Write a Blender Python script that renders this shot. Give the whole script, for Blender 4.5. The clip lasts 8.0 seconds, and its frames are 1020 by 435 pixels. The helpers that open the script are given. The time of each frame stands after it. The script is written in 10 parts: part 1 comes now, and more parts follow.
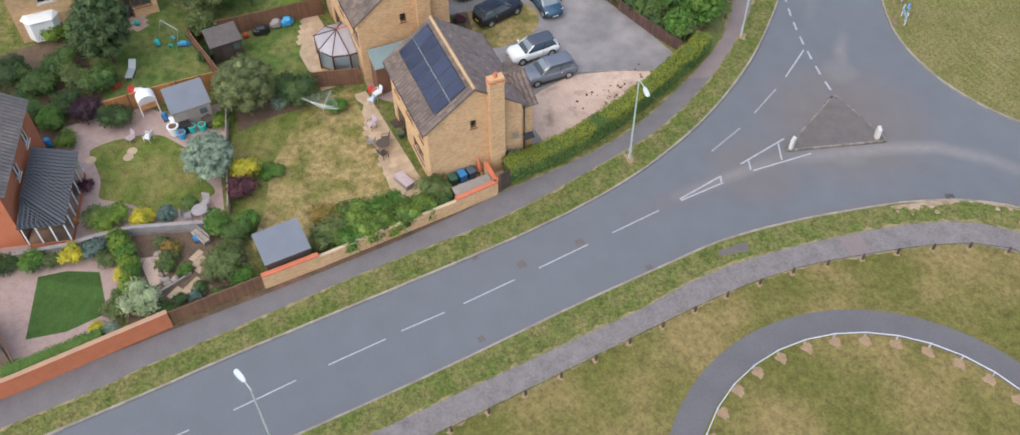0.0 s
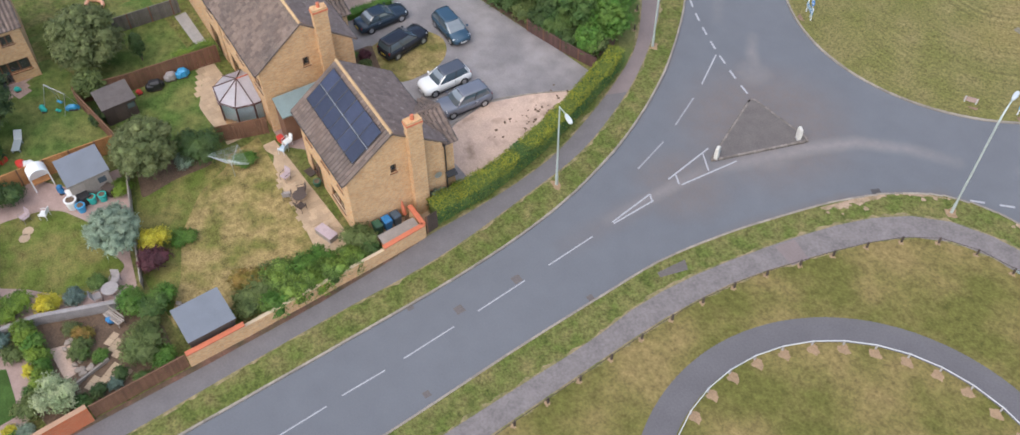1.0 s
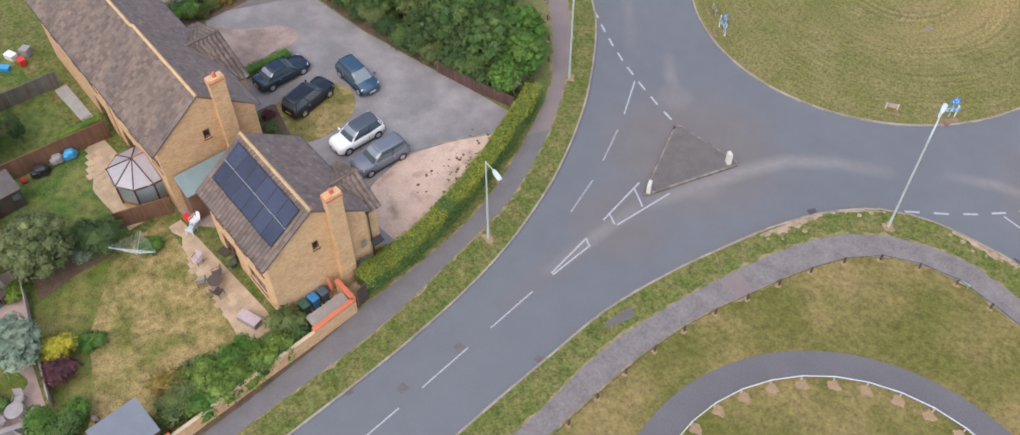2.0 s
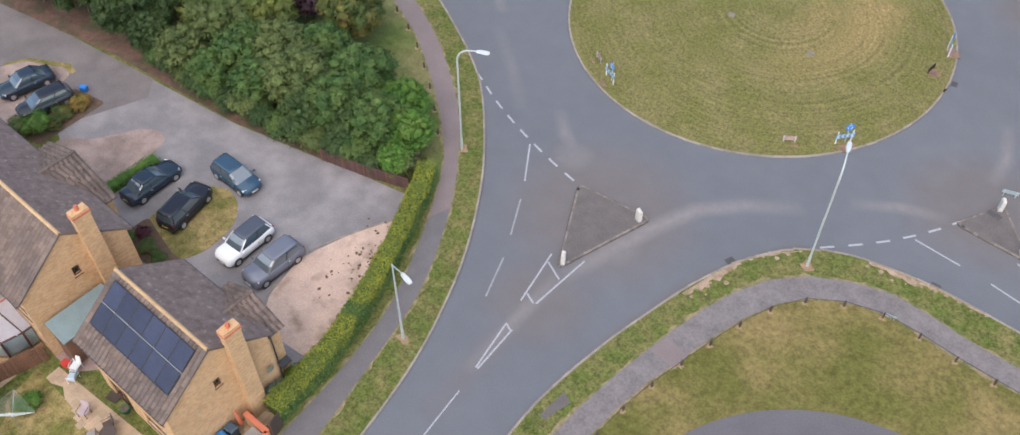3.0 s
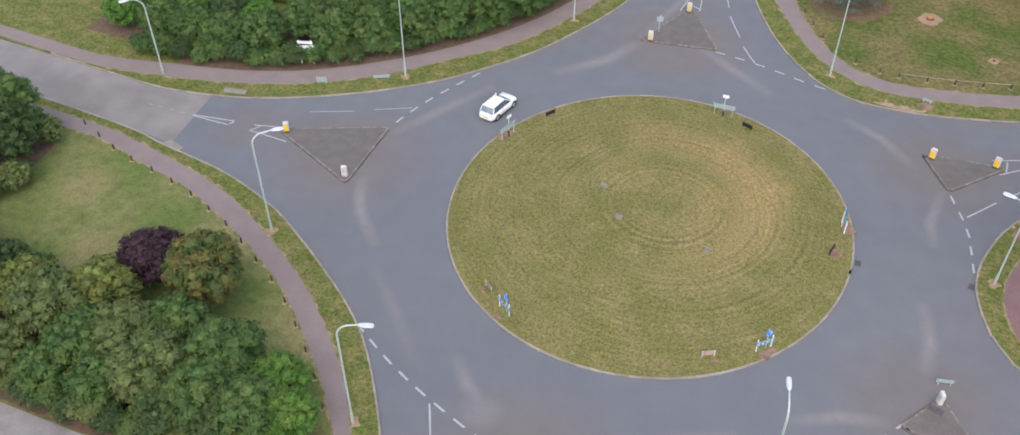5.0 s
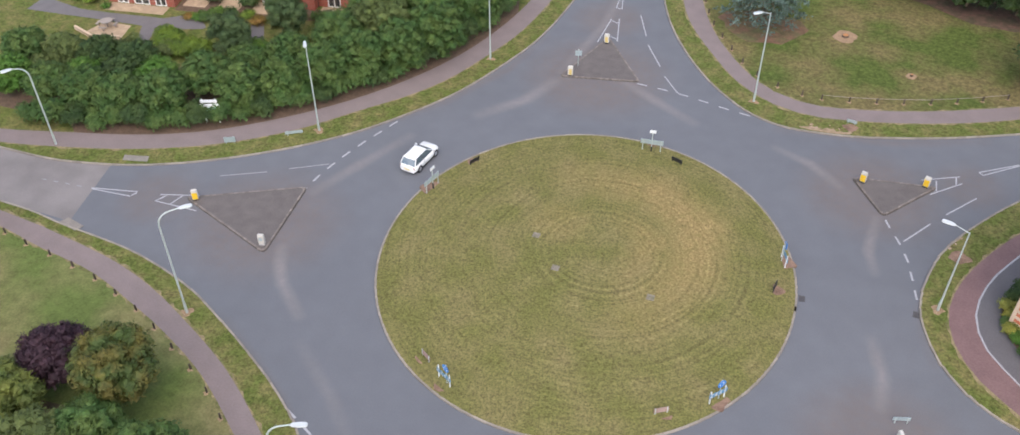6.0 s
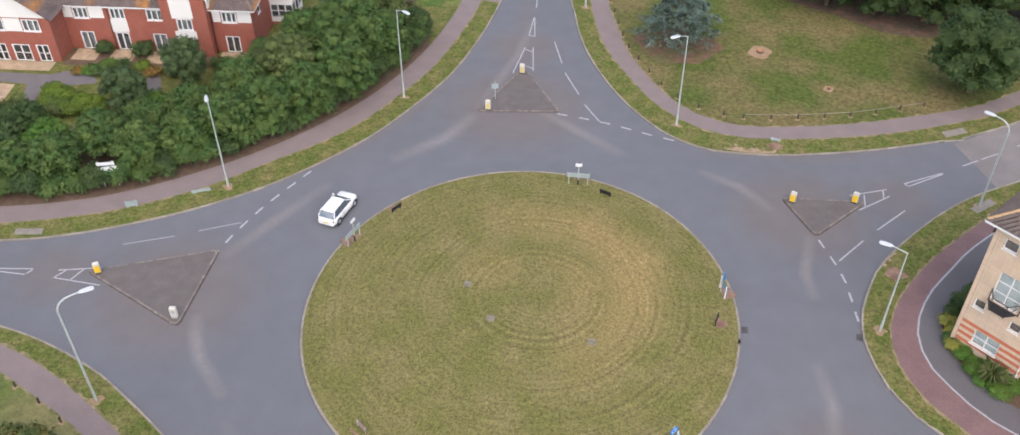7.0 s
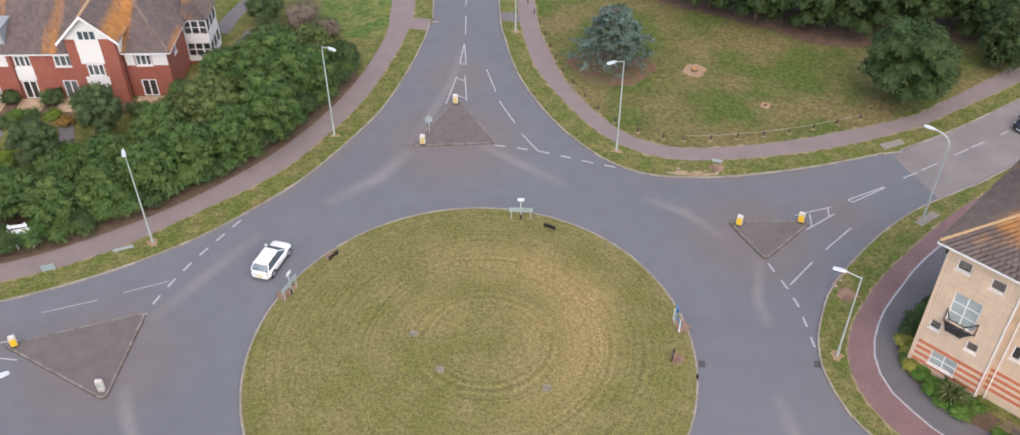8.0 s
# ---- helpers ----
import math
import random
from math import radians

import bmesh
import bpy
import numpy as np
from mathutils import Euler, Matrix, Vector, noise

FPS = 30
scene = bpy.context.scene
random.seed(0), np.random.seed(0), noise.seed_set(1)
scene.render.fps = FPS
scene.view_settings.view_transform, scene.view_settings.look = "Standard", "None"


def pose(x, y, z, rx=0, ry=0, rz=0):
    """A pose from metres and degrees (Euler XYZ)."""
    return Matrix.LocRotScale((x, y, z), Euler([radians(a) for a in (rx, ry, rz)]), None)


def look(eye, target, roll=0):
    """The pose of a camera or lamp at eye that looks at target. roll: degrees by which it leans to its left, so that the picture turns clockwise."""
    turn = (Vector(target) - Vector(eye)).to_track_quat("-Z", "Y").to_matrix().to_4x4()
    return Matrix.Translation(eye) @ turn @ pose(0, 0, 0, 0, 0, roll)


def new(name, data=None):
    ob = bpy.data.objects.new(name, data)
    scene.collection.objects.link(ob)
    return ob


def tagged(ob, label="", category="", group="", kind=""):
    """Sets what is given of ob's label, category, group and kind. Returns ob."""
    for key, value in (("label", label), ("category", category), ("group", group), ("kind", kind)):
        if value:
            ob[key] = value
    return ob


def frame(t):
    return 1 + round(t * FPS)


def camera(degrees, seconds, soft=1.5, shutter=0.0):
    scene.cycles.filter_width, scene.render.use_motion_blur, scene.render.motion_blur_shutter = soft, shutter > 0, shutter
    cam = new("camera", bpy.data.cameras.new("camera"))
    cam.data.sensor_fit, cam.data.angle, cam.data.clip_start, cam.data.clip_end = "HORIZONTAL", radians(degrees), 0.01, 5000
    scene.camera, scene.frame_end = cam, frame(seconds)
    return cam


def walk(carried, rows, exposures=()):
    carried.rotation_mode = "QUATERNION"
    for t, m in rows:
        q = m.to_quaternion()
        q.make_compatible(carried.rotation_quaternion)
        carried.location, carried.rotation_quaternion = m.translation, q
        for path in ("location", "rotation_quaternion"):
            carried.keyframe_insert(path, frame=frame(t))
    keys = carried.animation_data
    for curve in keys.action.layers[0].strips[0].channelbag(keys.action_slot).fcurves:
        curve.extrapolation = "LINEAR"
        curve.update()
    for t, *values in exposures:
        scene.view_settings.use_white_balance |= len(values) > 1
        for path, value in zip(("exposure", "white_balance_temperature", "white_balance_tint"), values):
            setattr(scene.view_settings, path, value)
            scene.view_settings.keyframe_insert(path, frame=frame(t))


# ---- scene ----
cam = camera(55.5, 8.0)
PATH = [
    (0, (36.444, -73.565, 51.409), (35.293, -72.977, 49.882), -0.7),
    (0.5, (34.77, -73.326, 51.469), (33.686, -72.63, 49.939), -0.7),
    (1, (32.785, -72.656, 51.473), (31.73, -71.919, 49.942), -0.7),
    (1.5, (30.33, -71.646, 51.561), (29.32, -70.853, 50.028), -0.5),
    (3, (22.652, -66.932, 51.766), (21.877, -65.886, 50.248), -0.1),
    (3.5, (20.412, -64.902, 52.0), (19.668, -63.769, 50.53), -0.1),
    (4, (18.245, -62.736, 52.25), (17.536, -61.519, 50.83), -0.1),
    (4.5, (16.503, -60.329, 52.183), (15.82, -59.039, 50.815), -0.2),
    (6, (12.18, -53.757, 52.369), (11.692, -52.335, 51.051), -0.2),
    (6.5, (11.156, -51.78, 52.282), (10.75, -50.324, 50.973), -0.3),
    (7, (10.204, -49.891, 52.208), (9.875, -48.407, 50.908), -0.2),
    (7.5, (9.629, -48.094, 52.158), (9.362, -46.59, 50.867), -0.3),
    (8, (8.774, -46.339, 52.319), (8.579, -44.821, 51.031), -0.1),
]
# the clip warms a little towards its end
walk(cam, [(t, look(eye, target, roll)) for t, eye, target, roll in PATH],
     [(0, 0.82, 6450, 8), (1.5, 0.82, 6500, 10), (4.5, 0.82, 6530, 11), (6, 0.82, 6620, 12), (7, 0.82, 6720, 14), (8, 0.82, 6790, 15)])

# ---- world and light: an overcast summer day ----
world = bpy.data.worlds.new("world")
scene.world = world
world.use_nodes = True
wn = world.node_tree.nodes
sky = wn.new("ShaderNodeTexSky")
sky.sky_type, sky.sun_disc = "NISHITA", False
sky.sun_elevation, sky.sun_rotation = radians(53), radians(162)
sky.air_density, sky.dust_density, sky.ozone_density = 1.0, 2.0, 1.0
wn["Background"].inputs[1].default_value = 0.15
world.node_tree.links.new(sky.outputs[0], wn["Background"].inputs[0])
sun_data = bpy.data.lights.new("sun", "SUN")
sun_data.energy, sun_data.angle, sun_data.color = 1.5, radians(125), (1.0, 0.93, 0.84)
sun = new("sun", sun_data)
sun.matrix_world = look((26, -82, 115), (0, 0, 0))


# ---- materials ----
def mat(name, base, rough=0.8, metal=0.0, vary=0.25, scale=3.0, fine=60.0, bump=0.15, dist=0.02, second=None, mix_scale=0.35,
        island=0.0, obj=0.0, spec=0.5, sharp=(0.4, 0.62)):
    """A surface with stains at a large scale, grain at a fine one and a little relief; second: a colour that shows in patches."""
    m = bpy.data.materials.new(name)
    m.use_nodes = True
    n, l = m.node_tree.nodes, m.node_tree.links
    p = n["Principled BSDF"]
    p.inputs["Roughness"].default_value, p.inputs["Metallic"].default_value = rough, metal
    p.inputs["Specular IOR Level"].default_value = spec
    geo = n.new("ShaderNodeNewGeometry")

    def tex(sc, detail=6.0):
        t = n.new("ShaderNodeTexNoise")
        t.inputs["Scale"].default_value, t.inputs["Detail"].default_value = sc, detail
        l.new(geo.outputs["Position"], t.inputs["Vector"])
        return t
    big, small = tex(scale), tex(fine, 3.0)
    col = None
    if second:
        patch = tex(mix_scale, 8.0)
        ramp = n.new("ShaderNodeMapRange")
        ramp.inputs["From Min"].default_value, ramp.inputs["From Max"].default_value = sharp
        l.new(patch.outputs["Fac"], ramp.inputs["Value"])
        mixer = n.new("ShaderNodeMix")
        mixer.data_type = "RGBA"
        mixer.inputs[6].default_value, mixer.inputs[7].default_value = (*base, 1), (*second, 1)
        l.new(ramp.outputs[0], mixer.inputs[0])
        col = mixer.outputs[2]
    add = n.new("ShaderNodeMath")
    add.operation = "ADD"
    l.new(big.outputs["Fac"], add.inputs[0])
    l.new(small.outputs["Fac"], add.inputs[1])
    level = n.new("ShaderNodeMapRange")
    level.inputs["From Min"].default_value, level.inputs["From Max"].default_value = 0.6, 1.4
    level.inputs["To Min"].default_value, level.inputs["To Max"].default_value = 1 - vary, 1 + vary
    l.new(add.outputs[0], level.inputs["Value"])
    value = level.outputs[0]
    for amount, source in ((island, geo.outputs["Random Per Island"]), (obj, None)):
        if amount:
            if source is None:
                source = n.new("ShaderNodeObjectInfo").outputs["Random"]
            r = n.new("ShaderNodeMapRange")
            r.inputs["To Min"].default_value, r.inputs["To Max"].default_value = 1 - amount, 1 + amount
            l.new(source, r.inputs["Value"])
            times = n.new("ShaderNodeMath")
            times.operation = "MULTIPLY"
            l.new(value, times.inputs[0])
            l.new(r.outputs[0], times.inputs[1])
            value = times.outputs[0]
    scaled = n.new("ShaderNodeVectorMath")
    scaled.operation = "SCALE"
    if col is None:
        scaled.inputs[0].default_value = base
    else:
        l.new(col, scaled.inputs[0])
    l.new(value, scaled.inputs["Scale"])
    l.new(scaled.outputs[0], p.inputs["Base Color"])
    if bump:
        b = n.new("ShaderNodeBump")
        b.inputs["Strength"].default_value, b.inputs["Distance"].default_value = bump, dist
        l.new(small.outputs["Fac"], b.inputs["Height"])
        l.new(b.outputs[0], p.inputs["Normal"])
    return m


def brick_mat(name, c1, c2, mortar, width=0.225, height=0.075):
    """Brickwork laid in courses, at its real size, on upright walls."""
    m = mat(name, c1, 0.9, vary=0.15, scale=1.2, fine=25)
    n, l = m.node_tree.nodes, m.node_tree.links
    geo = n.new("ShaderNodeNewGeometry")
    sep = n.new("ShaderNodeSeparateXYZ")
    l.new(geo.outputs["Position"], sep.inputs[0])
    along = n.new("ShaderNodeMath")
    along.operation = "ADD"
    l.new(sep.outputs[0], along.inputs[0])
    l.new(sep.outputs[1], along.inputs[1])
    com = n.new("ShaderNodeCombineXYZ")
    l.new(along.outputs[0], com.inputs[0])
    l.new(sep.outputs[2], com.inputs[1])
    b = n.new("ShaderNodeTexBrick")
    b.inputs["Color1"].default_value, b.inputs["Color2"].default_value, b.inputs["Mortar"].default_value = (*c1, 1), (*c2, 1), (*mortar, 1)
    b.inputs["Scale"].default_value, b.inputs["Mortar Size"].default_value = 1.0, 0.008
    b.inputs["Brick Width"].default_value, b.inputs["Row Height"].default_value = width, height
    l.new(com.outputs[0], b.inputs["Vector"])
    mul = [x for x in n if x.type == "VECT_MATH"][0]
    l.new(b.outputs["Color"], mul.inputs[0])
    return m


ASPHALT = mat("asphalt", (0.130, 0.135, 0.147), 0.88, vary=0.09, scale=0.5, fine=9.0, bump=0.25, second=(0.138, 0.143, 0.155), mix_scale=0.07)
ASPHALT_OLD = mat("asphalt_old", (0.190, 0.172, 0.163), 0.9, vary=0.14, scale=0.4, fine=9.0, second=(0.220, 0.200, 0.190), mix_scale=0.2)
FOOT_GREY = mat("footway_grey", (0.150, 0.137, 0.137), 0.92, vary=0.16, scale=0.8, fine=8.0, bump=0.3)
FOOT_PINK = mat("footway_pink", (0.208, 0.166, 0.157), 0.92, vary=0.15, scale=0.6, fine=8.0, bump=0.3)
FOOT_RED = mat("footway_red", (0.190, 0.116, 0.112), 0.92, vary=0.22, scale=0.5, fine=7.0, bump=0.3)
FOOT_DARK = mat("footway_dark", (0.125, 0.117, 0.122), 0.92, vary=0.15, scale=0.5, fine=8.0, bump=0.3)
FOOT_BRICK = mat("footway_block", (0.182, 0.160, 0.154), 0.92, vary=0.3, scale=1.0, fine=6.0, bump=0.4)
KERB_SHADE = mat("kerb_shade", (0.070, 0.060, 0.056), 0.95, vary=0.35, scale=2.0, fine=12.0)
SPLITTER = mat("splitter_paving", (0.128, 0.111, 0.103), 0.92, vary=0.25, scale=1.0, fine=9.0)
KERB = mat("kerbstone", (0.270, 0.235, 0.195), 0.9, vary=0.25, scale=1.5, fine=12.0, island=0.18)
KERB_WORN = mat("worn_kerbstone", (0.190, 0.162, 0.140), 0.9, vary=0.3, scale=1.5, fine=12.0, island=0.25)
PAINT = mat("road_paint", (0.36, 0.36, 0.37), 0.7, vary=0.25, scale=3.0, fine=25.0)
PAINT_WORN = mat("road_paint_worn", (0.27, 0.27, 0.28), 0.8, vary=0.3, scale=3.0, fine=20.0)
GRASS = mat("grass", (0.122, 0.118, 0.032), 0.95, vary=0.42, scale=2.2, fine=6.0, bump=0.8, dist=0.06, second=(0.225, 0.170, 0.070), mix_scale=0.22, sharp=(0.40, 0.66), spec=0.15)
GRASS_GREEN = mat("verge_grass", (0.100, 0.122, 0.030), 0.95, vary=0.58, scale=3.2, fine=7.0, bump=0.8, dist=0.06, second=(0.185, 0.158, 0.064), mix_scale=0.7, sharp=(0.40, 0.72), spec=0.15)
GRASS_GREENER = mat("green_grass", (0.118, 0.134, 0.038), 0.95, vary=0.38, scale=2.2, fine=6.0, bump=0.8, dist=0.06, second=(0.190, 0.165, 0.070), mix_scale=0.12, sharp=(0.46, 0.66), spec=0.15)
GRASS_BACK = mat("back_lawn", (0.080, 0.128, 0.030), 0.95, vary=0.52, scale=1.6, fine=8.0, bump=0.5, dist=0.04, second=(0.145, 0.155, 0.050), mix_scale=0.4, spec=0.15)
GRASS_PALE = mat("pale_lawn", (0.108, 0.142, 0.040), 0.95, vary=0.34, scale=1.2, fine=6.0, bump=0.6, dist=0.05, second=(0.195, 0.180, 0.078), mix_scale=0.14, spec=0.15)
GRASS_LAWN = mat("lawn_grass", (0.105, 0.136, 0.028), 0.95, vary=0.52, scale=1.6, fine=8.0, bump=0.5, dist=0.04, second=(0.185, 0.165, 0.055), mix_scale=0.5, spec=0.15)
GRASS_RICH = mat("rich_lawn", (0.052, 0.098, 0.024), 0.95, vary=0.3, scale=2.0, fine=8.0, bump=0.5, dist=0.04, spec=0.15)
GRASS_DRY = mat("dry_lawn", (0.285, 0.215, 0.092), 0.95, vary=0.62, scale=2.2, fine=8.0, bump=0.5, dist=0.04, second=(0.130, 0.130, 0.035), mix_scale=0.5, sharp=(0.42, 0.66), spec=0.15)
BED_DRY = mat("dry_bed_soil", (0.205, 0.150, 0.105), 0.95, vary=0.35, scale=2.0, fine=9.0, bump=0.5, second=(0.140, 0.120, 0.070), mix_scale=0.8)
SOIL = mat("soil", (0.120, 0.078, 0.050), 0.95, vary=0.4, scale=2.0, fine=8.0, bump=0.5)
BARE_PALE = mat("bare_earth_pale", (0.375, 0.265, 0.185), 0.95, vary=0.3, scale=2.5, fine=12.0, bump=0.4, second=(0.250, 0.185, 0.105), mix_scale=1.6)
EARTH_RED = mat("bare_earth_reddish", (0.270, 0.168, 0.118), 0.95, vary=0.35, scale=2.5, fine=10.0, bump=0.4, second=(0.180, 0.110, 0.075), mix_scale=1.2)
LITTER = mat("leaf_litter", (0.150, 0.082, 0.058), 0.95, vary=0.4, scale=2.0, fine=9.0, bump=0.5, second=(0.085, 0.066, 0.038), mix_scale=0.7)
BARE = mat("bare_earth", (0.300, 0.200, 0.120), 0.95, vary=0.3, scale=2.0, fine=10.0, bump=0.4)
GRAVEL = mat("gravel_pink", (0.520, 0.378, 0.295), 0.95, vary=0.25, scale=0.8, fine=10.0, bump=0.5, second=(0.300, 0.210, 0.150), mix_scale=0.7, sharp=(0.55, 0.75))
GRAVEL_DIRTY = mat("gravel_dirty", (0.355, 0.262, 0.222), 0.95, vary=0.3, scale=0.9, fine=10.0, bump=0.5, second=(0.240, 0.180, 0.150), mix_scale=0.5)
PAVING_BUFF = mat("paving_buff", (0.420, 0.310, 0.205), 0.9, vary=0.2, scale=1.5, fine=12.0, obj=0.12)
PAVING_PINK = mat("paving_pink", (0.330, 0.235, 0.205), 0.9, vary=0.22, scale=2.0, fine=9.0, obj=0.1)
COVER_MOSSY = mat("cover_mossy", (0.165, 0.152, 0.100), 0.95, vary=0.4, scale=4.0, fine=14.0, second=(0.230, 0.200, 0.160), mix_scale=2.5)
COVER = mat("cover_concrete", (0.235, 0.210, 0.180), 0.9, vary=0.25, scale=2.0, fine=12.0)
CONCRETE = mat("concrete", (0.330, 0.315, 0.300), 0.9, vary=0.2, scale=2.0, fine=20.0)
BRICK_BUFF = brick_mat("brick_buff", (0.640, 0.400, 0.205), (0.480, 0.265, 0.120), (0.500, 0.390, 0.260))
BRICK_RED = brick_mat("brick_red", (0.360, 0.090, 0.056), (0.280, 0.068, 0.044), (0.300, 0.170, 0.130))
BRICK_ORANGE = brick_mat("brick_orange", (0.520, 0.130, 0.048), (0.440, 0.105, 0.040), (0.400, 0.240, 0.150))
BRICK_CREAM = brick_mat("brick_cream", (0.680, 0.520, 0.370), (0.600, 0.445, 0.310), (0.500, 0.410, 0.320))
COPING = mat("red_coping", (0.530, 0.155, 0.080), 0.8, vary=0.15, scale=2.0, fine=20.0)
TILE_BROWN = mat("roof_tile_brown", (0.180, 0.132, 0.108), 0.85, vary=0.30, scale=1.0, fine=9.0, island=0.24, second=(0.128, 0.099, 0.085), mix_scale=0.5)
TILE_MOSS = mat("roof_tile_mossy", (0.172, 0.130, 0.116), 0.9, vary=0.28, scale=2.0, fine=9.0, island=0.14, second=(0.290, 0.240, 0.205), mix_scale=3.2, sharp=(0.60, 0.72))
TILE_GREY = mat("roof_tile_grey", (0.150, 0.130, 0.125), 0.85, vary=0.2, scale=0.8, fine=9.0, island=0.15, second=(0.115, 0.105, 0.105), mix_scale=0.5)
def streaked(m, scale, angle, slope=0.14):
    """Draws a material's patches out down a slope whose ridge runs at an angle in the plan."""
    n, l = m.node_tree.nodes, m.node_tree.links
    patch = [x for x in n if x.type == "TEX_NOISE" and abs(x.inputs["Scale"].default_value - scale) < 1e-5][0]
    source = patch.inputs["Vector"].links[0].from_socket
    turn = n.new("ShaderNodeMapping")
    turn.inputs["Rotation"].default_value = (0, 0, radians(-angle))
    squash = n.new("ShaderNodeVectorMath")
    squash.operation = "MULTIPLY"
    squash.inputs[1].default_value = (1, slope, slope)
    l.new(source, turn.inputs["Vector"])
    l.new(turn.outputs[0], squash.inputs[0])
    l.new(squash.outputs[0], patch.inputs["Vector"])
    return m


TILE_STREAKED = streaked(mat("roof_tile_streaked", (0.128, 0.098, 0.090), 0.85, vary=0.25, scale=0.8, fine=9.0, island=0.16, second=(0.370, 0.165, 0.046), mix_scale=0.37, sharp=(0.53, 0.66)), 0.37, 8.3)
TILE_LICHEN = mat("roof_tile_lichen", (0.118, 0.093, 0.083), 0.85, vary=0.22, scale=0.8, fine=9.0, island=0.12, second=(0.360, 0.170, 0.052), mix_scale=0.24, sharp=(0.54, 0.68))
RIDGE = mat("ridge_tile", (0.480, 0.320, 0.170), 0.85, vary=0.2, scale=2.0, fine=9.0, obj=0.15)
WHITE = mat("white_upvc", (0.780, 0.780, 0.770), 0.45, vary=0.05, scale=2.0, fine=20.0, bump=0.0)
RENDER_WHITE = mat("white_render", (0.740, 0.730, 0.700), 0.8, vary=0.06, scale=0.8, fine=20.0)
BLACK = mat("black_metal", (0.020, 0.020, 0.022), 0.5, vary=0.2, bump=0.0)
STEEL = mat("galvanised_steel", (0.500, 0.560, 0.540), 0.45, metal=0.35, vary=0.12, scale=2.0, fine=12.0, bump=0.05)
LAMP_GREY = mat("lamp_head_grey", (0.620, 0.650, 0.650), 0.4, metal=0.2, vary=0.08, bump=0.0)
WOOD_RUSSET = mat("wood_russet", (0.105, 0.056, 0.046), 0.85, vary=0.3, scale=1.5, fine=18.0, obj=0.2)
WOOD_BROWN = mat("wood_brown", (0.165, 0.082, 0.048), 0.85, vary=0.3, scale=1.5, fine=18.0, obj=0.15)
WOOD_ORANGE = mat("wood_orange", (0.400, 0.185, 0.070), 0.85, vary=0.25, scale=1.5, fine=18.0, obj=0.12)
WOOD_DARK = mat("wood_dark", (0.070, 0.050, 0.040), 0.85, vary=0.3, scale=1.5, fine=18.0, obj=0.15)
WOOD_GREY = mat("wood_grey", (0.300, 0.260, 0.225), 0.9, vary=0.25, scale=1.5, fine=18.0, obj=0.15)
FELT = mat("roofing_felt", (0.165, 0.180, 0.205), 0.85, vary=0.12, scale=1.0, fine=20.0)
SLATE = mat("dark_slate", (0.060, 0.066, 0.078), 0.6, vary=0.18, scale=1.0, fine=14.0)
SOLAR = mat("solar_cell", (0.070, 0.085, 0.150), 0.3, vary=0.15, scale=2.0, fine=8.0, bump=0.0, obj=0.2)
ALU = mat("aluminium", (0.550, 0.560, 0.580), 0.4, metal=0.8, vary=0.08, bump=0.0)
BARK = mat("bark", (0.120, 0.085, 0.060), 0.95, vary=0.35, scale=3.0, fine=20.0, bump=0.6)
NET = mat("net_curtain", (0.190, 0.205, 0.215), 0.9, vary=0.45, scale=1.5, fine=4.0)
# dark of the unlit rooms, painted on backings behind the panes
ROOM_DARK = mat("room_dark", (0.050, 0.050, 0.050), 0.9, vary=0.3, scale=1.5, fine=4.0)


def paint(name, base, rough=0.3, metal=0.0):
    return mat(name, base, rough, metal, vary=0.06, scale=1.5, fine=20.0, bump=0.0)


def glass_mat(name, tint=(0.88, 0.93, 0.94), trans=1.0):
    m = bpy.data.materials.new(name)
    m.use_nodes = True
    p = m.node_tree.nodes["Principled BSDF"]
    p.inputs["Base Color"].default_value = (*tint, 1)
    p.inputs["Roughness"].default_value, p.inputs["IOR"].default_value = 0.04, 1.45
    p.inputs["Transmission Weight"].default_value = trans
    return m


GLASS = glass_mat("window_glass")
CAR_GLASS = paint("car_glass", (0.075, 0.105, 0.128), 0.06)
CAR_GLASS.node_tree.nodes["Principled BSDF"].inputs["IOR"].default_value = 2.3


def leaf_mat(name, c1, c2, rough=0.6, vary=0.32):
    m = mat(name, c1, rough, vary=0.3, scale=0.7, fine=3.0, bump=0.0, second=c2, mix_scale=0.8, island=vary, spec=0.25)
    return m


LEAF_MID = leaf_mat("leaf_mid", (0.050, 0.104, 0.026), (0.090, 0.138, 0.034))
LEAF_DARK = leaf_mat("leaf_dark", (0.036, 0.070, 0.021), (0.062, 0.098, 0.027))
LEAF_PINE = leaf_mat("leaf_pine", (0.048, 0.082, 0.029), (0.074, 0.108, 0.038))
LEAF_WOOD = leaf_mat("leaf_wood", (0.028, 0.053, 0.016), (0.048, 0.076, 0.020))
LEAF_SAGE = leaf_mat("leaf_sage", (0.104, 0.130, 0.046), (0.136, 0.156, 0.060))
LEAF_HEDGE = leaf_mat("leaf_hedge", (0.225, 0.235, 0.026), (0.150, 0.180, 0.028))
LEAF_LIME = leaf_mat("leaf_lime", (0.150, 0.220, 0.026), (0.090, 0.150, 0.024))
LEAF_BRIGHT = leaf_mat("leaf_bright", (0.064, 0.150, 0.021), (0.102, 0.177, 0.032))
LEAF_OLIVE = leaf_mat("leaf_olive", (0.116, 0.146, 0.044), (0.086, 0.120, 0.036))
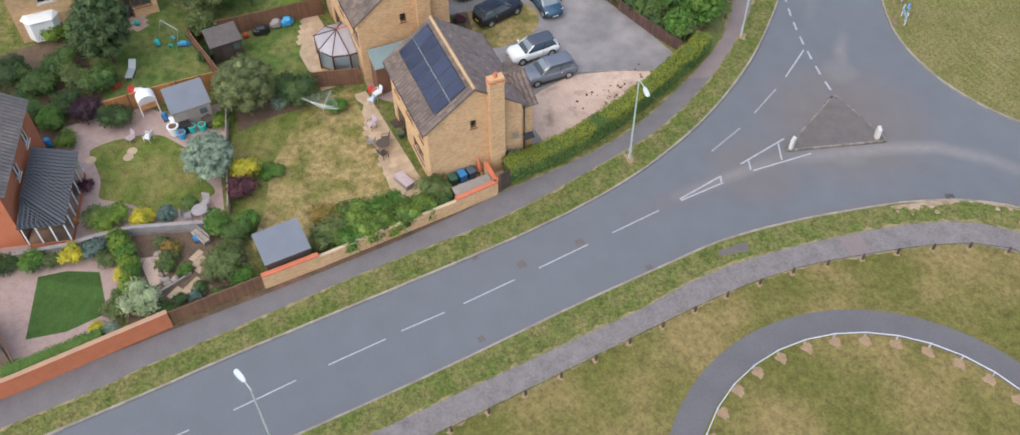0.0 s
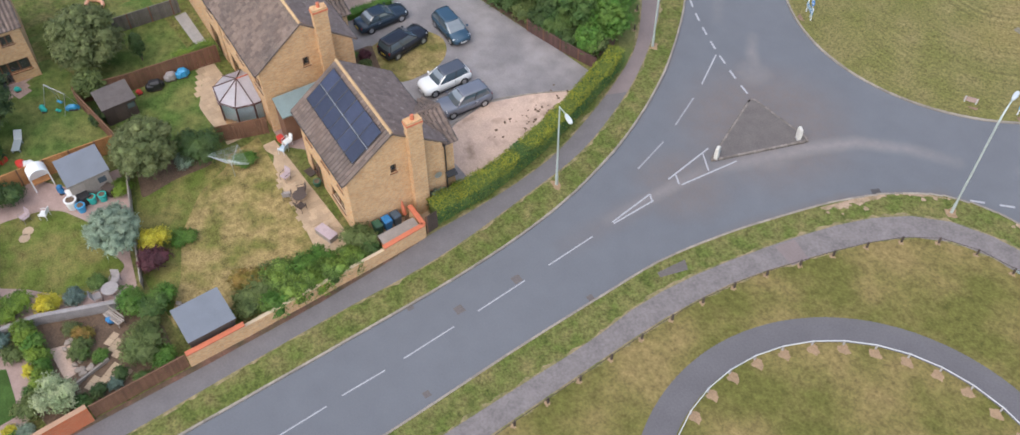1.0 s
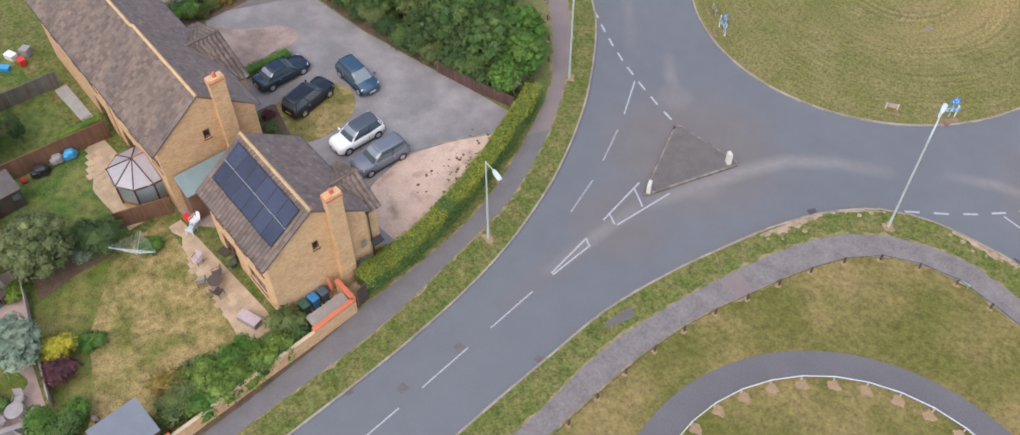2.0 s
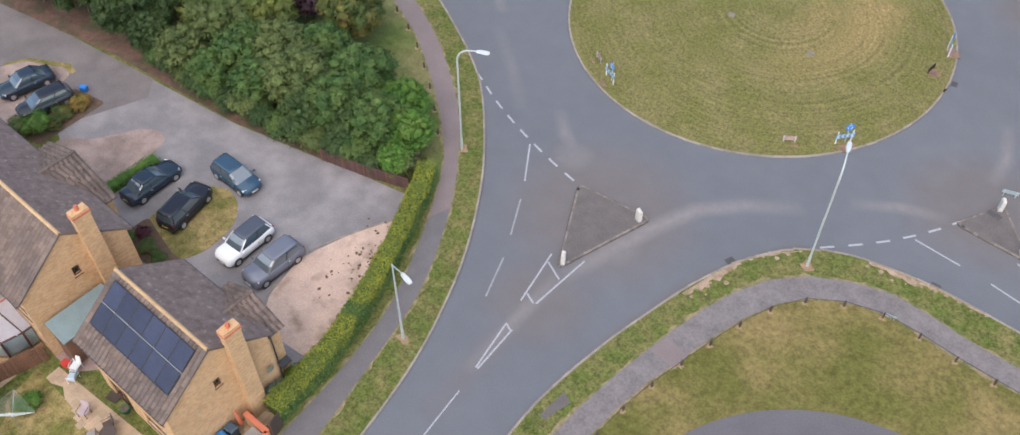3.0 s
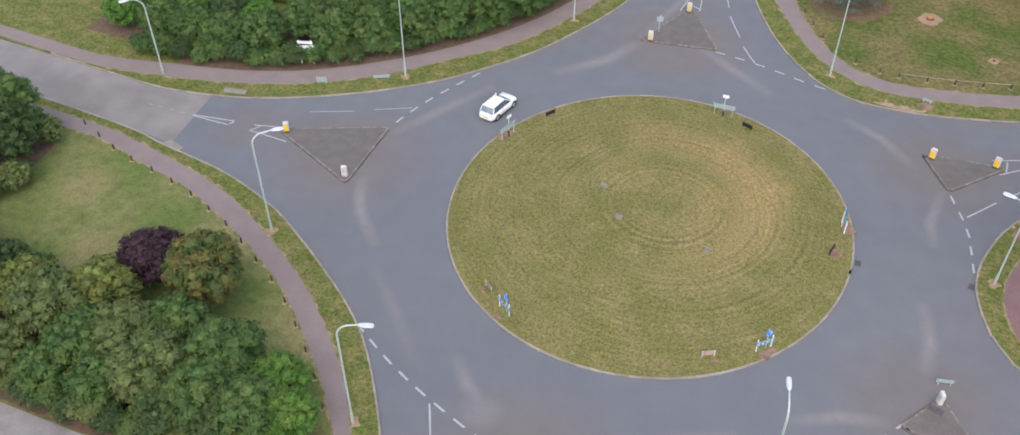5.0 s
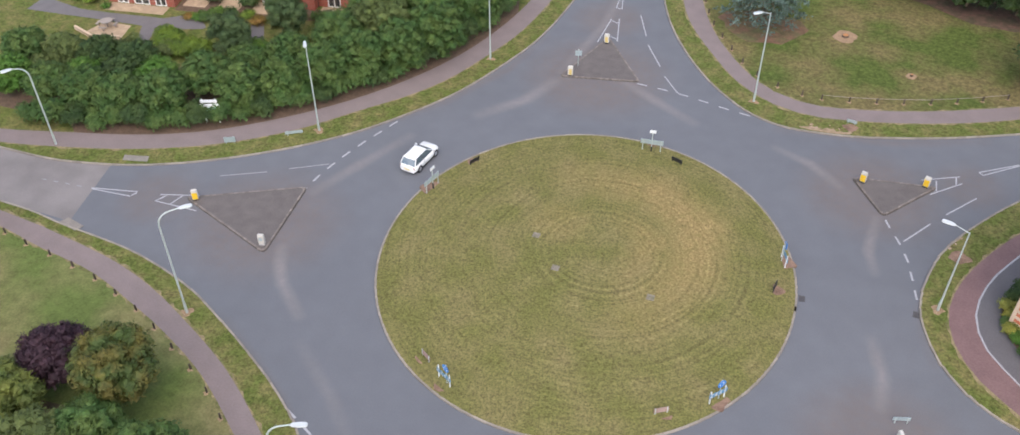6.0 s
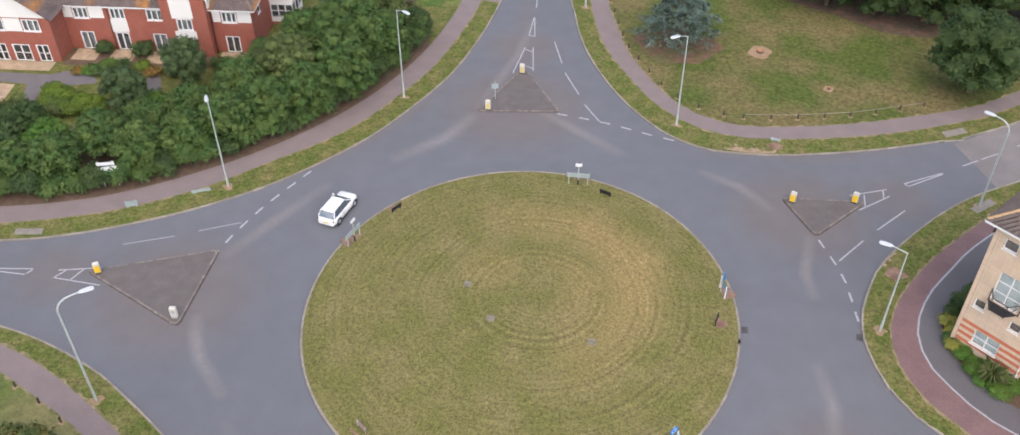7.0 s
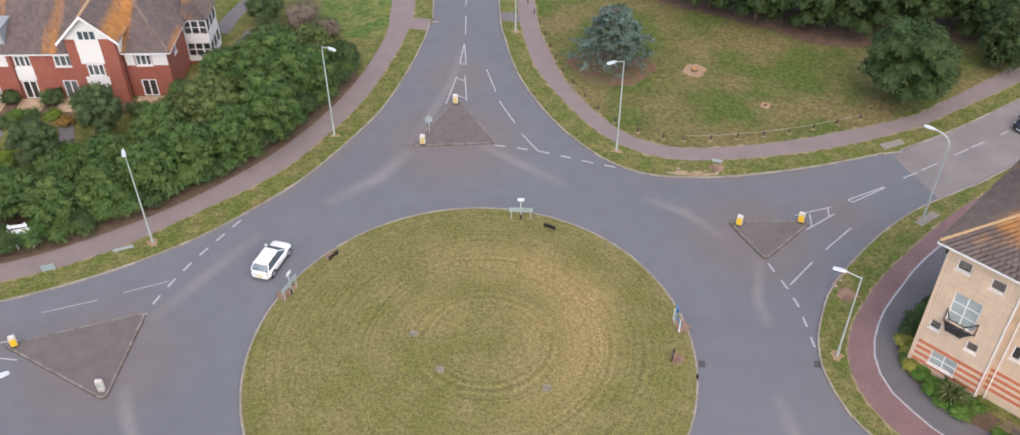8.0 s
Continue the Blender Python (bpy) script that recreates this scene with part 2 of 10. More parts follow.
LEAF_SILVER = leaf_mat("leaf_silver", (0.240, 0.300, 0.210), (0.170, 0.230, 0.160))
LEAF_CREAM = leaf_mat("leaf_cream_green", (0.300, 0.335, 0.185), (0.190, 0.250, 0.120))
LEAF_BLUE = leaf_mat("leaf_blue_green", (0.080, 0.126, 0.098), (0.125, 0.178, 0.150))
LEAF_BLUE_GREY = leaf_mat("leaf_blue_grey", (0.075, 0.108, 0.070), (0.045, 0.075, 0.046))
LEAF_PURPLE = leaf_mat("leaf_purple", (0.036, 0.018, 0.026), (0.054, 0.027, 0.035))
LEAF_MAROON = leaf_mat("leaf_maroon", (0.109, 0.036, 0.043), (0.072, 0.029, 0.035))
LEAF_RUST = leaf_mat("leaf_rusty", (0.060, 0.092, 0.024), (0.135, 0.118, 0.028))
LEAF_AMBER = leaf_mat("leaf_amber", (0.170, 0.150, 0.030), (0.260, 0.150, 0.040))
LEAF_GOLD = leaf_mat("leaf_golden_olive", (0.150, 0.170, 0.036), (0.098, 0.132, 0.032))
LEAF_TWIG = leaf_mat("twig_grey_brown", (0.165, 0.125, 0.098), (0.120, 0.112, 0.062))
LEAF_FLOWER = leaf_mat("leaf_white_flowered", (0.130, 0.190, 0.030), (0.085, 0.140, 0.026), vary=0.55)
LEAF_SHARP = leaf_mat("leaf_sharp_lime", (0.300, 0.280, 0.050), (0.190, 0.215, 0.050))
LEAF_YELLOW = leaf_mat("leaf_yellow", (0.480, 0.400, 0.030), (0.360, 0.340, 0.040))


# ---- building blocks ----
def link_bm(name, bm, material, parent=None, smooth=False):
    me = bpy.data.meshes.new(name)
    bm.to_mesh(me)
    bm.free()
    me.materials.append(material)
    if smooth:
        me.polygons.foreach_set("use_smooth", [True] * len(me.polygons))
    ob = new(name, me)
    ob.parent = parent
    return ob


def part(name, bm, material, parent, label="", smooth=False):
    ob = link_bm(name, bm, material, parent, smooth)
    return tagged(ob, label) if label else ob


def thing(name, x, y, z=0.0, turn=0.0, label="", category="", group="", kind=""):
    ob = new(name)
    ob.empty_display_size = 0.2
    ob.matrix_basis = pose(x, y, z, 0, 0, turn)
    return tagged(ob, label, category, group, kind)


def box(x0, x1, y0, y1, z0, z1, bm=None, m=None, bevel=0.0):
    bm = bm or bmesh.new()
    vs = [bm.verts.new((x, y, z)) for z in (z0, z1) for x, y in ((x0, y0), (x1, y0), (x1, y1), (x0, y1))]
    if m:
        for v in vs:
            v.co = m @ v.co
    faces = [bm.faces.new([vs[i] for i in f]) for f in ((3, 2, 1, 0), (4, 5, 6, 7), (0, 1, 5, 4), (1, 2, 6, 5), (2, 3, 7, 6), (3, 0, 4, 7))]
    if bevel:
        bmesh.ops.bevel(bm, geom=list({e for f in faces for e in f.edges}), offset=bevel, segments=1, affect="EDGES")
    return bm


def tube(points, radii, sides=8, bm=None, caps=True):
    """A round bar through the points, with a radius at each."""
    bm = bm or bmesh.new()
    pts, rings = [Vector(p) for p in points], []
    for i, p in enumerate(pts):
        d = (pts[min(i + 1, len(pts) - 1)] - pts[max(i - 1, 0)]).normalized()
        a = d.cross((0, 1, 0) if abs(d.y) < 0.9 else (1, 0, 0)).normalized()
        b = d.cross(a)
        rings.append([bm.verts.new(p + (a * math.cos(t) + b * math.sin(t)) * radii[i]) for t in (2 * math.pi * k / sides for k in range(sides))])
    for r0, r1 in zip(rings, rings[1:]):
        for k in range(sides):
            bm.faces.new((r0[k], r0[(k + 1) % sides], r1[(k + 1) % sides], r1[k]))
    if caps:
        bm.faces.new(rings[0][::-1])
        bm.faces.new(rings[-1])
    return bm


def loft(sections, bm=None, caps=True):
    """Skins rings of equally many points."""
    bm = bm or bmesh.new()
    rings = [[bm.verts.new(p) for p in s] for s in sections]
    n = len(rings[0])
    for r0, r1 in zip(rings, rings[1:]):
        for k in range(n):
            bm.faces.new((r0[k], r0[(k + 1) % n], r1[(k + 1) % n], r1[k]))
    if caps:
        bm.faces.new(rings[0][::-1])
        bm.faces.new(rings[-1])
    bmesh.ops.recalc_face_normals(bm, faces=bm.faces)
    return bm


def curve(points, step=1.2):
    """A smooth line through plan points (Catmull-Rom), at about even steps."""
    p = [Vector(q) for q in points]
    p = [2 * p[0] - p[1], *p, 2 * p[-1] - p[-2]]
    out = []
    for a, b, c, d in zip(p, p[1:], p[2:], p[3:]):
        n = max(1, min(24, round((c - b).length / step)))
        for k in range(n):
            t = k / n
            out.append(0.5 * (2 * b + (c - a) * t + (2 * a - 5 * b + 4 * c - d) * t * t + (3 * b - a - 3 * c + d) * t ** 3))
    return [*out, p[-2]]


def offset_line(line, by):
    """The line moved to its left by that much."""
    out = []
    for i, p in enumerate(line):
        d = (line[min(i + 1, len(line) - 1)] - line[max(i - 1, 0)]).normalized()
        out.append(p + Vector((-d.y, d.x)) * by)
    return out


def even(line, gap):
    """Points along a line at even gaps, with the heading at each."""
    out, left = [], 0.0
    for a, b in zip(line, line[1:]):
        length = (b - a).length
        while left <= length:
            out.append((a.lerp(b, left / length), math.atan2((b - a).y, (b - a).x)))
            left += gap
        left -= length
    return out


def slab(outline, z0, z1, bm=None):
    """A flat plate with upright edges over a plan outline of any shape."""
    bm = bm or bmesh.new()
    from mathutils.geometry import tessellate_polygon
    top = [bm.verts.new((p[0], p[1], z1)) for p in outline]
    low = [bm.verts.new((p[0], p[1], z0)) for p in outline]
    for t in tessellate_polygon([[Vector((p[0], p[1], 0)) for p in outline]]):
        if len(set(t)) == 3:
            f = bm.faces.new([top[i] for i in t])
            f.normal_update()
            if f.normal.z < 0:
                f.normal_flip()
    for i in range(len(top)):
        j = (i + 1) % len(top)
        bm.faces.new((low[i], low[j], top[j], top[i]))
    return bm


def strip(left, right, z0, z1):
    """A paved band between two lines, resampled to the same number of points."""
    n = 90

    def sample(line):
        total = [0.0]
        for a, b in zip(line, line[1:]):
            total.append(total[-1] + (b - a).length)
        return [Vector((float(np.interp(total[-1] * k / n, total, [q.x for q in line])), float(np.interp(total[-1] * k / n, total, [q.y for q in line])))) for k in range(n + 1)]
    a, b = sample(left), sample(right)
    bm = bmesh.new()
    rows = [[bm.verts.new((p.x, p.y, z)) for p, z in ((l, z0), (l, z1), (r, z1), (r, z0))] for l, r in zip(a, b)]
    for r0, r1 in zip(rows, rows[1:]):
        for k in range(3):
            bm.faces.new((r0[k], r0[k + 1], r1[k + 1], r1[k]))
    bmesh.ops.recalc_face_normals(bm, faces=bm.faces)
    return bm


def setting(name, bm, material, label, category, smooth=False):
    return tagged(link_bm(name, bm, material, None, smooth), label, category, kind="structure")

# ---- the large structure: ground, road, kerbed grass, footways ----
TOP = 0.10          # height of the kerbed ground over the road
FOOT = TOP + 0.012  # height of the paved footways

kerb_sw = curve([(0.1, -160), (-0.1, -90), (-0.34, -74), (-0.37, -62.99), (-0.51, -52.99), (-1.26, -45.59), (-2.73, -39.73), (-4.8, -34.5), (-8.11, -28.64), (-12.7, -22.71), (-16.22, -19.5), (-20.31, -16.75), (-23.84, -14.65), (-28.06, -12.48), (-33.99, -10.64), (-41.04, -9.74), (-50, -8.87), (-80, -9), (-160, -12)])
kerb_nw = curve([(-160, -6), (-80, -3), (-53.99, -2.9), (-49.68, -2.91), (-46.21, -2.63), (-40.89, -1.38), (-35.92, 0.73), (-30.99, 3.69), (-27.2, 6.59), (-23.8, 9.83), (-20.38, 14.21), (-17.66, 18.59), (-15.19, 24.45), (-13.34, 30.4), (-12.28, 38.01), (-11.96, 46.51), (-12.71, 53.03), (-21, 100), (-32, 160)])
kerb_ne = curve([(-24, 160), (-13, 100), (-5.31, 53.36), (-3.46, 44.74), (-1.13, 37.63), (2.27, 31.26), (5.71, 26.77), (9.18, 23.81), (12.54, 22.59), (17.02, 22.77), (21.02, 23.64), (26.79, 25.54), (32.71, 28.12), (35.86, 29.69), (48.09, 39.29), (90, 76), (160, 137)])
kerb_e = curve([(160, 126), (90, 66), (45.21, 28.58), (40.46, 24.75), (34.79, 20.59), (30.8, 16.4), (26.93, 10.85), (25.27, 6.58), (24.75, 3.2), (24.99, 0.84), (25.99, -1.98), (27.43, -4.12), (29.28, -5.77), (31.67, -6.99), (40.05, -10.28), (60, -14), (160, -28)])
kerb_se = curve([(160, -36), (60, -22), (35.01, -20.31), (26.71, -19.69), (23, -19.47), (19.98, -19.69), (16.95, -20.23), (14.93, -21.17), (13.2, -22.4), (11.21, -24.95), (9.48, -28.59), (8.14, -32.88), (7.09, -36.96), (6.26, -41.97), (6.2, -47), (6.25, -54), (6.58, -66), (6.6, -90), (6.8, -160)])


def dusty(m, spots, streaks, dust):
    """Adds pale road dust: faint drifts round the given places, and thin streaks along the given lines where no tyre sweeps."""
    n, l = m.node_tree.nodes, m.node_tree.links
    geo = n.new("ShaderNodeNewGeometry")
    pos = geo.outputs["Position"]

    def maths(kind, a, b=None, c=None):
        node = n.new("ShaderNodeMath")
        node.operation = kind
        for i, v in enumerate((a, b, c)):
            if v is not None:
                if isinstance(v, (int, float)):
                    node.inputs[i].default_value = v
                else:
                    l.new(v, node.inputs[i])
        return node.outputs[0]

    def vec(kind, a, b, out=0):
        node = n.new("ShaderNodeVectorMath")
        node.operation = kind
        for i, v in enumerate((a, b)):
            if isinstance(v, tuple):
                node.inputs[i].default_value = v
            else:
                l.new(v, node.inputs[i])
        return node.outputs[out]

    def fall(value, far, near, top):
        r = n.new("ShaderNodeMapRange")
        r.interpolation_type = "SMOOTHSTEP"
        r.inputs["From Min"].default_value, r.inputs["From Max"].default_value, r.inputs["To Max"].default_value = far, near, top
        l.new(value, r.inputs["Value"])
        return r.outputs[0]
    noise_tex = n.new("ShaderNodeTexNoise")
    noise_tex.inputs["Scale"].default_value, noise_tex.inputs["Detail"].default_value = 0.5, 6.0
    l.new(pos, noise_tex.inputs["Vector"])
    wob = maths("MULTIPLY_ADD", noise_tex.outputs["Fac"], 1.6, -0.8)
    total = None
    for (x, y), reach, top in spots:
        f = fall(maths("ADD", vec("DISTANCE", pos, (x, y, 0.0), 1), wob), reach, reach * 0.35, top)
        total = f if total is None else maths("MAXIMUM", total, f)
    for points, width, top in streaks:
        for i, ((ax, ay), (bx, by)) in enumerate(zip(points, points[1:])):
            d = (bx - ax, by - ay)
            k = 1 / (d[0] ** 2 + d[1] ** 2)
            rel = vec("SUBTRACT", pos, (ax, ay, 0.0))
            clamp = n.new("ShaderNodeClamp")
            l.new(maths("MULTIPLY", vec("DOT_PRODUCT", rel, (d[0], d[1], 0.0), 1), k), clamp.inputs[0])
            node = n.new("ShaderNodeVectorMath")
            node.operation = "SCALE"
            node.inputs[0].default_value = (d[0], d[1], 0)
            l.new(clamp.outputs[0], node.inputs["Scale"])
            dist = maths("ADD", vec("DISTANCE", rel, node.outputs[0], 1), maths("MULTIPLY", wob, 0.3))
            strength = [math.sin(math.pi * (0.12 + 0.76 * j / (len(points) - 1))) * top for j in (i, i + 1)]
            f = maths("MULTIPLY", fall(dist, width, 0.0, 1.0), maths("MULTIPLY_ADD", clamp.outputs[0], strength[1] - strength[0], strength[0]))
            total = f if total is None else maths("MAXIMUM", total, f)
    speck = n.new("ShaderNodeTexNoise")
    speck.inputs["Scale"].default_value, speck.inputs["Detail"].default_value = 1.7, 5.0
    l.new(pos, speck.inputs["Vector"])
    total = maths("MULTIPLY", total, maths("MULTIPLY_ADD", speck.outputs["Fac"], 1.4, 0.3))
    scale_node = [x for x in n if x.type == "VECT_MATH" and x.operation == "SCALE" and x.inputs["Scale"].links and x.outputs[0].links and x.outputs[0].links[0].to_node.type == "BSDF_PRINCIPLED"][0]
    old = scale_node.inputs[0].links[0].from_socket
    mix = n.new("ShaderNodeMix")
    mix.data_type = "RGBA"
    mix.inputs[7].default_value = (*dust, 1)
    l.new(old, mix.inputs[6])
    l.new(total, mix.inputs[0])
    l.new(mix.outputs[2], scale_node.inputs[0])


# brown grit lies round the traffic islands where no tyre sweeps, with pale edges where it is thrown
dusty(ASPHALT, [((1.0, -27.0), 8.5, 0.85), ((-26.2, -4.2), 8.5, 0.8), ((-5.9, 25.6), 9.0, 0.85), ((20.6, 15.2), 7.5, 0.8), ((22.6, -11.0), 7.0, 0.75), ((1.9, -36), 4.5, 0.7), ((-7.4, 36.5), 5.0, 0.7), ((28.5, 19), 4.0, 0.6), ((-36, -4.2), 4.5, 0.6)],
      [([(1.6, -46), (1.7, -37), (1.9, -33)], 1.6, 0.7), ([(-8.6, 46), (-7.7, 38), (-7.0, 33)], 1.8, 0.7), ([(12, 22.2), (22, 23.2), (30, 26.2)], 1.0, 0.6), ([(-25, 8.6), (-18.6, 16.4), (-14.6, 24.0), (-12.8, 31)], 1.0, 0.6),
       ([(-23, -15), (-16, -20), (-9, -28), (-5, -34.5)], 0.9, 0.6), ([(26, 7), (24.9, 2), (26, -2.5)], 0.9, 0.6), ([(20, -19.7), (13.5, -22), (9.7, -28), (7.6, -35), (6.6, -45)], 1.0, 0.6)],
      (0.152, 0.131, 0.124))
dusty(ASPHALT, [((3.4, -29), 2.2, 0.35), ((-3.5, -23.6), 1.8, 0.3)],
      [([(2.3, -33), (2.9, -31.4), (4.9, -25.9), (6.5, -22.8), (9.1, -20.4), (12, -18.6)], 1.0, 0.75), ([(-6.9, -20.4), (-5.4, -22.0), (-3.3, -23.4)], 0.8, 0.6), ([(15.4, -15.6), (18.1, -14.0), (20.6, -13.3)], 0.8, 0.7), ([(21.6, -1.6), (22.5, -5.0), (22.5, -7.6)], 0.8, 0.7),
       ([(1.5, -42.5), (1.7, -37.3), (1.9, -33.6)], 0.8, 0.6), ([(-14.6, 15.6), (-11.3, 19.3), (-9.6, 23.2)], 1.1, 0.7), ([(-2.9, 25.2), (0.4, 23.1), (4.6, 20.6)], 0.9, 0.65), ([(-9.4, 25), (-8.6, 30), (-7.7, 35), (-7.6, 42)], 0.8, 0.5), ([(12.2, 19.2), (15.3, 17.9), (18.0, 15.5)], 0.8, 0.6),
       ([(21.2, 12.2), (20.8, 8.0), (21.4, 5.6)], 0.7, 0.65), ([(-19.4, 10.4), (-22.0, 5.0), (-24.0, 0.6)], 0.9, 0.6), ([(-23.2, -6.4), (-22.4, -8.2), (-21.2, -10.0), (-18.4, -12.6)], 0.8, 0.75), ([(-17, -15), (-13, -18.4), (-10, -21.5)], 0.8, 0.3)],
      (0.235, 0.212, 0.203))
ground = setting("ground", slab([(-2500, -2500), (2500, -2500), (2500, 2500), (-2500, 2500)], -1.0, -0.30), GRASS, "wide flat mown grass ground reaching the horizon", "ground")
road = setting("road", slab([(-162, -162), (162, -162), (162, 162), (-162, 162)], -0.28, 0.0), ASPHALT, "blue-grey asphalt roundabout carriageway with dusty worn streaks", "road")
for nm, line, corner in (("south_west", kerb_sw, [(-160, -160)]), ("north_west", kerb_nw, [(-160, 160)]), ("north_east", kerb_ne, [(160, 160)]),
                         ("east", kerb_e, []), ("south_east", kerb_se, [(160, -160)])):
    setting("verge_" + nm, slab([*line, *(Vector(c) for c in corner)], -0.27, TOP), {"south_west": GRASS_GREEN, "north_west": GRASS_GREEN, "east": GRASS_GREEN, "north_east": GRASS_GREENER}.get(nm, GRASS), "kerbed mown grass with green and straw-dry patches", "grass")


def kerb(line, name, side, material=None, block=0.92):
    """Kerbstones laid end to end along a line, proud of the grass behind them."""
    bm = bmesh.new()
    for p, a in even(line, block):
        if abs(p.x) < 62 and -95 < p.y < 62:
            m = pose(p.x, p.y, 0, 0, 0, math.degrees(a))
            w0, w1 = (-0.02, 0.13) if side > 0 else (-0.13, 0.02)
            box(0.006, block - 0.006, w0, w1, -0.1, TOP + 0.02, bm, m)
    return setting(name, bm, material or KERB, "weathered buff-grey concrete kerbstones with a dusty channel", "kerb")


for nm, line in (("south_west", kerb_sw), ("north_west", kerb_nw), ("north_east", kerb_ne), ("east", kerb_e), ("south_east", kerb_se)):
    kerb(line, "kerb_" + nm, 1)

# footways
fw_out = curve([(-2, -160), (-1.89, -88), (-2.12, -79.98), (-2.42, -69.97), (-2.58, -61.98), (-2.57, -53.99), (-3.6, -46), (-4.55, -40.62), (-6.23, -36.11), (-8.85, -31.07), (-12.8, -25.63), (-16.72, -21.91), (-20.86, -18.72), (-25.53, -16.01), (-30.19, -13.69), (-34.8, -12.08), (-39.94, -11.03), (-44.98, -10.24), (-52, -9.9), (-80, -10.6)])
fw_in = curve([(-4.1, -160), (-4.04, -88), (-4.03, -76.99), (-3.91, -69.97), (-3.96, -61.96), (-4.53, -53.98), (-4.79, -47.44), (-5.52, -42.13), (-7.1, -37.67), (-8.82, -33.72), (-11.08, -29.61), (-14.32, -26.08), (-17.71, -23.12), (-21.96, -19.86), (-26.47, -17.37), (-31.01, -15.4), (-35.73, -13.65), (-41.5, -12.58), (-46.95, -11.45), (-53.01, -11.5), (-80, -12.6)])
cut = lambda line, y: next(i for i, p in enumerate(line) if p.y > y)
setting("footway_south_west", strip(fw_out[:cut(fw_out, -34) + 1], fw_in[:cut(fw_in, -35.2) + 1], TOP - 0.05, FOOT), FOOT_GREY, "grey tarmac footway between grass verge and garden walls", "footpath")
setting("footway_west", strip(fw_out[cut(fw_out, -34):], fw_in[cut(fw_in, -35.2):], TOP - 0.05, FOOT), FOOT_PINK, "pinkish tarmac footway curving past a thicket", "footpath")
fnw_out = curve([(-80, -2.2), (-59.99, -2.54), (-53.93, -2.22), (-48.78, -1.19), (-42.84, 0.41), (-37.54, 2.54), (-33.35, 4.96), (-29.25, 8.26), (-25.71, 12.25), (-21.84, 16.57), (-19.37, 20.47), (-17.42, 25.28), (-15.69, 30.53), (-14.57, 38.01), (-14.14, 44.98), (-14.7, 52), (-22, 100)])
fnw_in = curve([(-80, -0.6), (-60, -0.9), (-55, -0.5), (-48.6, 1.1), (-43.6, 2.4), (-38.6, 4.4), (-34.4, 7.0), (-30.3, 10.4), (-26.8, 14.0), (-23.6, 18.2), (-21.2, 22.2), (-19.4, 26.2), (-17.9, 31), (-16.9, 36), (-16.3, 42.3), (-16.4, 46.5), (-17.2, 51), (-24, 100)])
setting("footway_north_west", strip(fnw_out, fnw_in, TOP - 0.05, FOOT), FOOT_PINK, "pinkish tarmac footway between verge and shrubs", "footpath")
fne_out = curve([(-11, 100), (-3.05, 52.97), (-1.33, 44.94), (0.8, 38.56), (4.12, 33.01), (7.45, 28.55), (11.2, 25.91), (14.71, 25.13), (18.16, 25.47), (23.99, 26.94), (30.08, 29.24), (36.19, 32.43), (39.59, 34.88), (60, 52), (120, 104)])
fne_in = curve([(-9, 100), (-1.09, 52.91), (0.84, 44.9), (3.12, 38.32), (6.13, 33.08), (9.37, 29.13), (12.51, 27.38), (15.2, 26.94), (18.23, 27.37), (24.26, 29.03), (30.4, 31.59), (36.4, 34.6), (40.2, 37.5), (60, 55), (120, 107)])
setting("footway_north_east", strip(fne_out, fne_in, TOP - 0.05, FOOT), FOOT_PINK, "pinkish tarmac footway curving past a knee-rail fence", "footpath")
GRASS_NORTH = mat("north_grass", (0.082, 0.108, 0.026), 0.95, vary=0.56, scale=2.2, fine=7.0, bump=0.8, dist=0.06, second=(0.158, 0.130, 0.056), mix_scale=0.16, sharp=(0.42, 0.62), spec=0.15)
setting("green_north", slab([*(p for p in fne_in if -1.1 < p.x < 47 and p.y < 53), (58, 60), (20, 66), (-6, 66)], TOP - 0.03, TOP + 0.004), GRASS_NORTH, "broad mown green darker under the trees", "lawn")
fse_out = curve([(120, -33), (60, -24), (34.99, -22.77), (25.97, -22.39), (21.02, -21.68), (17.4, -22.6), (14.5, -24.31), (12.5, -26.85), (11.06, -30.18), (9.81, -34.7), (8.72, -39.86), (8.22, -44.99), (8.56, -49.98), (8.56, -56), (8.64, -66), (8.8, -90), (8.8, -160)])
fse_in = curve([(120, -35), (60, -26), (35, -24.61), (26, -24.09), (21.5, -23.52), (18.76, -23.97), (16.23, -25.21), (14.52, -27.21), (13.15, -30.1), (11.72, -34.49), (10.48, -39.21), (9.97, -44.6), (10, -49.9), (10.15, -56), (10.35, -66), (10.6, -90), (10.6, -160)])
setting("footway_south_east", strip(fse_out, fse_in, TOP - 0.05, FOOT), FOOT_BRICK, "grey block-paved footway with worn joints beside a post fence", "footpath")
near = lambda line: [p for p in line if abs(p.x) < 70 and -110 < p.y < 60]
setting("verge_strip_south_east", slab([*offset_line(near(kerb_se), 0.15 if offset_line(kerb_se, 1.0)[5].y < kerb_se[5].y else -0.15), *reversed(near(fse_out))], TOP - 0.03, TOP + 0.004), GRASS_GREEN, "narrow green verge between kerb and block path", "grass")
setting("verge_strip_north_east", slab([*offset_line(near(kerb_ne), 0.15 if offset_line(kerb_ne, 1.0)[30].y > kerb_ne[30].y else -0.15), *reversed(near(fne_out))], TOP - 0.03, TOP + 0.004), GRASS_GREEN, "narrow green verge between kerb and footway", "grass")
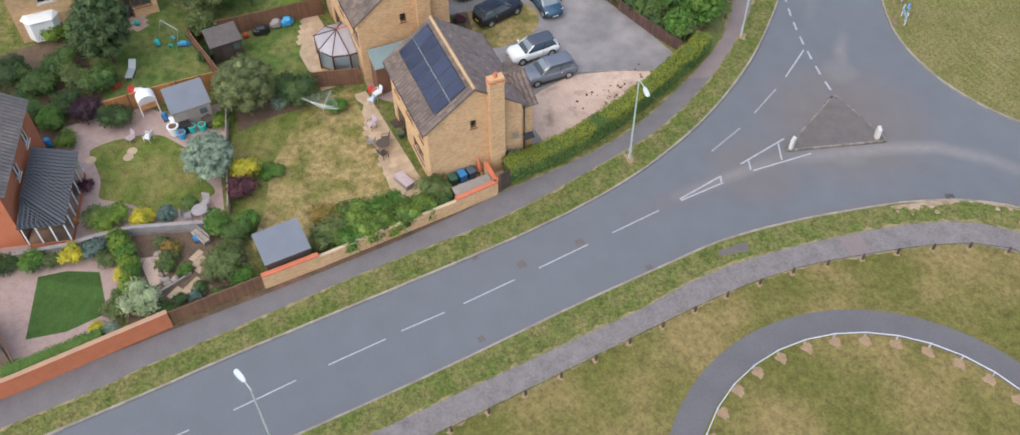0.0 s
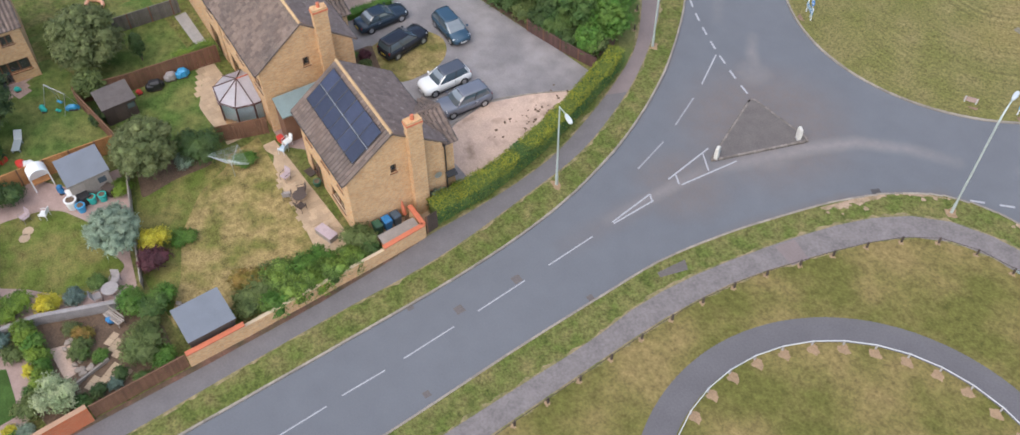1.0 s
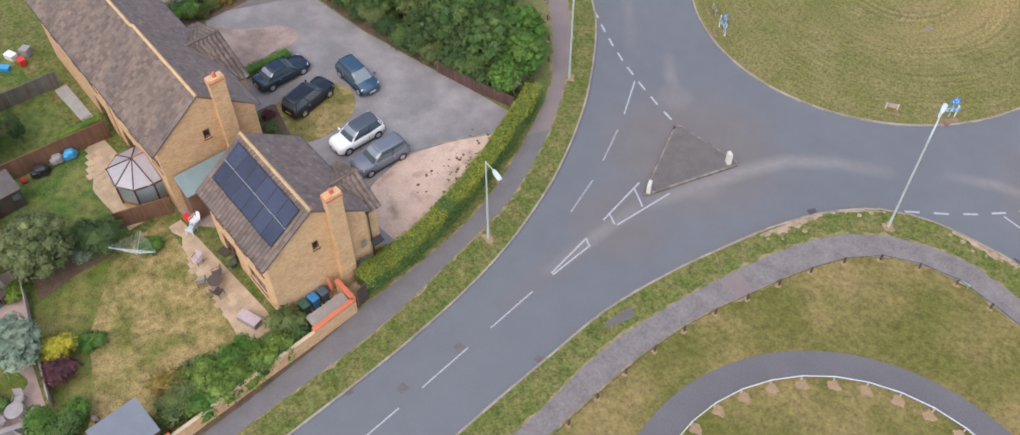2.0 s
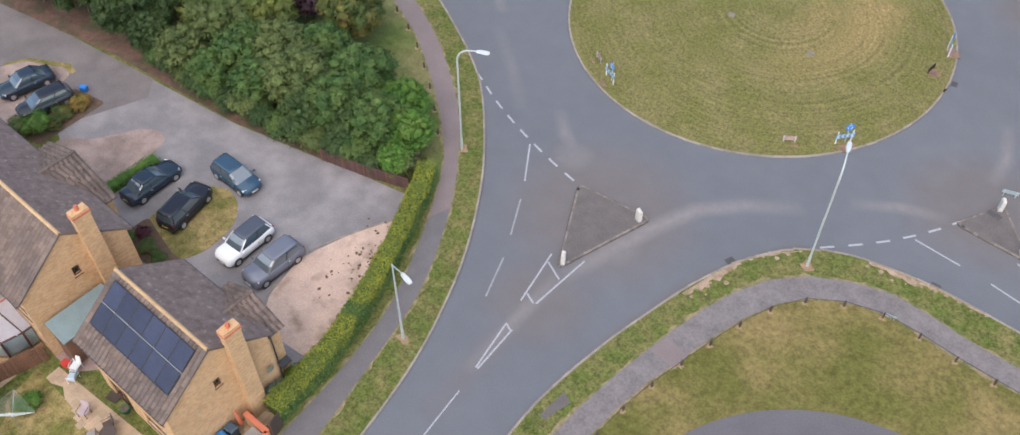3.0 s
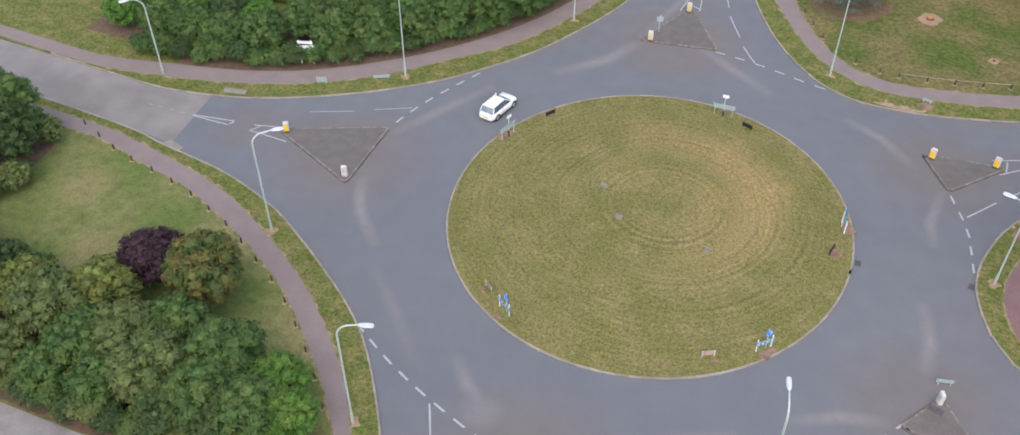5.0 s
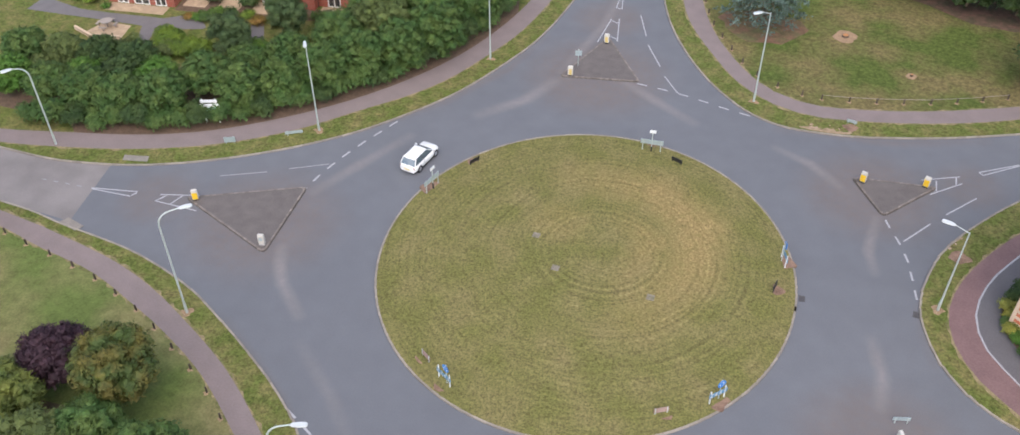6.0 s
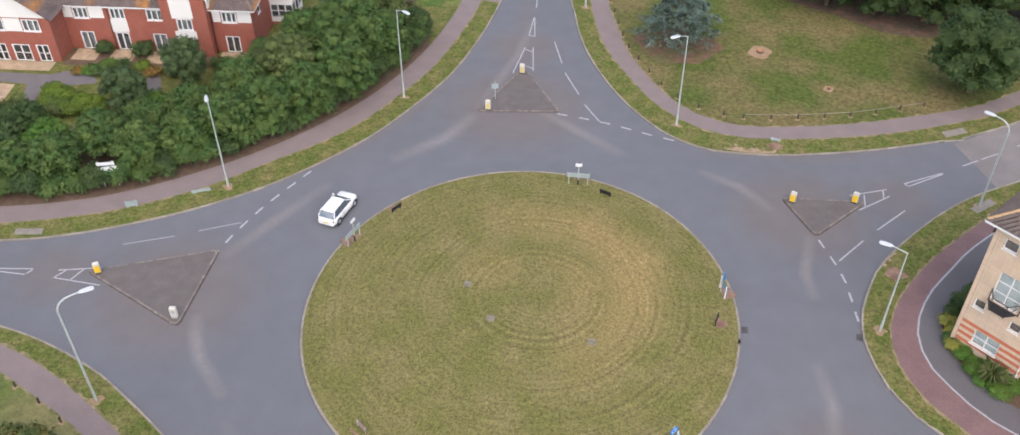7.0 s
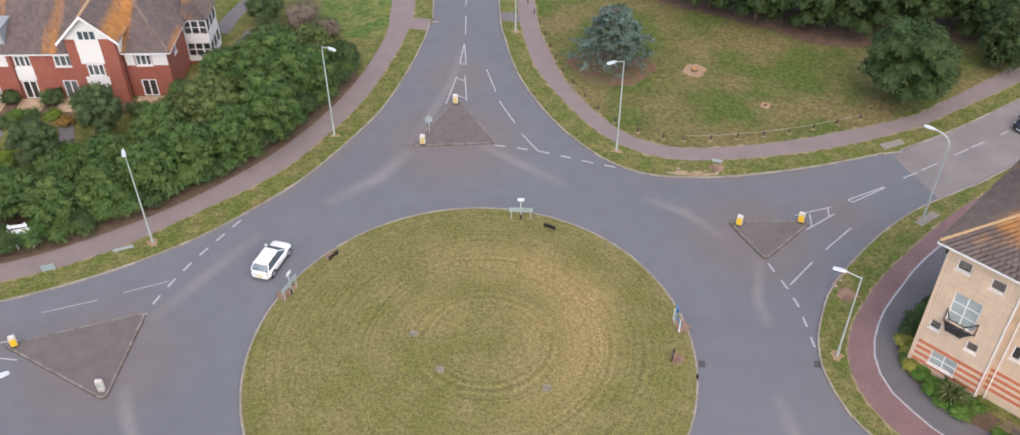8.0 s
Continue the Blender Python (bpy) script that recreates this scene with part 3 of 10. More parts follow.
fe_out = curve([(90, 62), (46.9, 28.12), (41.83, 24.09), (37.79, 20.41), (33.31, 15.19), (30.34, 11.31), (27.89, 7), (26.83, 3.51), (26.98, 0.47), (28.24, -2.41), (30.37, -4.66), (33.95, -6.67), (50, -10.51), (90, -16)])
fe_mid = curve([(92, 59), (48.88, 25.35), (42.81, 21.68), (37.88, 18.14), (33.83, 13.72), (31.88, 10.79), (30.08, 7.91), (28.95, 5.01), (28.64, 2.48), (29.34, -0.06), (30.96, -2.21), (32.72, -3.96), (36.86, -5.69), (51.99, -8.65), (92, -14)])
fe_in = curve([(93, 57.5), (50, 23.6), (44, 19.8), (39.2, 16.2), (35.5, 12.2), (33.2, 9.4), (31.4, 6.9), (30.4, 4.6), (30.4, 2.8), (31.2, 0.9), (32.7, -0.9), (34.4, -2.3), (38, -3.9), (53, -7.2), (93, -12.5)])
setting("cycleway_east", strip(fe_out, fe_mid, TOP - 0.05, FOOT), FOOT_RED, "worn dark red tarmac cycle path with scuffed patches", "cycle path")
setting("footway_east", strip(fe_mid, fe_in, TOP - 0.05, FOOT), FOOT_DARK, "dark tarmac footpath beside the red cycle path", "footpath")
setting("path_edge_line", strip(offset_line(fe_mid, 0.07), offset_line(fe_mid, -0.07), FOOT - 0.01, FOOT + 0.006), PAINT, "white painted line dividing cycle path and footpath", "road marking")

lawn_edge = [p for p in fw_in if p.y > -33 and p.x > -56]
setting("lawn_west", slab([*lawn_edge, (-56, -26), (-44, -24.2), (-36, -25.6), (-29, -25.2), (-24, -25.6), (-19, -26.2), (-15.6, -27.4)], TOP - 0.03, TOP + 0.005), GRASS_PALE, "smooth pale green lawn between thicket and footway", "lawn")

# ring path in the south-east green, with a low white rail along its inner edge
RING = Vector((26.5, -44.3))
ring = lambda r, a0=0, a1=360, n=120: [RING + Vector((r * math.cos(radians(a0 + (a1 - a0) * k / n)), r * math.sin(radians(a0 + (a1 - a0) * k / n)))) for k in range(n + 1)]
setting("ring_path", strip(ring(13.2), ring(11.35), TOP - 0.05, FOOT), FOOT_DARK, "dark tarmac path curving in a ring through the green", "footpath")

# the central island: a low grass dome with a kerb
ISLAND, R_ISLAND, OVAL = Vector((0.06, -0.58)), 16.06, 1.05
bm = bmesh.new()
rings, n = [], 96
for r in (0.0, 2.5, 5, 7.5, 10, 12.5, 14.5, R_ISLAND - 0.1):
    z = TOP + 0.5 * (1 - (r / R_ISLAND) ** 2)
    rings.append([bm.verts.new((ISLAND.x + r * math.cos(2 * math.pi * k / n), ISLAND.y + r * OVAL * math.sin(2 * math.pi * k / n), z)) for k in range(n)] if r else [bm.verts.new((*ISLAND, z))])
for k in range(n):
    bm.faces.new((rings[0][0], rings[1][k], rings[1][(k + 1) % n]))
    for a, b in zip(rings[1:], rings[2:]):
        bm.faces.new((a[k], b[k], b[(k + 1) % n], a[(k + 1) % n]))
bmesh.ops.recalc_face_normals(bm, faces=bm.faces)
GRASS_ISLAND = mat("island_grass", (0.143, 0.139, 0.044), 0.95, vary=0.47, scale=4.0, fine=8.0, bump=0.9, dist=0.05, second=(0.200, 0.168, 0.073), mix_scale=0.35, sharp=(0.36, 0.74), spec=0.15)


def mown(m, centre, period, depth):
    """Curved mowing tracks round a point, as lighter and darker bands."""
    n, l = m.node_tree.nodes, m.node_tree.links
    geo = n.new("ShaderNodeNewGeometry")
    d = n.new("ShaderNodeVectorMath")
    d.operation = "DISTANCE"
    d.inputs[1].default_value = (*centre, 0.4)
    wob = n.new("ShaderNodeTexNoise")
    wob.inputs["Scale"].default_value = 0.12
    l.new(geo.outputs["Position"], wob.inputs["Vector"])
    l.new(geo.outputs["Position"], d.inputs[0])
    add = n.new("ShaderNodeMath")
    add.operation = "MULTIPLY_ADD"
    add.inputs[1].default_value = 1.1
    l.new(wob.outputs["Fac"], add.inputs[0])
    l.new(d.outputs["Value"], add.inputs[2])
    frq = n.new("ShaderNodeMath")
    frq.operation = "MULTIPLY"
    frq.inputs[1].default_value = 2 * math.pi / period
    l.new(add.outputs[0], frq.inputs[0])
    band = n.new("ShaderNodeTexNoise")
    band.noise_dimensions = "1D"
    band.inputs["Scale"].default_value, band.inputs["Detail"].default_value = 0.32, 3.0
    l.new(frq.outputs[0], band.inputs["W"])
    sn = n.new("ShaderNodeMath")
    sn.operation = "MULTIPLY_ADD"
    sn.inputs[1].default_value, sn.inputs[2].default_value = 6.0, -3.0
    l.new(band.outputs["Fac"], sn.inputs[0])
    rng_ = n.new("ShaderNodeMapRange")
    rng_.inputs["From Min"].default_value, rng_.inputs["To Min"].default_value, rng_.inputs["To Max"].default_value = -1.0, 1 - depth, 1 + depth
    fade = n.new("ShaderNodeTexNoise")
    fade.inputs["Scale"].default_value, fade.inputs["Detail"].default_value = 0.15, 4.0
    l.new(geo.outputs["Position"], fade.inputs["Vector"])
    fr_ = n.new("ShaderNodeMapRange")
    fr_.inputs["From Min"].default_value, fr_.inputs["From Max"].default_value, fr_.inputs["To Max"].default_value = 0.36, 0.6, 1.3
    l.new(fade.outputs["Fac"], fr_.inputs["Value"])
    both = n.new("ShaderNodeMath")
    both.operation = "MULTIPLY"
    l.new(sn.outputs[0], both.inputs[0])
    l.new(fr_.outputs[0], both.inputs[1])
    l.new(both.outputs[0], rng_.inputs["Value"])
    rng_.clamp = False
    sc = [x for x in n if x.type == "VECT_MATH" and x.operation == "SCALE"][0]
    old = sc.inputs["Scale"].links[0].from_socket
    mul = n.new("ShaderNodeMath")
    mul.operation = "MULTIPLY"
    l.new(old, mul.inputs[0])
    l.new(rng_.outputs[0], mul.inputs[1])
    l.new(mul.outputs[0], sc.inputs["Scale"])


dusty(GRASS_ISLAND, [((-3.0, 3.0), 3.5, 0.35)], [([(-3, 9.4), (3.5, 9.4), (7.6, 6.0), (8.0, 1), (5.5, -5)], 4.2, 1.0), ([(1.8, 5.2), (4.6, 3), (3.6, -2)], 2.6, 0.8)], (0.270, 0.200, 0.085))
mown(GRASS_RICH, (-40.0, -60.0), 2.2, 0.16)
mown(GRASS_ISLAND, (1.0, 0.6), 0.72, 0.10)
setting("roundabout_island", bm, GRASS_ISLAND, "domed round island of mown grass with curved mowing tracks", "roundabout", True)
kerb([ISLAND + Vector((R_ISLAND * math.cos(2 * math.pi * k / 220), R_ISLAND * OVAL * math.sin(2 * math.pi * k / 220))) for k in range(221)], "kerb_island", 1)


def rounded(corners, r=0.7, n=5):
    """A plan outline with rounded corners."""
    out, k = [], len(corners)
    for i in range(k):
        a, b, c = Vector(corners[i - 1]), Vector(corners[i]), Vector(corners[(i + 1) % k])
        p, q = b + (a - b).normalized() * r, b + (c - b).normalized() * r
        out += [(p * (1 - t) + b * t) * (1 - t) + (b * (1 - t) + q * t) * t for t in (j / n for j in range(n + 1))]
    return out


for corners in ([(-1.65, -25.75), (4.35, -25.55), (1.5, -33.1)], [(-33.8, -3.6), (-24.8, 0.9), (-24.2, -7.5)], [(-9.4, 24.2), (-1.7, 25.7), (-6.6, 32.8)],
                [(18.9, 17.0), (25.9, 17.9), (21.7, 12.6)], [(21.55, -13.3), (23.8, -9.6), (27.05, -13.85)]):
    outline = rounded(corners)
    setting("splitter_island", slab(outline, -0.1, 0.115), SPLITTER, "low triangular traffic island paved in grey-brown tarmac", "traffic island")
    loop = [Vector(p) for p in outline]
    mid = sum(loop, Vector((0, 0))) / len(loop)
    # dark strip along the kerb foot: the kerb's shade painted on the road
    setting("kerb_channel", slab([p + (p - mid).normalized() * 0.13 for p in loop], -0.1, 0.008), KERB_SHADE, "dark strip standing in for kerb shade round a traffic island", "road")
    kerb([*loop, loop[0]], "kerb_splitter", 1 if (loop[1] - loop[0]).cross(mid - loop[0]) > 0 else -1, KERB_WORN, 0.3)

# road surface changes on two arms
setting("road_old_west", slab([(-160, -12.2), (-160, -5.8), (-80, -3.1), (-54, -2.5), (-46.5, -2.2), (-42.6, -1.5), (-41.2, -9.2), (-50, -8.7), (-80, -8.9)], -0.1, 0.006), ASPHALT_OLD, "older pale asphalt of the side road", "road")
setting("road_old_east", slab([(34.2, 28.2), (48, 39.2), (90, 75.8), (160, 136.8), (160, 126.2), (90, 66.2), (45.2, 28.8), (40.5, 24.9), (37.2, 21.9)], -0.1, 0.006), ASPHALT_OLD, "older pale pinkish asphalt of the side road", "road")

# ---- road markings ----


def dash(a, b, width=0.12, worn=False):
    a, b = Vector(a), Vector(b)
    d = b - a
    bm = box(0, d.length, -width / 2, width / 2, -0.004, 0.010, None, pose(a.x, a.y, 0, 0, 0, math.degrees(math.atan2(d.y, d.x))))
    return tagged(link_bm("road_marking", bm, PAINT_WORN if worn else PAINT), "faded white thermoplastic line on the road" if worn else "white thermoplastic line on the road", "road marking", "road markings", "structure")


def dashes(a, b, n, mark, width=0.12, worn=False):
    """n marks evenly spread from a to b, each that long."""
    a, b = Vector(a), Vector(b)
    d = (b - a).normalized()
    for k in range(n):
        p = a + (b - a - d * mark) * (k / max(1, n - 1))
        dash(p, p + d * mark, width, worn)


for a, b in (((3.3, -75.3), (3.1, -71.3)), ((3.0, -69.2), (2.9, -65.3)), ((2.8, -64.2), (2.8, -61.2)), ((2.75, -59.8), (2.6, -56)), ((2.5, -54.1), (2.3, -50.2)), ((2.2, -48.2), (2.0, -44.3)), ((3.4, -82), (3.35, -78)), ((3.5, -88), (3.45, -84))):
    dash(a, b, 0.09)
for a, b in (((1.8, -42.4), (1.35, -38.6)), ((1.95, -42.4), (1.95, -38.8)), ((1.35, -38.6), (1.9, -38.9)), ((1.05, -36.6), (0.45, -32.2)), ((2.0, -36.2), (2.6, -31.4)), ((1.05, -35.9), (1.85, -36.3)), ((0.65, -32.9), (2.1, -33.7))):
    dash(a, b, 0.12)
for a, b in (((-6.9, -24.5), (-5.0, -27.8)), ((-4.2, -29.4), (-2.8, -32.5)), ((-2.0, -34.4), (-1.0, -37.7)), ((19.9, -16.3), (23.2, -16.7)), ((25.4, -17.0), (28.9, -17.7)), ((0.4, 27.5), (2.2, 25.0)), ((-2.4, 32.7), (-0.4, 29.1)),
             ((-4.5, 38.4), (-3.0, 34.4)), ((23.4, 10), (25.4, 12.9)), ((26.6, 14.5), (29, 17.5)), ((-32.7, -0.1), (-29.1, 1.7)), ((-27.5, 2.7), (-24.5, 4.4))):
    dash(a, b, 0.12, b[0] < -20 or (b[1] < -28 and b[0] < 0))
for pts, period in (([(-15.08, -20.44), (-11.6, -22.3), (-8.14, -23.79), (-4.5, -25.03), (-2.2, -25.66)], 1.86), ([(14.93, -20.85), (16.18, -19.74), (17.72, -18.29), (19.12, -16.73), (20.3, -15.24), (21.5, -13.4)], 1.99), ([(-1.85, 25.4), (0.28, 25.2), (2.35, 24.92), (4.53, 24.47), (6.41, 24.0), (8.6, 23.55)], 2.07), ([(21.9, 12.25), (23.55, 8.45), (24.4, 4.45), (24.5, 3.6)], 2.02), ([(-25.0, -0.15), (-24.42, 3.4), (-23.34, 7.25), (-21.3, 12.5)], 1.98)):
    for p, a in even(curve(pts, 0.3), period):
        dash(p, p + Vector((math.cos(a), math.sin(a))) * 1.0, 0.16)
for a, b in (((-42.15, -5.0), (-38.15, -4.2)), ((-42.1, -5.1), (-38.4, -4.9)), ((-38.1, -4.3), (-38.35, -4.8)), ((-36.1, -3.9), (-32.9, -2.95)), ((-36.1, -4.75), (-32.1, -4.75)), ((-35.5, -3.8), (-36.05, -4.8)), ((-34.2, -3.35), (-34.6, -4.7)),
             ((-7.3, 36.7), (-7.5, 31.6)), ((-6.5, 36.9), (-5.6, 32.4)), ((-7.15, 36.3), (-6.4, 36.0)), ((-6.9, 33.3), (-5.75, 32.8)), ((-7.55, 43.1), (-6.75, 39.1)), ((-7.62, 43.1), (-7.4, 39.1)), ((-7.45, 39.2), (-6.75, 39.1)), ((-8.41, 49.3), (-7.81, 45.2)), ((-9.3, 55.4), (-8.8, 51.6)),
             ((24.6, 18.6), (27.7, 20.1)), ((25.3, 16.8), (27.9, 19.2)), ((25.8, 18.9), (25.8, 17.4)), ((27.4, 19.9), (27.4, 18.9)), ((29.25, 21.25), (32.65, 23.5)), ((29.6, 20.95), (32.7, 23.4)), ((29.3, 21.2), (29.6, 20.97)), ((34.5, 24.95), (35.95, 26.05)), ((36.25, 26.3), (37.9, 27.55)), ((39.7, 29.05), (41.2, 30.2)), ((41.5, 30.45), (43.0, 31.6)), ((44.7, 32.9), (45.6, 33.6)),
             ((26.75, -12.6), (28.3, -13.7)), ((28.3, -13.7), (31.5, -14.4)), ((26.25, -14.25), (28.5, -15.0)), ((28.5, -15.0), (30.9, -15.8)), ((26.75, -14.25), (27.85, -13.5)), ((30.2, -14), (29.9, -15.4))):
    dash(a, b, 0.12)


for k in range(4):
    dash((-47.0 + 1.15 * k, -5.35 + 0.07 * k), (-46.55 + 1.15 * k, -5.32 + 0.07 * k), 0.10, True)


# ---- plants ----
def leaf_cards(name, p, d, size, material, parent, rng, up=0.45, along=None):
    """Small pointed leaf sprays at the points p, facing about along d, their length along a twig where one is given."""
    count = len(p)
    nrm = d + rng.normal(size=(count, 3)) * 0.6 + (0, 0, up)
    nrm /= np.linalg.norm(nrm, axis=1)[:, None]
    t = np.cross(nrm, rng.normal(size=(count, 3)))
    if along is not None:
        t = along + rng.normal(size=(count, 3)) * 0.45
        t -= nrm * (t * nrm).sum(1)[:, None]
    t /= np.linalg.norm(t, axis=1)[:, None] + 1e-6
    b = np.cross(nrm, t)
    s = size * (0.5 + 0.9 * rng.random(count))[:, None]
    droop = nrm * s * 0.25
    verts = np.stack([p - t * s * 0.8 - b * s * 0.5, p + t * s * 1.1 + droop, p - t * s * 0.8 + b * s * 0.5], 1).reshape(-1, 3)
    verts[:, 2] = np.maximum(verts[:, 2], 0.12)
    me = bpy.data.meshes.new(name)
    me.vertices.add(count * 3)
    me.vertices.foreach_set("co", verts.ravel())
    me.loops.add(count * 3)
    me.loops.foreach_set("vertex_index", np.arange(count * 3))
    me.polygons.add(count)
    me.polygons.foreach_set("loop_start", np.arange(0, count * 3, 3))
    me.polygons.foreach_set("loop_total", np.full(count, 3))
    me.update(calc_edges=True)
    soft = d * 0.5 + nrm * 0.7 + (0, 0, 0.45)
    soft /= np.linalg.norm(soft, axis=1)[:, None]
    me.polygons.foreach_set("use_smooth", [True] * count)
    me.normals_split_custom_set_from_vertices(np.repeat(soft, 3, 0))
    me.materials.append(material)
    ob = new(name, me)
    ob.parent = parent
    return ob


def leaves_mesh(name, lobes, count, size, material, parent=None, flat=0.0, up=0.45, seed=0, inner=0.72, per=7, reach=3.4):
    """Leafy twigs on the skins of rounded lobes (x, y, z, rx, ry, rz), each twig arching outwards with leaves along it."""
    rng = np.random.default_rng(seed)
    lobes = np.array(lobes, float)
    area = (lobes[:, 3] * lobes[:, 4] + lobes[:, 3] * lobes[:, 5] + lobes[:, 4] * lobes[:, 5])
    twigs = max(1, count // per)
    pick = rng.choice(len(lobes), twigs, p=area / area.sum())
    d = rng.normal(size=(twigs, 3))
    d /= np.linalg.norm(d, axis=1)[:, None]
    d[:, 2] = np.where(d[:, 2] < -0.35, -d[:, 2], d[:, 2])
    depth = inner + (1.02 - inner) * rng.random(twigs) ** 0.5
    p0 = lobes[pick, :3] + d * lobes[pick, 3:] * depth[:, None]
    way = d * 0.55 + rng.normal(size=(twigs, 3)) * 0.6 + (0, 0, 0.12)
    way /= np.linalg.norm(way, axis=1)[:, None]
    length = size * reach * (0.5 + rng.random(twigs))
    s = np.tile((np.arange(per) + 0.5) / per, twigs)[:, None]
    ds, ws, ls = np.repeat(d, per, 0), np.repeat(way, per, 0), np.repeat(length, per)[:, None]
    p = np.repeat(p0, per, 0) + ws * ls * s + np.array((0, 0, -0.35)) * ls * s * s
    p += rng.normal(size=p.shape) * size * 0.4
    return leaf_cards(name, p, ds, size, material, parent, rng, up, ws)


def core(lobes, material, parent, name="inner_foliage", scale=0.86):
    """The dense dark inside of a crown, lumpy, within the leaves."""
    bm = bmesh.new()
    for x, y, z, rx, ry, rz in lobes:
        out = bmesh.ops.create_icosphere(bm, subdivisions=1, radius=1.0)
        for v in out["verts"]:
            k = scale * (1 + 0.22 * noise.noise(v.co * 2.3 + Vector((x, y, z))))
            v.co = Vector((x + v.co.x * rx * k, y + v.co.y * ry * k, max(0.1, z + v.co.z * rz * k)))
    return part(name, bm, material, parent)


def tree(x, y, h, r, material, label, trunk=0.28, seed=0, count=5000, size=0.2, name="tree", group="", lobes_n=11, top=1.0, clear=0.22, category="tree", rough=0.5):
    """A tapered trunk with limbs and a crown of lobes covered in leaf sprays."""
    rng = random.Random(seed)
    t = thing(name, x, y, TOP, label=label, category=category, group=group)
    bm = tube([(0, 0, -0.1), (0.05, 0.03, h * 0.3), (-0.05, 0.05, h * 0.55), (0, 0, h * 0.8)], [trunk, trunk * 0.75, trunk * 0.5, trunk * 0.15])
    zc, rz = h * (clear + (1 - clear) * 0.5), h * (1 - clear) * 0.5
    lobes = [(0, 0, zc, r * (0.82 - 0.12 * rough), r * (0.82 - 0.12 * rough), rz * (0.86 - 0.12 * rough) * top)]
    total = lobes_n * 5 + 6
    for k in range(total):
        up = 1 - 1.75 * (k + 0.5) / total
        a, ring = k * 2.4 + rng.random() * 0.8, math.sqrt(max(0.0, 1 - up * up))
        reach = 0.76 - 0.14 * rough + (0.10 + 0.18 * rough) * rng.random()
        px, py, z = math.cos(a) * r * ring * reach, math.sin(a) * r * ring * reach, zc + up * rz * (0.76 - 0.14 * rough + (0.10 + 0.18 * rough) * rng.random())
        q = r * (0.13 + 0.05 * rough + (0.07 + 0.06 * rough) * rng.random())
        lobes.append((px, py, max(z, q * 0.7), q * 1.1, q * 1.1, q * 0.85))
        if k % 8 == 2:
            tube([(0, 0, h * 0.3), (px * 0.5, py * 0.5, z * 0.8), (px, py, z)], [trunk * 0.35, trunk * 0.25, trunk * 0.08], 6, bm)
    part("trunk", bm, BARK, t)
    crown = leaves_mesh("crown", lobes, int(count * 4.8), size * 0.475, material, t, seed=seed, inner=0.6)
    core(lobes, material, crown, scale=0.8)
    return t


def shrub(x, y, r, h, material, label, seed=0, count=900, size=0.13, name="shrub", group="", lobes_n=5, category="shrub"):
    """A bush of several lobes on short stems."""
    rng = random.Random(seed + 77)
    t = thing(name, x, y, TOP, label=label, category=category, group=group)
    lobes = [(0, 0, h * 0.5, r * 0.75, r * 0.75, h * 0.5)]
    bm = bmesh.new()
    for k in range(lobes_n):
        a = k * 2.4 + rng.random() * 2
        q = r * (0.4 + 0.2 * rng.random())
        px, py = math.cos(a) * r * 0.55, math.sin(a) * r * 0.55
        lobes.append((px, py, h * (0.35 + 0.35 * rng.random()), q, q, min(q, h * 0.42)))
        tube([(px * 0.2, py * 0.2, -0.08), (px, py, h * 0.5)], [0.03, 0.015], 5, bm)
    part("stem", bm, BARK, t)
    leaf = leaves_mesh("foliage", lobes, int(count * 3.2), size * 0.60, material, t, seed=seed)
    core(lobes, material, leaf, scale=0.8)
    return t


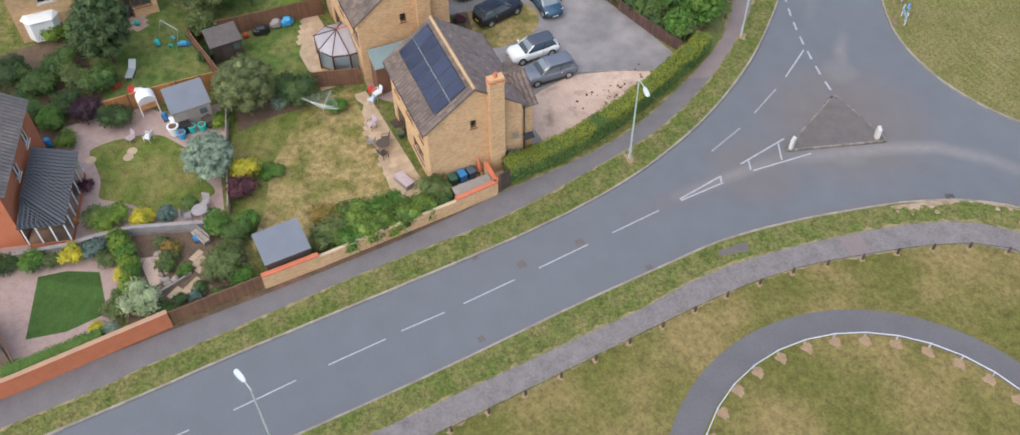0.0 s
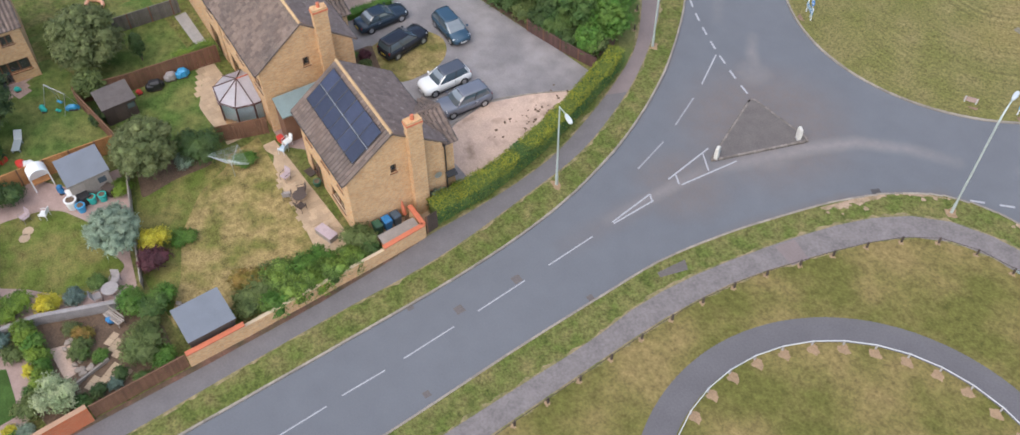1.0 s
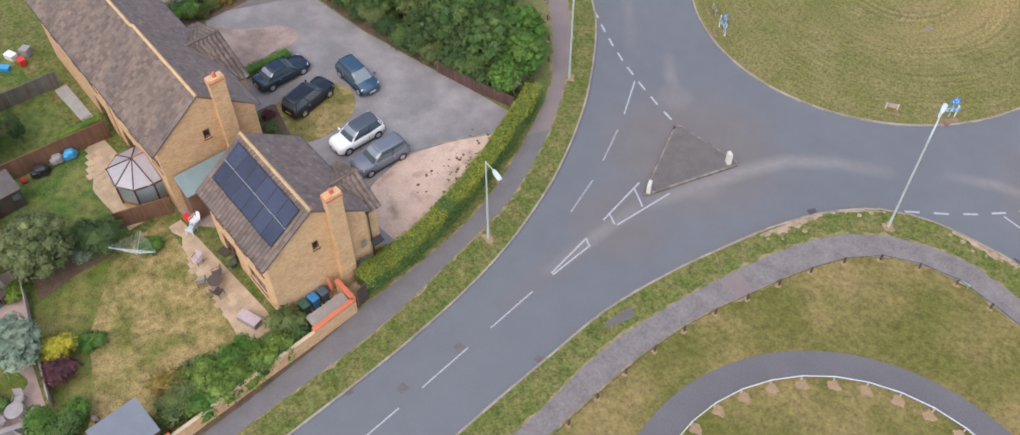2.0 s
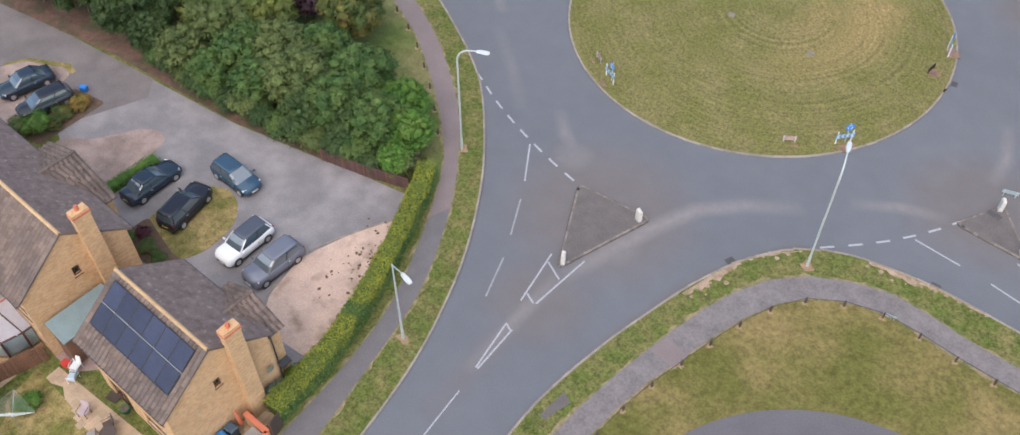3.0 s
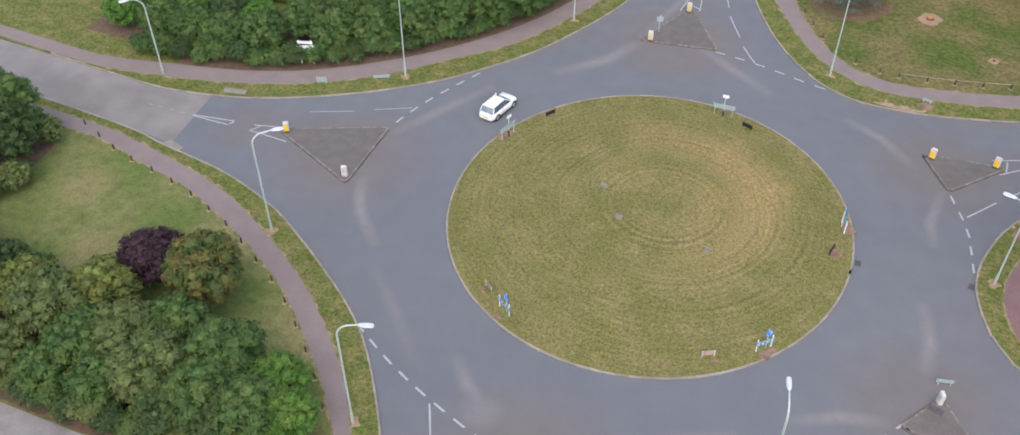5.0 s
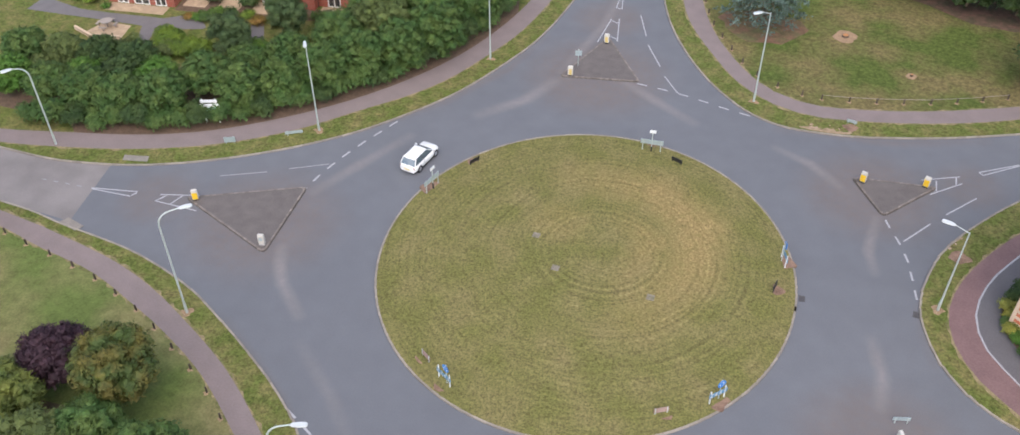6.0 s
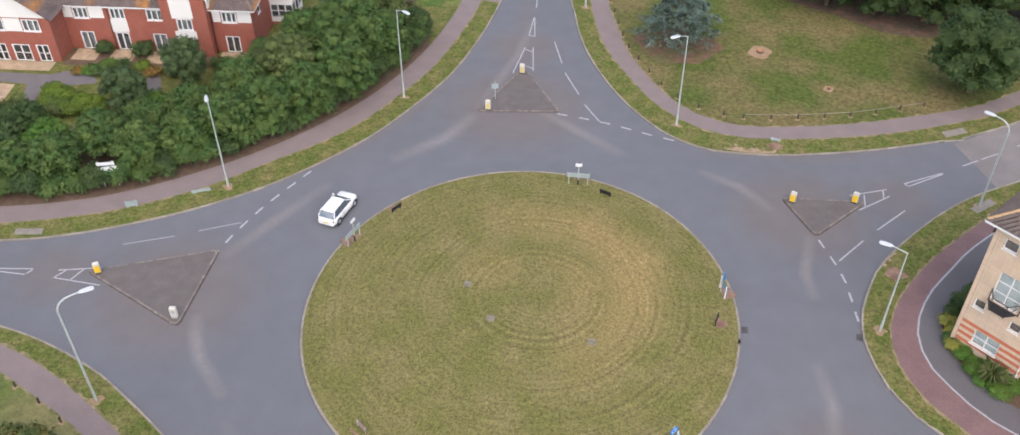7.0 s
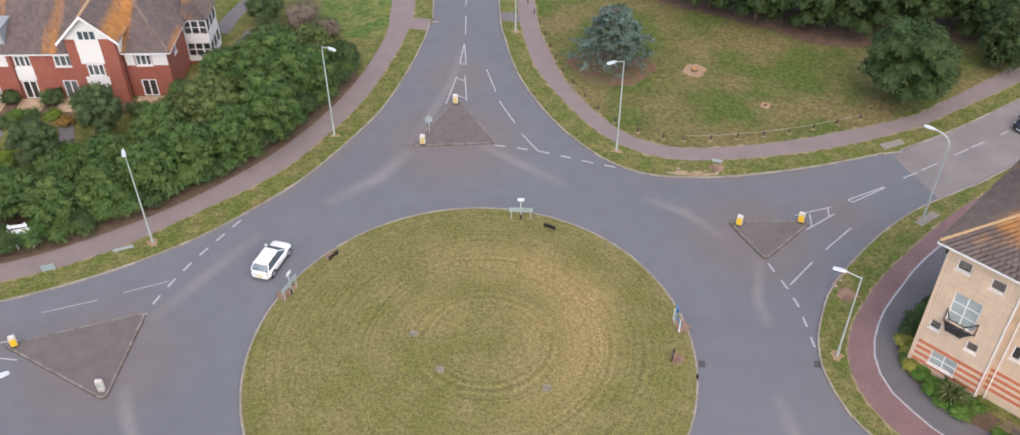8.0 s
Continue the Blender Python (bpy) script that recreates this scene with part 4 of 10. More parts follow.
def hedge(line, width, height, material, label, seed=0, size=0.12, density=60, name="hedge", sides=None):
    """A clipped hedge: a box-like body along a line, its sides and top covered in leaves, a little uneven."""
    rng = np.random.default_rng(seed)
    o = line[0]
    t = thing(name, o.x, o.y, TOP, label=label, category="hedge")
    pts = even(line, 0.25)
    n = int(len(pts) * 0.25 * (width + 2 * height) * density * 2)
    which = rng.integers(0, len(pts), n)
    base = np.array([(p.x - o.x, p.y - o.y) for p, a in pts])[which]
    ang = np.array([a for p, a in pts])[which]
    along = np.stack([np.cos(ang), np.sin(ang)], 1)
    side = np.stack([-np.sin(ang), np.cos(ang)], 1)
    pick = rng.random(n) * (width + 2 * height)
    bulge = np.array([0.93 + 0.14 * noise.noise(Vector((i * 0.17, seed, 0))) for i in range(len(pts))])[which]
    sx = np.where(pick < width, rng.uniform(-0.5, 0.5, n), np.where(pick < width + height, -0.5, 0.5)) * width * bulge
    z = np.where(pick < width, height * bulge, rng.uniform(0.05, 1.0, n) * height * bulge)
    nx, nz = np.where(pick < width, 0, np.sign(sx)), np.where(pick < width, 1.0, 0.15)
    pos = np.concatenate([base + along * rng.uniform(-0.15, 0.15, (n, 1)) + side * sx[:, None], z[:, None]], 1)
    pos += rng.normal(size=(n, 3)) * 0.05
    out = np.concatenate([side * nx[:, None], nz[:, None]], 1)
    bm = bmesh.new()
    rows = []
    for i, (p, a) in enumerate(pts):
        k = width * 0.5 * (0.93 + 0.14 * noise.noise(Vector((i * 0.17, seed, 0)))) * 0.96
        hh = height * (0.93 + 0.14 * noise.noise(Vector((i * 0.17, seed, 0)))) * 0.97
        s = Vector((-math.sin(a), math.cos(a), 0))
        c = Vector((p.x - o.x, p.y - o.y, 0))
        rows.append([c - s * k + Vector((0, 0, -0.1)), c - s * k + Vector((0, 0, hh - 0.15)), c - s * (k - 0.15) + Vector((0, 0, hh)), c + s * (k - 0.15) + Vector((0, 0, hh)), c + s * k + Vector((0, 0, hh - 0.15)), c + s * k + Vector((0, 0, -0.1))])
    loft(rows, bm)
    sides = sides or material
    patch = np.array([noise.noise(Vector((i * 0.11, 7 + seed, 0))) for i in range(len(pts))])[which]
    # where sides differs, the paler top is new growth plus top light painted in
    upper = (z > height * (0.76 - 0.5 * patch) * bulge) | (rng.random(n) < 0.12)
    leaf = leaf_cards("foliage", pos[~upper], out[~upper], size * 0.8, sides, t, rng)
    leaf_cards("fresh_growth", pos[upper], out[upper], size * 0.75, material, t, rng)
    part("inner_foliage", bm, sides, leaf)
    return t


# ---- street furniture ----
def street_lamp(x, y, h, heading, arm, curved, label):
    """A steel column with a wide base, a bent or angled arm and a flat lantern."""
    t = thing("street_lamp", x, y, TOP - 0.02, heading, label, "street lamp", "street lamps")
    part("base_door_section", tube([(0, 0, -0.1), (0, 0, 0.9), (0, 0, 1.25)], [0.105, 0.105, 0.075], 10), STEEL, t, smooth=False)
    if curved:
        pts = [(0, 0, 1.2), (0, 0, h - 1.0)] + [(1.0 * (1 - math.cos(a)), 0, h - 1.0 + 1.0 * math.sin(a)) for a in (0.3, 0.6, 0.9, 1.2, 1.45)] + [(arm - 0.45, 0, h + 0.08)]
        end = (arm - 0.45, 0, h + 0.08)
    else:
        pts, end = [(0, 0, 1.2), (0, 0, h)], (arm - 0.45, 0, h + 0.22)
    part("column", tube(pts, list(np.linspace(0.075, 0.045, len(pts))), 10), STEEL, t)
    if not curved:
        part("arm", tube([(0, 0, h - 0.05), end], [0.035, 0.03], 8), STEEL, t)
    ex, ez = end[0], end[2]
    w = 0.17
    lantern = loft([[(ex + dx, s * w * k, ez + zz) for s, zz in ((-1, -0.05), (-0.75, 0.08 * k), (0.75, 0.08 * k), (1, -0.05), (0.6, -0.11 * k), (-0.6, -0.11 * k))]
                    for dx, k in ((-0.05, 0.35), (0.08, 0.75), (0.45, 1.0), (0.78, 0.9), (0.88, 0.55))])
    head = part("lantern", lantern, LAMP_GREY, t, "pale grey lantern head")
    part("lens", box(ex + 0.15, ex + 0.75, -0.11, 0.11, ez - 0.135, ez - 0.10), GLASS, head)
    return t


GREEN_LAMP = "tall galvanised steel street lamp with a pale lantern on the verge"
for x, y, h, heading, arm, curved in ((-3.2, -43.45, 7.6, -15, 1.5, False), (14.9, -22.9, 9.6, 105, 1.8, True), (-10.65, -28.0, 9.6, 20, 1.9, True), (-26.3, -15.0, 9.6, 40, 2.0, True),
                                      (26.0, 2.9, 7.7, 165, 1.5, False), (-27.55, 8.5, 9.4, -60, 1.0, False), (-16.85, 24.95, 9.4, -30, 1.3, False), (9.3, 25.8, 9.4, 215, 1.3, False), (35.1, 19.4, 8.4, 150, 1.8, True),
                                      (-49.0, -0.9, 8.2, 232, 1.6, True), (-2.5, 46.4, 9.4, 180, 1.3, False), (7.75, -73.9, 8.0, 195, 0.95, False)):
    street_lamp(x, y, h, heading, arm, curved, GREEN_LAMP)
    setting("bare_patch", slab([(x + 0.55 * math.cos(a) * (0.8 + 0.3 * math.sin(3 * a + x)), y + 0.5 * math.sin(a) * (0.8 + 0.3 * math.cos(2 * a + y))) for a in (k * 0.42 for k in range(15))], TOP - 0.02, TOP + 0.006), BARE, "bare orange earth round the foot of a post", "ground")


YELLOW = paint("bollard_yellow", (0.80, 0.50, 0.03), 0.45)
YELLOW_FADED = paint("bollard_yellow_faded", (0.62, 0.47, 0.16), 0.5)
WHITE_SHELL = mat("bollard_white", (0.560, 0.535, 0.480), 0.55, vary=0.2, scale=4.0, fine=20.0, bump=0.0)
BLUE_SIGN = paint("sign_blue", (0.02, 0.20, 0.58), 0.4)
SIGN_WHITE = paint("sign_white", (0.72, 0.74, 0.75), 0.4)
SIGN_PALE_BLUE = paint("sign_pale_blue", (0.13, 0.30, 0.46), 0.4)
SIGN_TEAL = paint("sign_green", (0.30, 0.48, 0.47), 0.45)
SIGN_BACK = mat("sign_back", (0.42, 0.50, 0.52), 0.5, metal=0.4, vary=0.1, bump=0.0)


def bollard(x, y, heading, yellow, label):
    """A traffic-island bollard: a tapered shell on a plinth, with a round sign panel."""
    t = thing("traffic_bollard", x, y, 0.115, heading, label, "bollard", "island bollards")
    part("plinth", box(-0.17, 0.17, -0.23, 0.23, -0.03, 0.10, bevel=0.02), CONCRETE if yellow is False else BLACK, t)
    ring = lambda w, d, z: [(a * d, b * w, z) for a, b in ((-1, -0.88), (-0.8, -1), (0.8, -1), (1, -0.88), (1, 0.88), (0.8, 1), (-0.8, 1), (-1, 0.88))]
    part("shell", loft([ring(0.24, 0.14, 0.10), ring(0.25, 0.15, 0.35), ring(0.25, 0.14, 0.92), ring(0.23, 0.12, 1.02), ring(0.16, 0.07, 1.07)]), WHITE_SHELL, t)
    m = pose(0.158, 0, 0.62, 0, 90, 0)
    disc = bmesh.new()
    bmesh.ops.create_cone(disc, cap_ends=True, segments=20, radius1=0.16, radius2=0.16, depth=0.015, matrix=m)
    part("sign_disc", disc, SIGN_BACK if yellow is False else YELLOW if yellow else YELLOW_FADED, t, "scuffed pale face" if yellow is False else "yellow retroreflective face")
    if yellow is None:
        part("yellow_panel", box(0.13, 0.166, -0.14, 0.14, 0.14, 0.6), YELLOW_FADED, t, "faded yellow panel")
    if yellow:
        part("yellow_panel", box(-0.166, -0.13, -0.22, 0.22, 0.14, 0.78), YELLOW, t, "yellow retroreflective back panel")
        part("yellow_panel", box(0.13, 0.166, -0.22, 0.22, 0.14, 0.78), YELLOW, t, "yellow retroreflective panel")
    return t


for x, y, a, yel in ((-32.8, -3.6, 300, True), (-24.75, -6.7, 280, False), (-8.4, 24.6, 275, None), (-6.55, 31.6, 275, None), (19.8, 16.6, 250, True), (24.9, 17.6, 250, True), (23.68, -10.25, 205, False), (26.2, -13.3, 25, False), (3.65, -26.2, 60, False), (1.55, -32.45, 25, False)):
    bollard(x, y, a, yel, "white plastic traffic bollard with yellow panels on the traffic island" if yel is not False else "dirty white plastic traffic bollard on the traffic island")


def island_z(x, y):
    return TOP + 0.5 * (1 - ((Vector((x, y)) - ISLAND).length / R_ISLAND) ** 2)


def earth_patch(x, y, r, z):
    setting("bare_patch", slab([(x + r * math.cos(a) * (0.85 + 0.2 * math.sin(3 * a + x)), y + r * 0.85 * math.sin(a) * (0.85 + 0.2 * math.cos(2 * a + y))) for a in (k * 0.42 for k in range(15))], z - 0.12, z + 0.035), EARTH_RED, "bare reddish earth patch round a sign", "ground")


def chevron_sign(x, y, heading):
    """A blue-and-white chevron board on two posts with a blue round arrow above."""
    z = island_z(x, y) - 0.03
    earth_patch(x, y, 1.05, z)
    t = thing("chevron_sign", x, y, z, heading, "blue and white chevron board below a blue arrow disc", "road sign", "chevron signs")
    for s in (-0.6, 0.6):
        part("post", tube([(0, s, -0.15), (0, s, 1.25)], [0.045, 0.045], 8), SIGN_WHITE, t)
    part("post", tube([(-0.06, 0.2, -0.15), (-0.06, 0.2, 1.95)], [0.038, 0.038], 8), STEEL, t)
    board = part("board", box(0.03, 0.05, -0.75, 0.75, 0.62, 1.02), SIGN_PALE_BLUE, t)
    for k in range(4):
        bm = bmesh.new()
        y0 = -0.70 + 0.37 * k
        for sgn in (-1, 1):
            vs = [bm.verts.new((0.056, y0 + a, 0.82 + sgn * b)) for a, b in ((0, 0), (0.15, 0), (0.29, 0.18), (0.14, 0.18))]
            bm.faces.new(vs)
        bmesh.ops.solidify(bm, geom=bm.faces[:], thickness=0.004)
        part("chevron", bm, SIGN_WHITE, board)
    disc = bmesh.new()
    bmesh.ops.create_cone(disc, cap_ends=True, segments=24, radius1=0.33, radius2=0.33, depth=0.02, matrix=pose(0.0, 0.2, 1.62, 0, 90, 0))
    d = part("blue_disc", disc, BLUE_SIGN, t, "blue round sign with white arrows")
    for k in range(3):
        a = 120 * k
        part("arrow", box(0.012, 0.016, -0.13, 0.13, 0.13, 0.19, None, pose(0, 0.2, 1.62, a, 0, 0)), SIGN_WHITE, d)
    return t


chevron_sign(-5.9, -15.0, 240)
chevron_sign(12.0, -10.6, 317)
chevron_sign(14.6, 4.35, 20)


def direction_sign(x, y, heading):
    """A grey-backed direction board on posts, with a smaller plate on a stalk above."""
    z = island_z(x, y) - 0.03
    earth_patch(x, y, 1.1, z)
    t = thing("direction_sign", x, y, z, heading, "grey-backed sign board on posts with a small plate above", "road sign", "direction signs")
    for s in (-0.8, 0.8):
        part("post", tube([(0, s, -0.15), (0, s, 1.2)], [0.04, 0.04], 8), STEEL, t)
    part("post", tube([(-0.08, 0, -0.15), (-0.08, 0, 2.3)], [0.045, 0.045], 8), STEEL, t)
    part("base_sleeve", tube([(-0.08, 0, 0), (-0.08, 0, 0.6)], [0.07, 0.07], 8), BLACK, t, "black plastic sleeve")
    part("board", box(0.03, 0.06, -1.0, 1.0, 0.75, 1.2), SIGN_BACK, t)
    part("top_plate", box(-0.14, -0.1, -0.28, 0.28, 2.05, 2.35), SIGN_WHITE, t)
    return t


direction_sign(-14.6, 4.1, 165)
direction_sign(1.8, 15.1, 95)


def low_board(x, y, heading, dark):
    z = island_z(x, y) - 0.03 if (Vector((x, y)) - ISLAND).length < 17 else TOP
    earth_patch(x, y, 0.8, z)
    t = thing("low_sign_board", x, y, z, heading, "low dark sign board on two short legs" if dark else "low faded pinkish sign board on short legs", "sign", "low boards")
    for s in (-0.42, 0.42):
        part("leg", box(-0.03, 0.03, s - 0.03, s + 0.03, -0.1, 0.62), STEEL if not dark else BLACK, t)
    part("board", box(0.03, 0.06, -0.52, 0.52, 0.2, 0.6, None, pose(0, 0, 0, 0, -8, 0)), BLACK if dark else PAVING_PINK, t)
    return t


low_board(4.3, 14.0, 70, True)
low_board(14.35, 1.15, 350, True)
low_board(-7.9, -13.5, 235, False)
low_board(8.7, -12.9, 300, False)
low_board(-12.4, 8.4, 150, True)


def stump_mark(x, y, r):
    z = island_z(x, y)
    setting("manhole_slab", slab([(x - r, y - r), (x + r, y - r), (x + r, y + r), (x - r, y + r)], z - 0.1, z + 0.012), COVER_MOSSY, "worn mossy inspection cover in the grass", "cover")


for x, y in ((-4.35, 0.8), (-1.83, -2.3), (5.75, -3.0)):
    stump_mark(x, y, 0.3)

# sign boards seen edge-on and from behind beside the footways
for x, y, w, h, a, z in ((-34.2, 4.2, 1.0, 0.55, 295, 0.15), (-29.4, 7.2, 1.6, 0.3, 300, 0.15), (23.8, -8.5, 1.15, 0.32, 105, 0.15), (21.0, -23.75, 0.9, 0.25, 100, 0.1), (18.3, 25.0, 0.9, 0.3, 80, 0.1)):
    t = thing("name_plate_sign", x, y, TOP, a, "low pale blue-grey street sign on two posts", "sign", "street signs")
    for s in (-w * 0.35, w * 0.35):
        part("leg", box(-0.03, 0.03, s - 0.03, s + 0.03, -0.1, z + h), STEEL, t)
    part("plate", box(0.03, 0.055, -w / 2, w / 2, z, z + h), SIGN_BACK, t)
t = thing("give_way_sign", -8.15, 26.5, 0.115, 290, "pale grey direction board on one post on the traffic island", "road sign")
part("post", tube([(0, 0, -0.05), (0, 0, 1.9)], [0.04, 0.04], 8), STEEL, t)
part("board", box(0.045, 0.07, -0.32, 0.32, 1.2, 1.75), SIGN_BACK, t)
t = thing("wall_board_sign", -37.35, 6.5, TOP, 290, "white and pale green double sign board on two posts", "sign")
for s in (-0.6, 0.6):
    part("post", box(-0.04, 0.04, s - 0.04, s + 0.04, -0.1, 2.6), WHITE, t)
part("board", box(0.05, 0.09, -0.85, 0.85, 0.9, 1.75), SIGN_TEAL, t)
part("board", box(0.05, 0.09, -0.9, 0.9, 1.75, 2.1), SIGN_WHITE, t)
part("board", box(0.05, 0.09, -0.75, 0.75, 2.25, 2.55), SIGN_WHITE, t)

# ---- knee-rail posts and rails ----


def knee_fence(line, gap, label, rail):
    """Short square timber posts, with a rail between them where there is one."""
    t = thing("knee_rail_fence", line[0].x, line[0].y, TOP, 0, label, "fence")
    base = line[0]
    post = box(-0.06, 0.06, -0.06, 0.06, -0.1, 0.55, bevel=0.012)
    first = part("post", post, WOOD_DARK, t)
    pts = even(line, gap)
    first.matrix_basis = pose(0, 0, 0)
    for k, (p, a) in enumerate(pts):
        ob = first if k == 0 else new("post", first.data)
        ob.parent = t
        ob.matrix_basis = pose(p.x - base.x, p.y - base.y, 0, 0, 0, math.degrees(a))
        setting("bare_patch", slab([(p.x + (0.2 + 0.08 * math.sin(5 * b + p.x)) * math.cos(b), p.y - 0.08 + (0.17 + 0.06 * math.cos(3 * b + p.y)) * math.sin(b)) for b in (j * 0.45 for j in range(14))], TOP - 0.02, TOP + 0.008), BARE, "worn earth at the foot of a fence post", "ground")
    if rail:
        for (p, a), (q, b) in zip(pts, pts[1:]):
            part("rail", tube([(p.x - base.x, p.y - base.y, 0.5), (q.x - base.x, q.y - base.y, 0.5)], [0.022, 0.022], 6), rail, t)
    return t


knee_fence([p for p in offset_line(fse_in, 0.35) if p.x < 34 and -96 < p.y], 2.49, "dark timber knee-rail fence beside a block-paved path", WOOD_DARK)
knee_fence(curve([(-1.9, 52.9), (0.2, 47.7), (2.75, 39.8), (4.05, 37.3), (5.35, 35.1), (6.8, 32.85), (8.5, 30.75), (10.5, 29.3), (12.84, 28.34), (15.35, 28.17)]), 2.53, "dark timber posts along a curving footway", None)
knee_fence(curve([(15.35, 28.17), (17.87, 28.55), (20.33, 29.15), (25.2, 30.63), (29.9, 32.7), (32.1, 33.8)]), 2.53, "dark timber knee-rail fence with one pale rail", WOOD_GREY)
knee_fence(curve([(-49.94, -10.38), (-47.39, -11.3), (-44.81, -12.2), (-42.21, -12.76), (-39.48, -13.17), (-36.86, -13.75), (-34.3, -14.4), (-31.81, -15.32), (-29.4, -16.25), (-25.08, -18.5), (-21.7, -20.4), (-17.6, -23.6), (-14.4, -26.5), (-12.0, -29.0)]), 2.6, "dark timber posts along a footway by the grass", None)
# white rail of the ring path
t = thing("ring_rail", RING.x, RING.y, TOP, 0, "low pale grey curved rail on short posts by the ring path", "rail")
pts = [Vector((11.2 * math.cos(radians(a)), 11.2 * math.sin(radians(a)))) for a in range(60, 262, 10)]
RAIL_PALE = mat("pale_rail", (0.520, 0.525, 0.530), 0.6, vary=0.15, scale=3.0, fine=20.0, bump=0.0)
for p, q in zip(pts, pts[1:]):
    part("rail", tube([(p.x, p.y, 0.42), (q.x, q.y, 0.42)], [0.035, 0.035], 6), RAIL_PALE, t)
for p in pts:
    part("post", box(p.x - 0.05, p.x + 0.05, p.y - 0.05, p.y + 0.05, -0.1, 0.42), CONCRETE, t)
    c = RING + p * 0.965
    setting("bare_patch", slab([(c.x + (0.42 + 0.1 * math.sin(4 * b + c.x)) * math.cos(b), c.y + (0.34 + 0.1 * math.cos(3 * b)) * math.sin(b)) for b in (j * 0.45 for j in range(14))], TOP - 0.02, TOP + 0.005), BARE, "worn earth behind the ring rail", "ground")
t = thing("park_bench", 24.6, -53.9, TOP, 20, "pale metal park bench on the green inside the ring path", "bench")
for s in (-0.8, 0.8):
    part("leg", box(s - 0.04, s + 0.04, -0.25, 0.25, -0.05, 0.42), STEEL, t)
for k in range(4):
    part("slat", box(-1.0, 1.0, -0.25 + 0.13 * k, -0.15 + 0.13 * k, 0.42, 0.46), ALU, t)
for k in range(2):
    part("slat", box(-1.0, 1.0, 0.27, 0.31, 0.6 + 0.16 * k, 0.72 + 0.16 * k), ALU, t)

setting("crossing_apron", slab([(-14.6, 45.6), (-11.9, 45.4), (-12.1, 47.9), (-14.8, 48.1)], TOP - 0.03, TOP + 0.01), FOOT_PINK, "dropped tarmac crossing through the verge", "footpath")
setting("crossing_apron", slab([(-4.55, 48.6), (-1.9, 48.3), (-2.4, 50.4), (-5.0, 50.6)], TOP - 0.03, TOP + 0.01), FOOT_GREY, "dropped tarmac crossing through the verge", "footpath")
# covers, patches and scars in verges
for pts, m, lab, cat in (([(7.35, -42.9), (7.95, -41), (7.2, -40.6), (6.95, -42.8)], SPLITTER, "worn concrete slab in the grass verge", "cover"), ([(-41.8, -9.65), (-39.94, -10.1), (-39.65, -9.4), (-41.5, -8.9)], COVER, "concrete slab in the grass verge", "cover"),
                         ([(-41.9, -1.0), (-39.7, -0.5), (-40, 0.2), (-42.2, -0.3)], COVER, "concrete slab in the grass verge", "cover"), ([(33.6, 29.0), (35.6, 30.2), (35.2, 30.9), (33.2, 29.8)], COVER, "concrete slab in the grass verge", "cover"),
                         ([(34.8, 18.3), (36.6, 20.0), (36, 20.5), (34.3, 18.8)], COVER, "concrete slab in the grass verge", "cover")):
    setting("verge_scar", slab(pts, TOP - 0.03, TOP + 0.012 if cat == "cover" else TOP + 0.006), m, lab, cat)
def worn_edge(pts, reach, seed):
    """Crumbled bare earth in ragged patches along a kerb: its road side follows pts, its grass side is uneven."""
    rng = random.Random(seed)
    line = [p for p, a in even(curve(pts, 0.3), 0.3)]
    n = len(line)
    inner = []
    for i, p in enumerate(line):
        d = (line[min(i + 1, n - 1)] - line[max(i - 1, 0)]).normalized()
        inner.append(p + Vector((-d.y, d.x)) * reach * math.sin(math.pi * (i + 0.15) / n) ** 0.5 * (0.35 + 0.75 * rng.random()))
    setting("worn_verge", slab([*line, *reversed(inner)], TOP - 0.03, TOP + 0.011), BARE_PALE, "crumbled bare earth along a kerb", "ground")
    for k in range(0, n, 3):
        p, q = line[k], inner[k]
        c = q + (q - p) * (0.25 + 0.9 * rng.random())
        r = 0.07 + 0.13 * rng.random()
        setting("bare_patch", slab([(c.x + r * math.cos(b) * (1 + 0.3 * math.sin(3 * b + k)), c.y + r * math.sin(b)) for b in (j * 0.7 for j in range(9))], TOP - 0.02, TOP + 0.010), BARE_PALE, "small bare spot in the grass verge", "ground")


worn_edge([(9.2, -30.1), (9.75, -28.5), (10.3, -26.9), (11.0, -25.4)][::-1], 0.75, 1)
worn_edge([(18.0, -20.0), (19.8, -19.74), (21.6, -19.68), (22.6, -19.55)][::-1], 0.7, 2)
worn_edge([(22.7, -19.55), (24.2, -19.55), (26.0, -19.75)][::-1], 0.28, 3)
worn_edge([(11.4, -24.7), (12.6, -23.2), (14.0, -22.0)][::-1], 0.25, 4)
worn_edge([(13.9, 22.95), (15.4, 22.85), (17.2, 23.0), (18.4, 23.3)], 0.75, 5)
worn_edge([(26.6, 10.3), (26.9, 10.9), (27.6, 11.8)][::-1], 0.3, 6)
for x, y, r in ((18.3, 24.35, 0.7), (27.55, 9.35, 0.85)):
    setting("bare_patch", slab([(x + r * math.cos(b) * (1 + 0.2 * math.sin(3 * b + x)), y + 0.8 * r * math.sin(b) * (1 + 0.2 * math.cos(4 * b))) for b in (j * 0.35 for j in range(18))], TOP - 0.02, TOP + 0.009), EARTH_RED, "bare reddish earth in the verge", "ground")
GRATE = mat("iron_grate", (0.075, 0.070, 0.070), 0.7, vary=0.3, scale=4.0, fine=20.0)
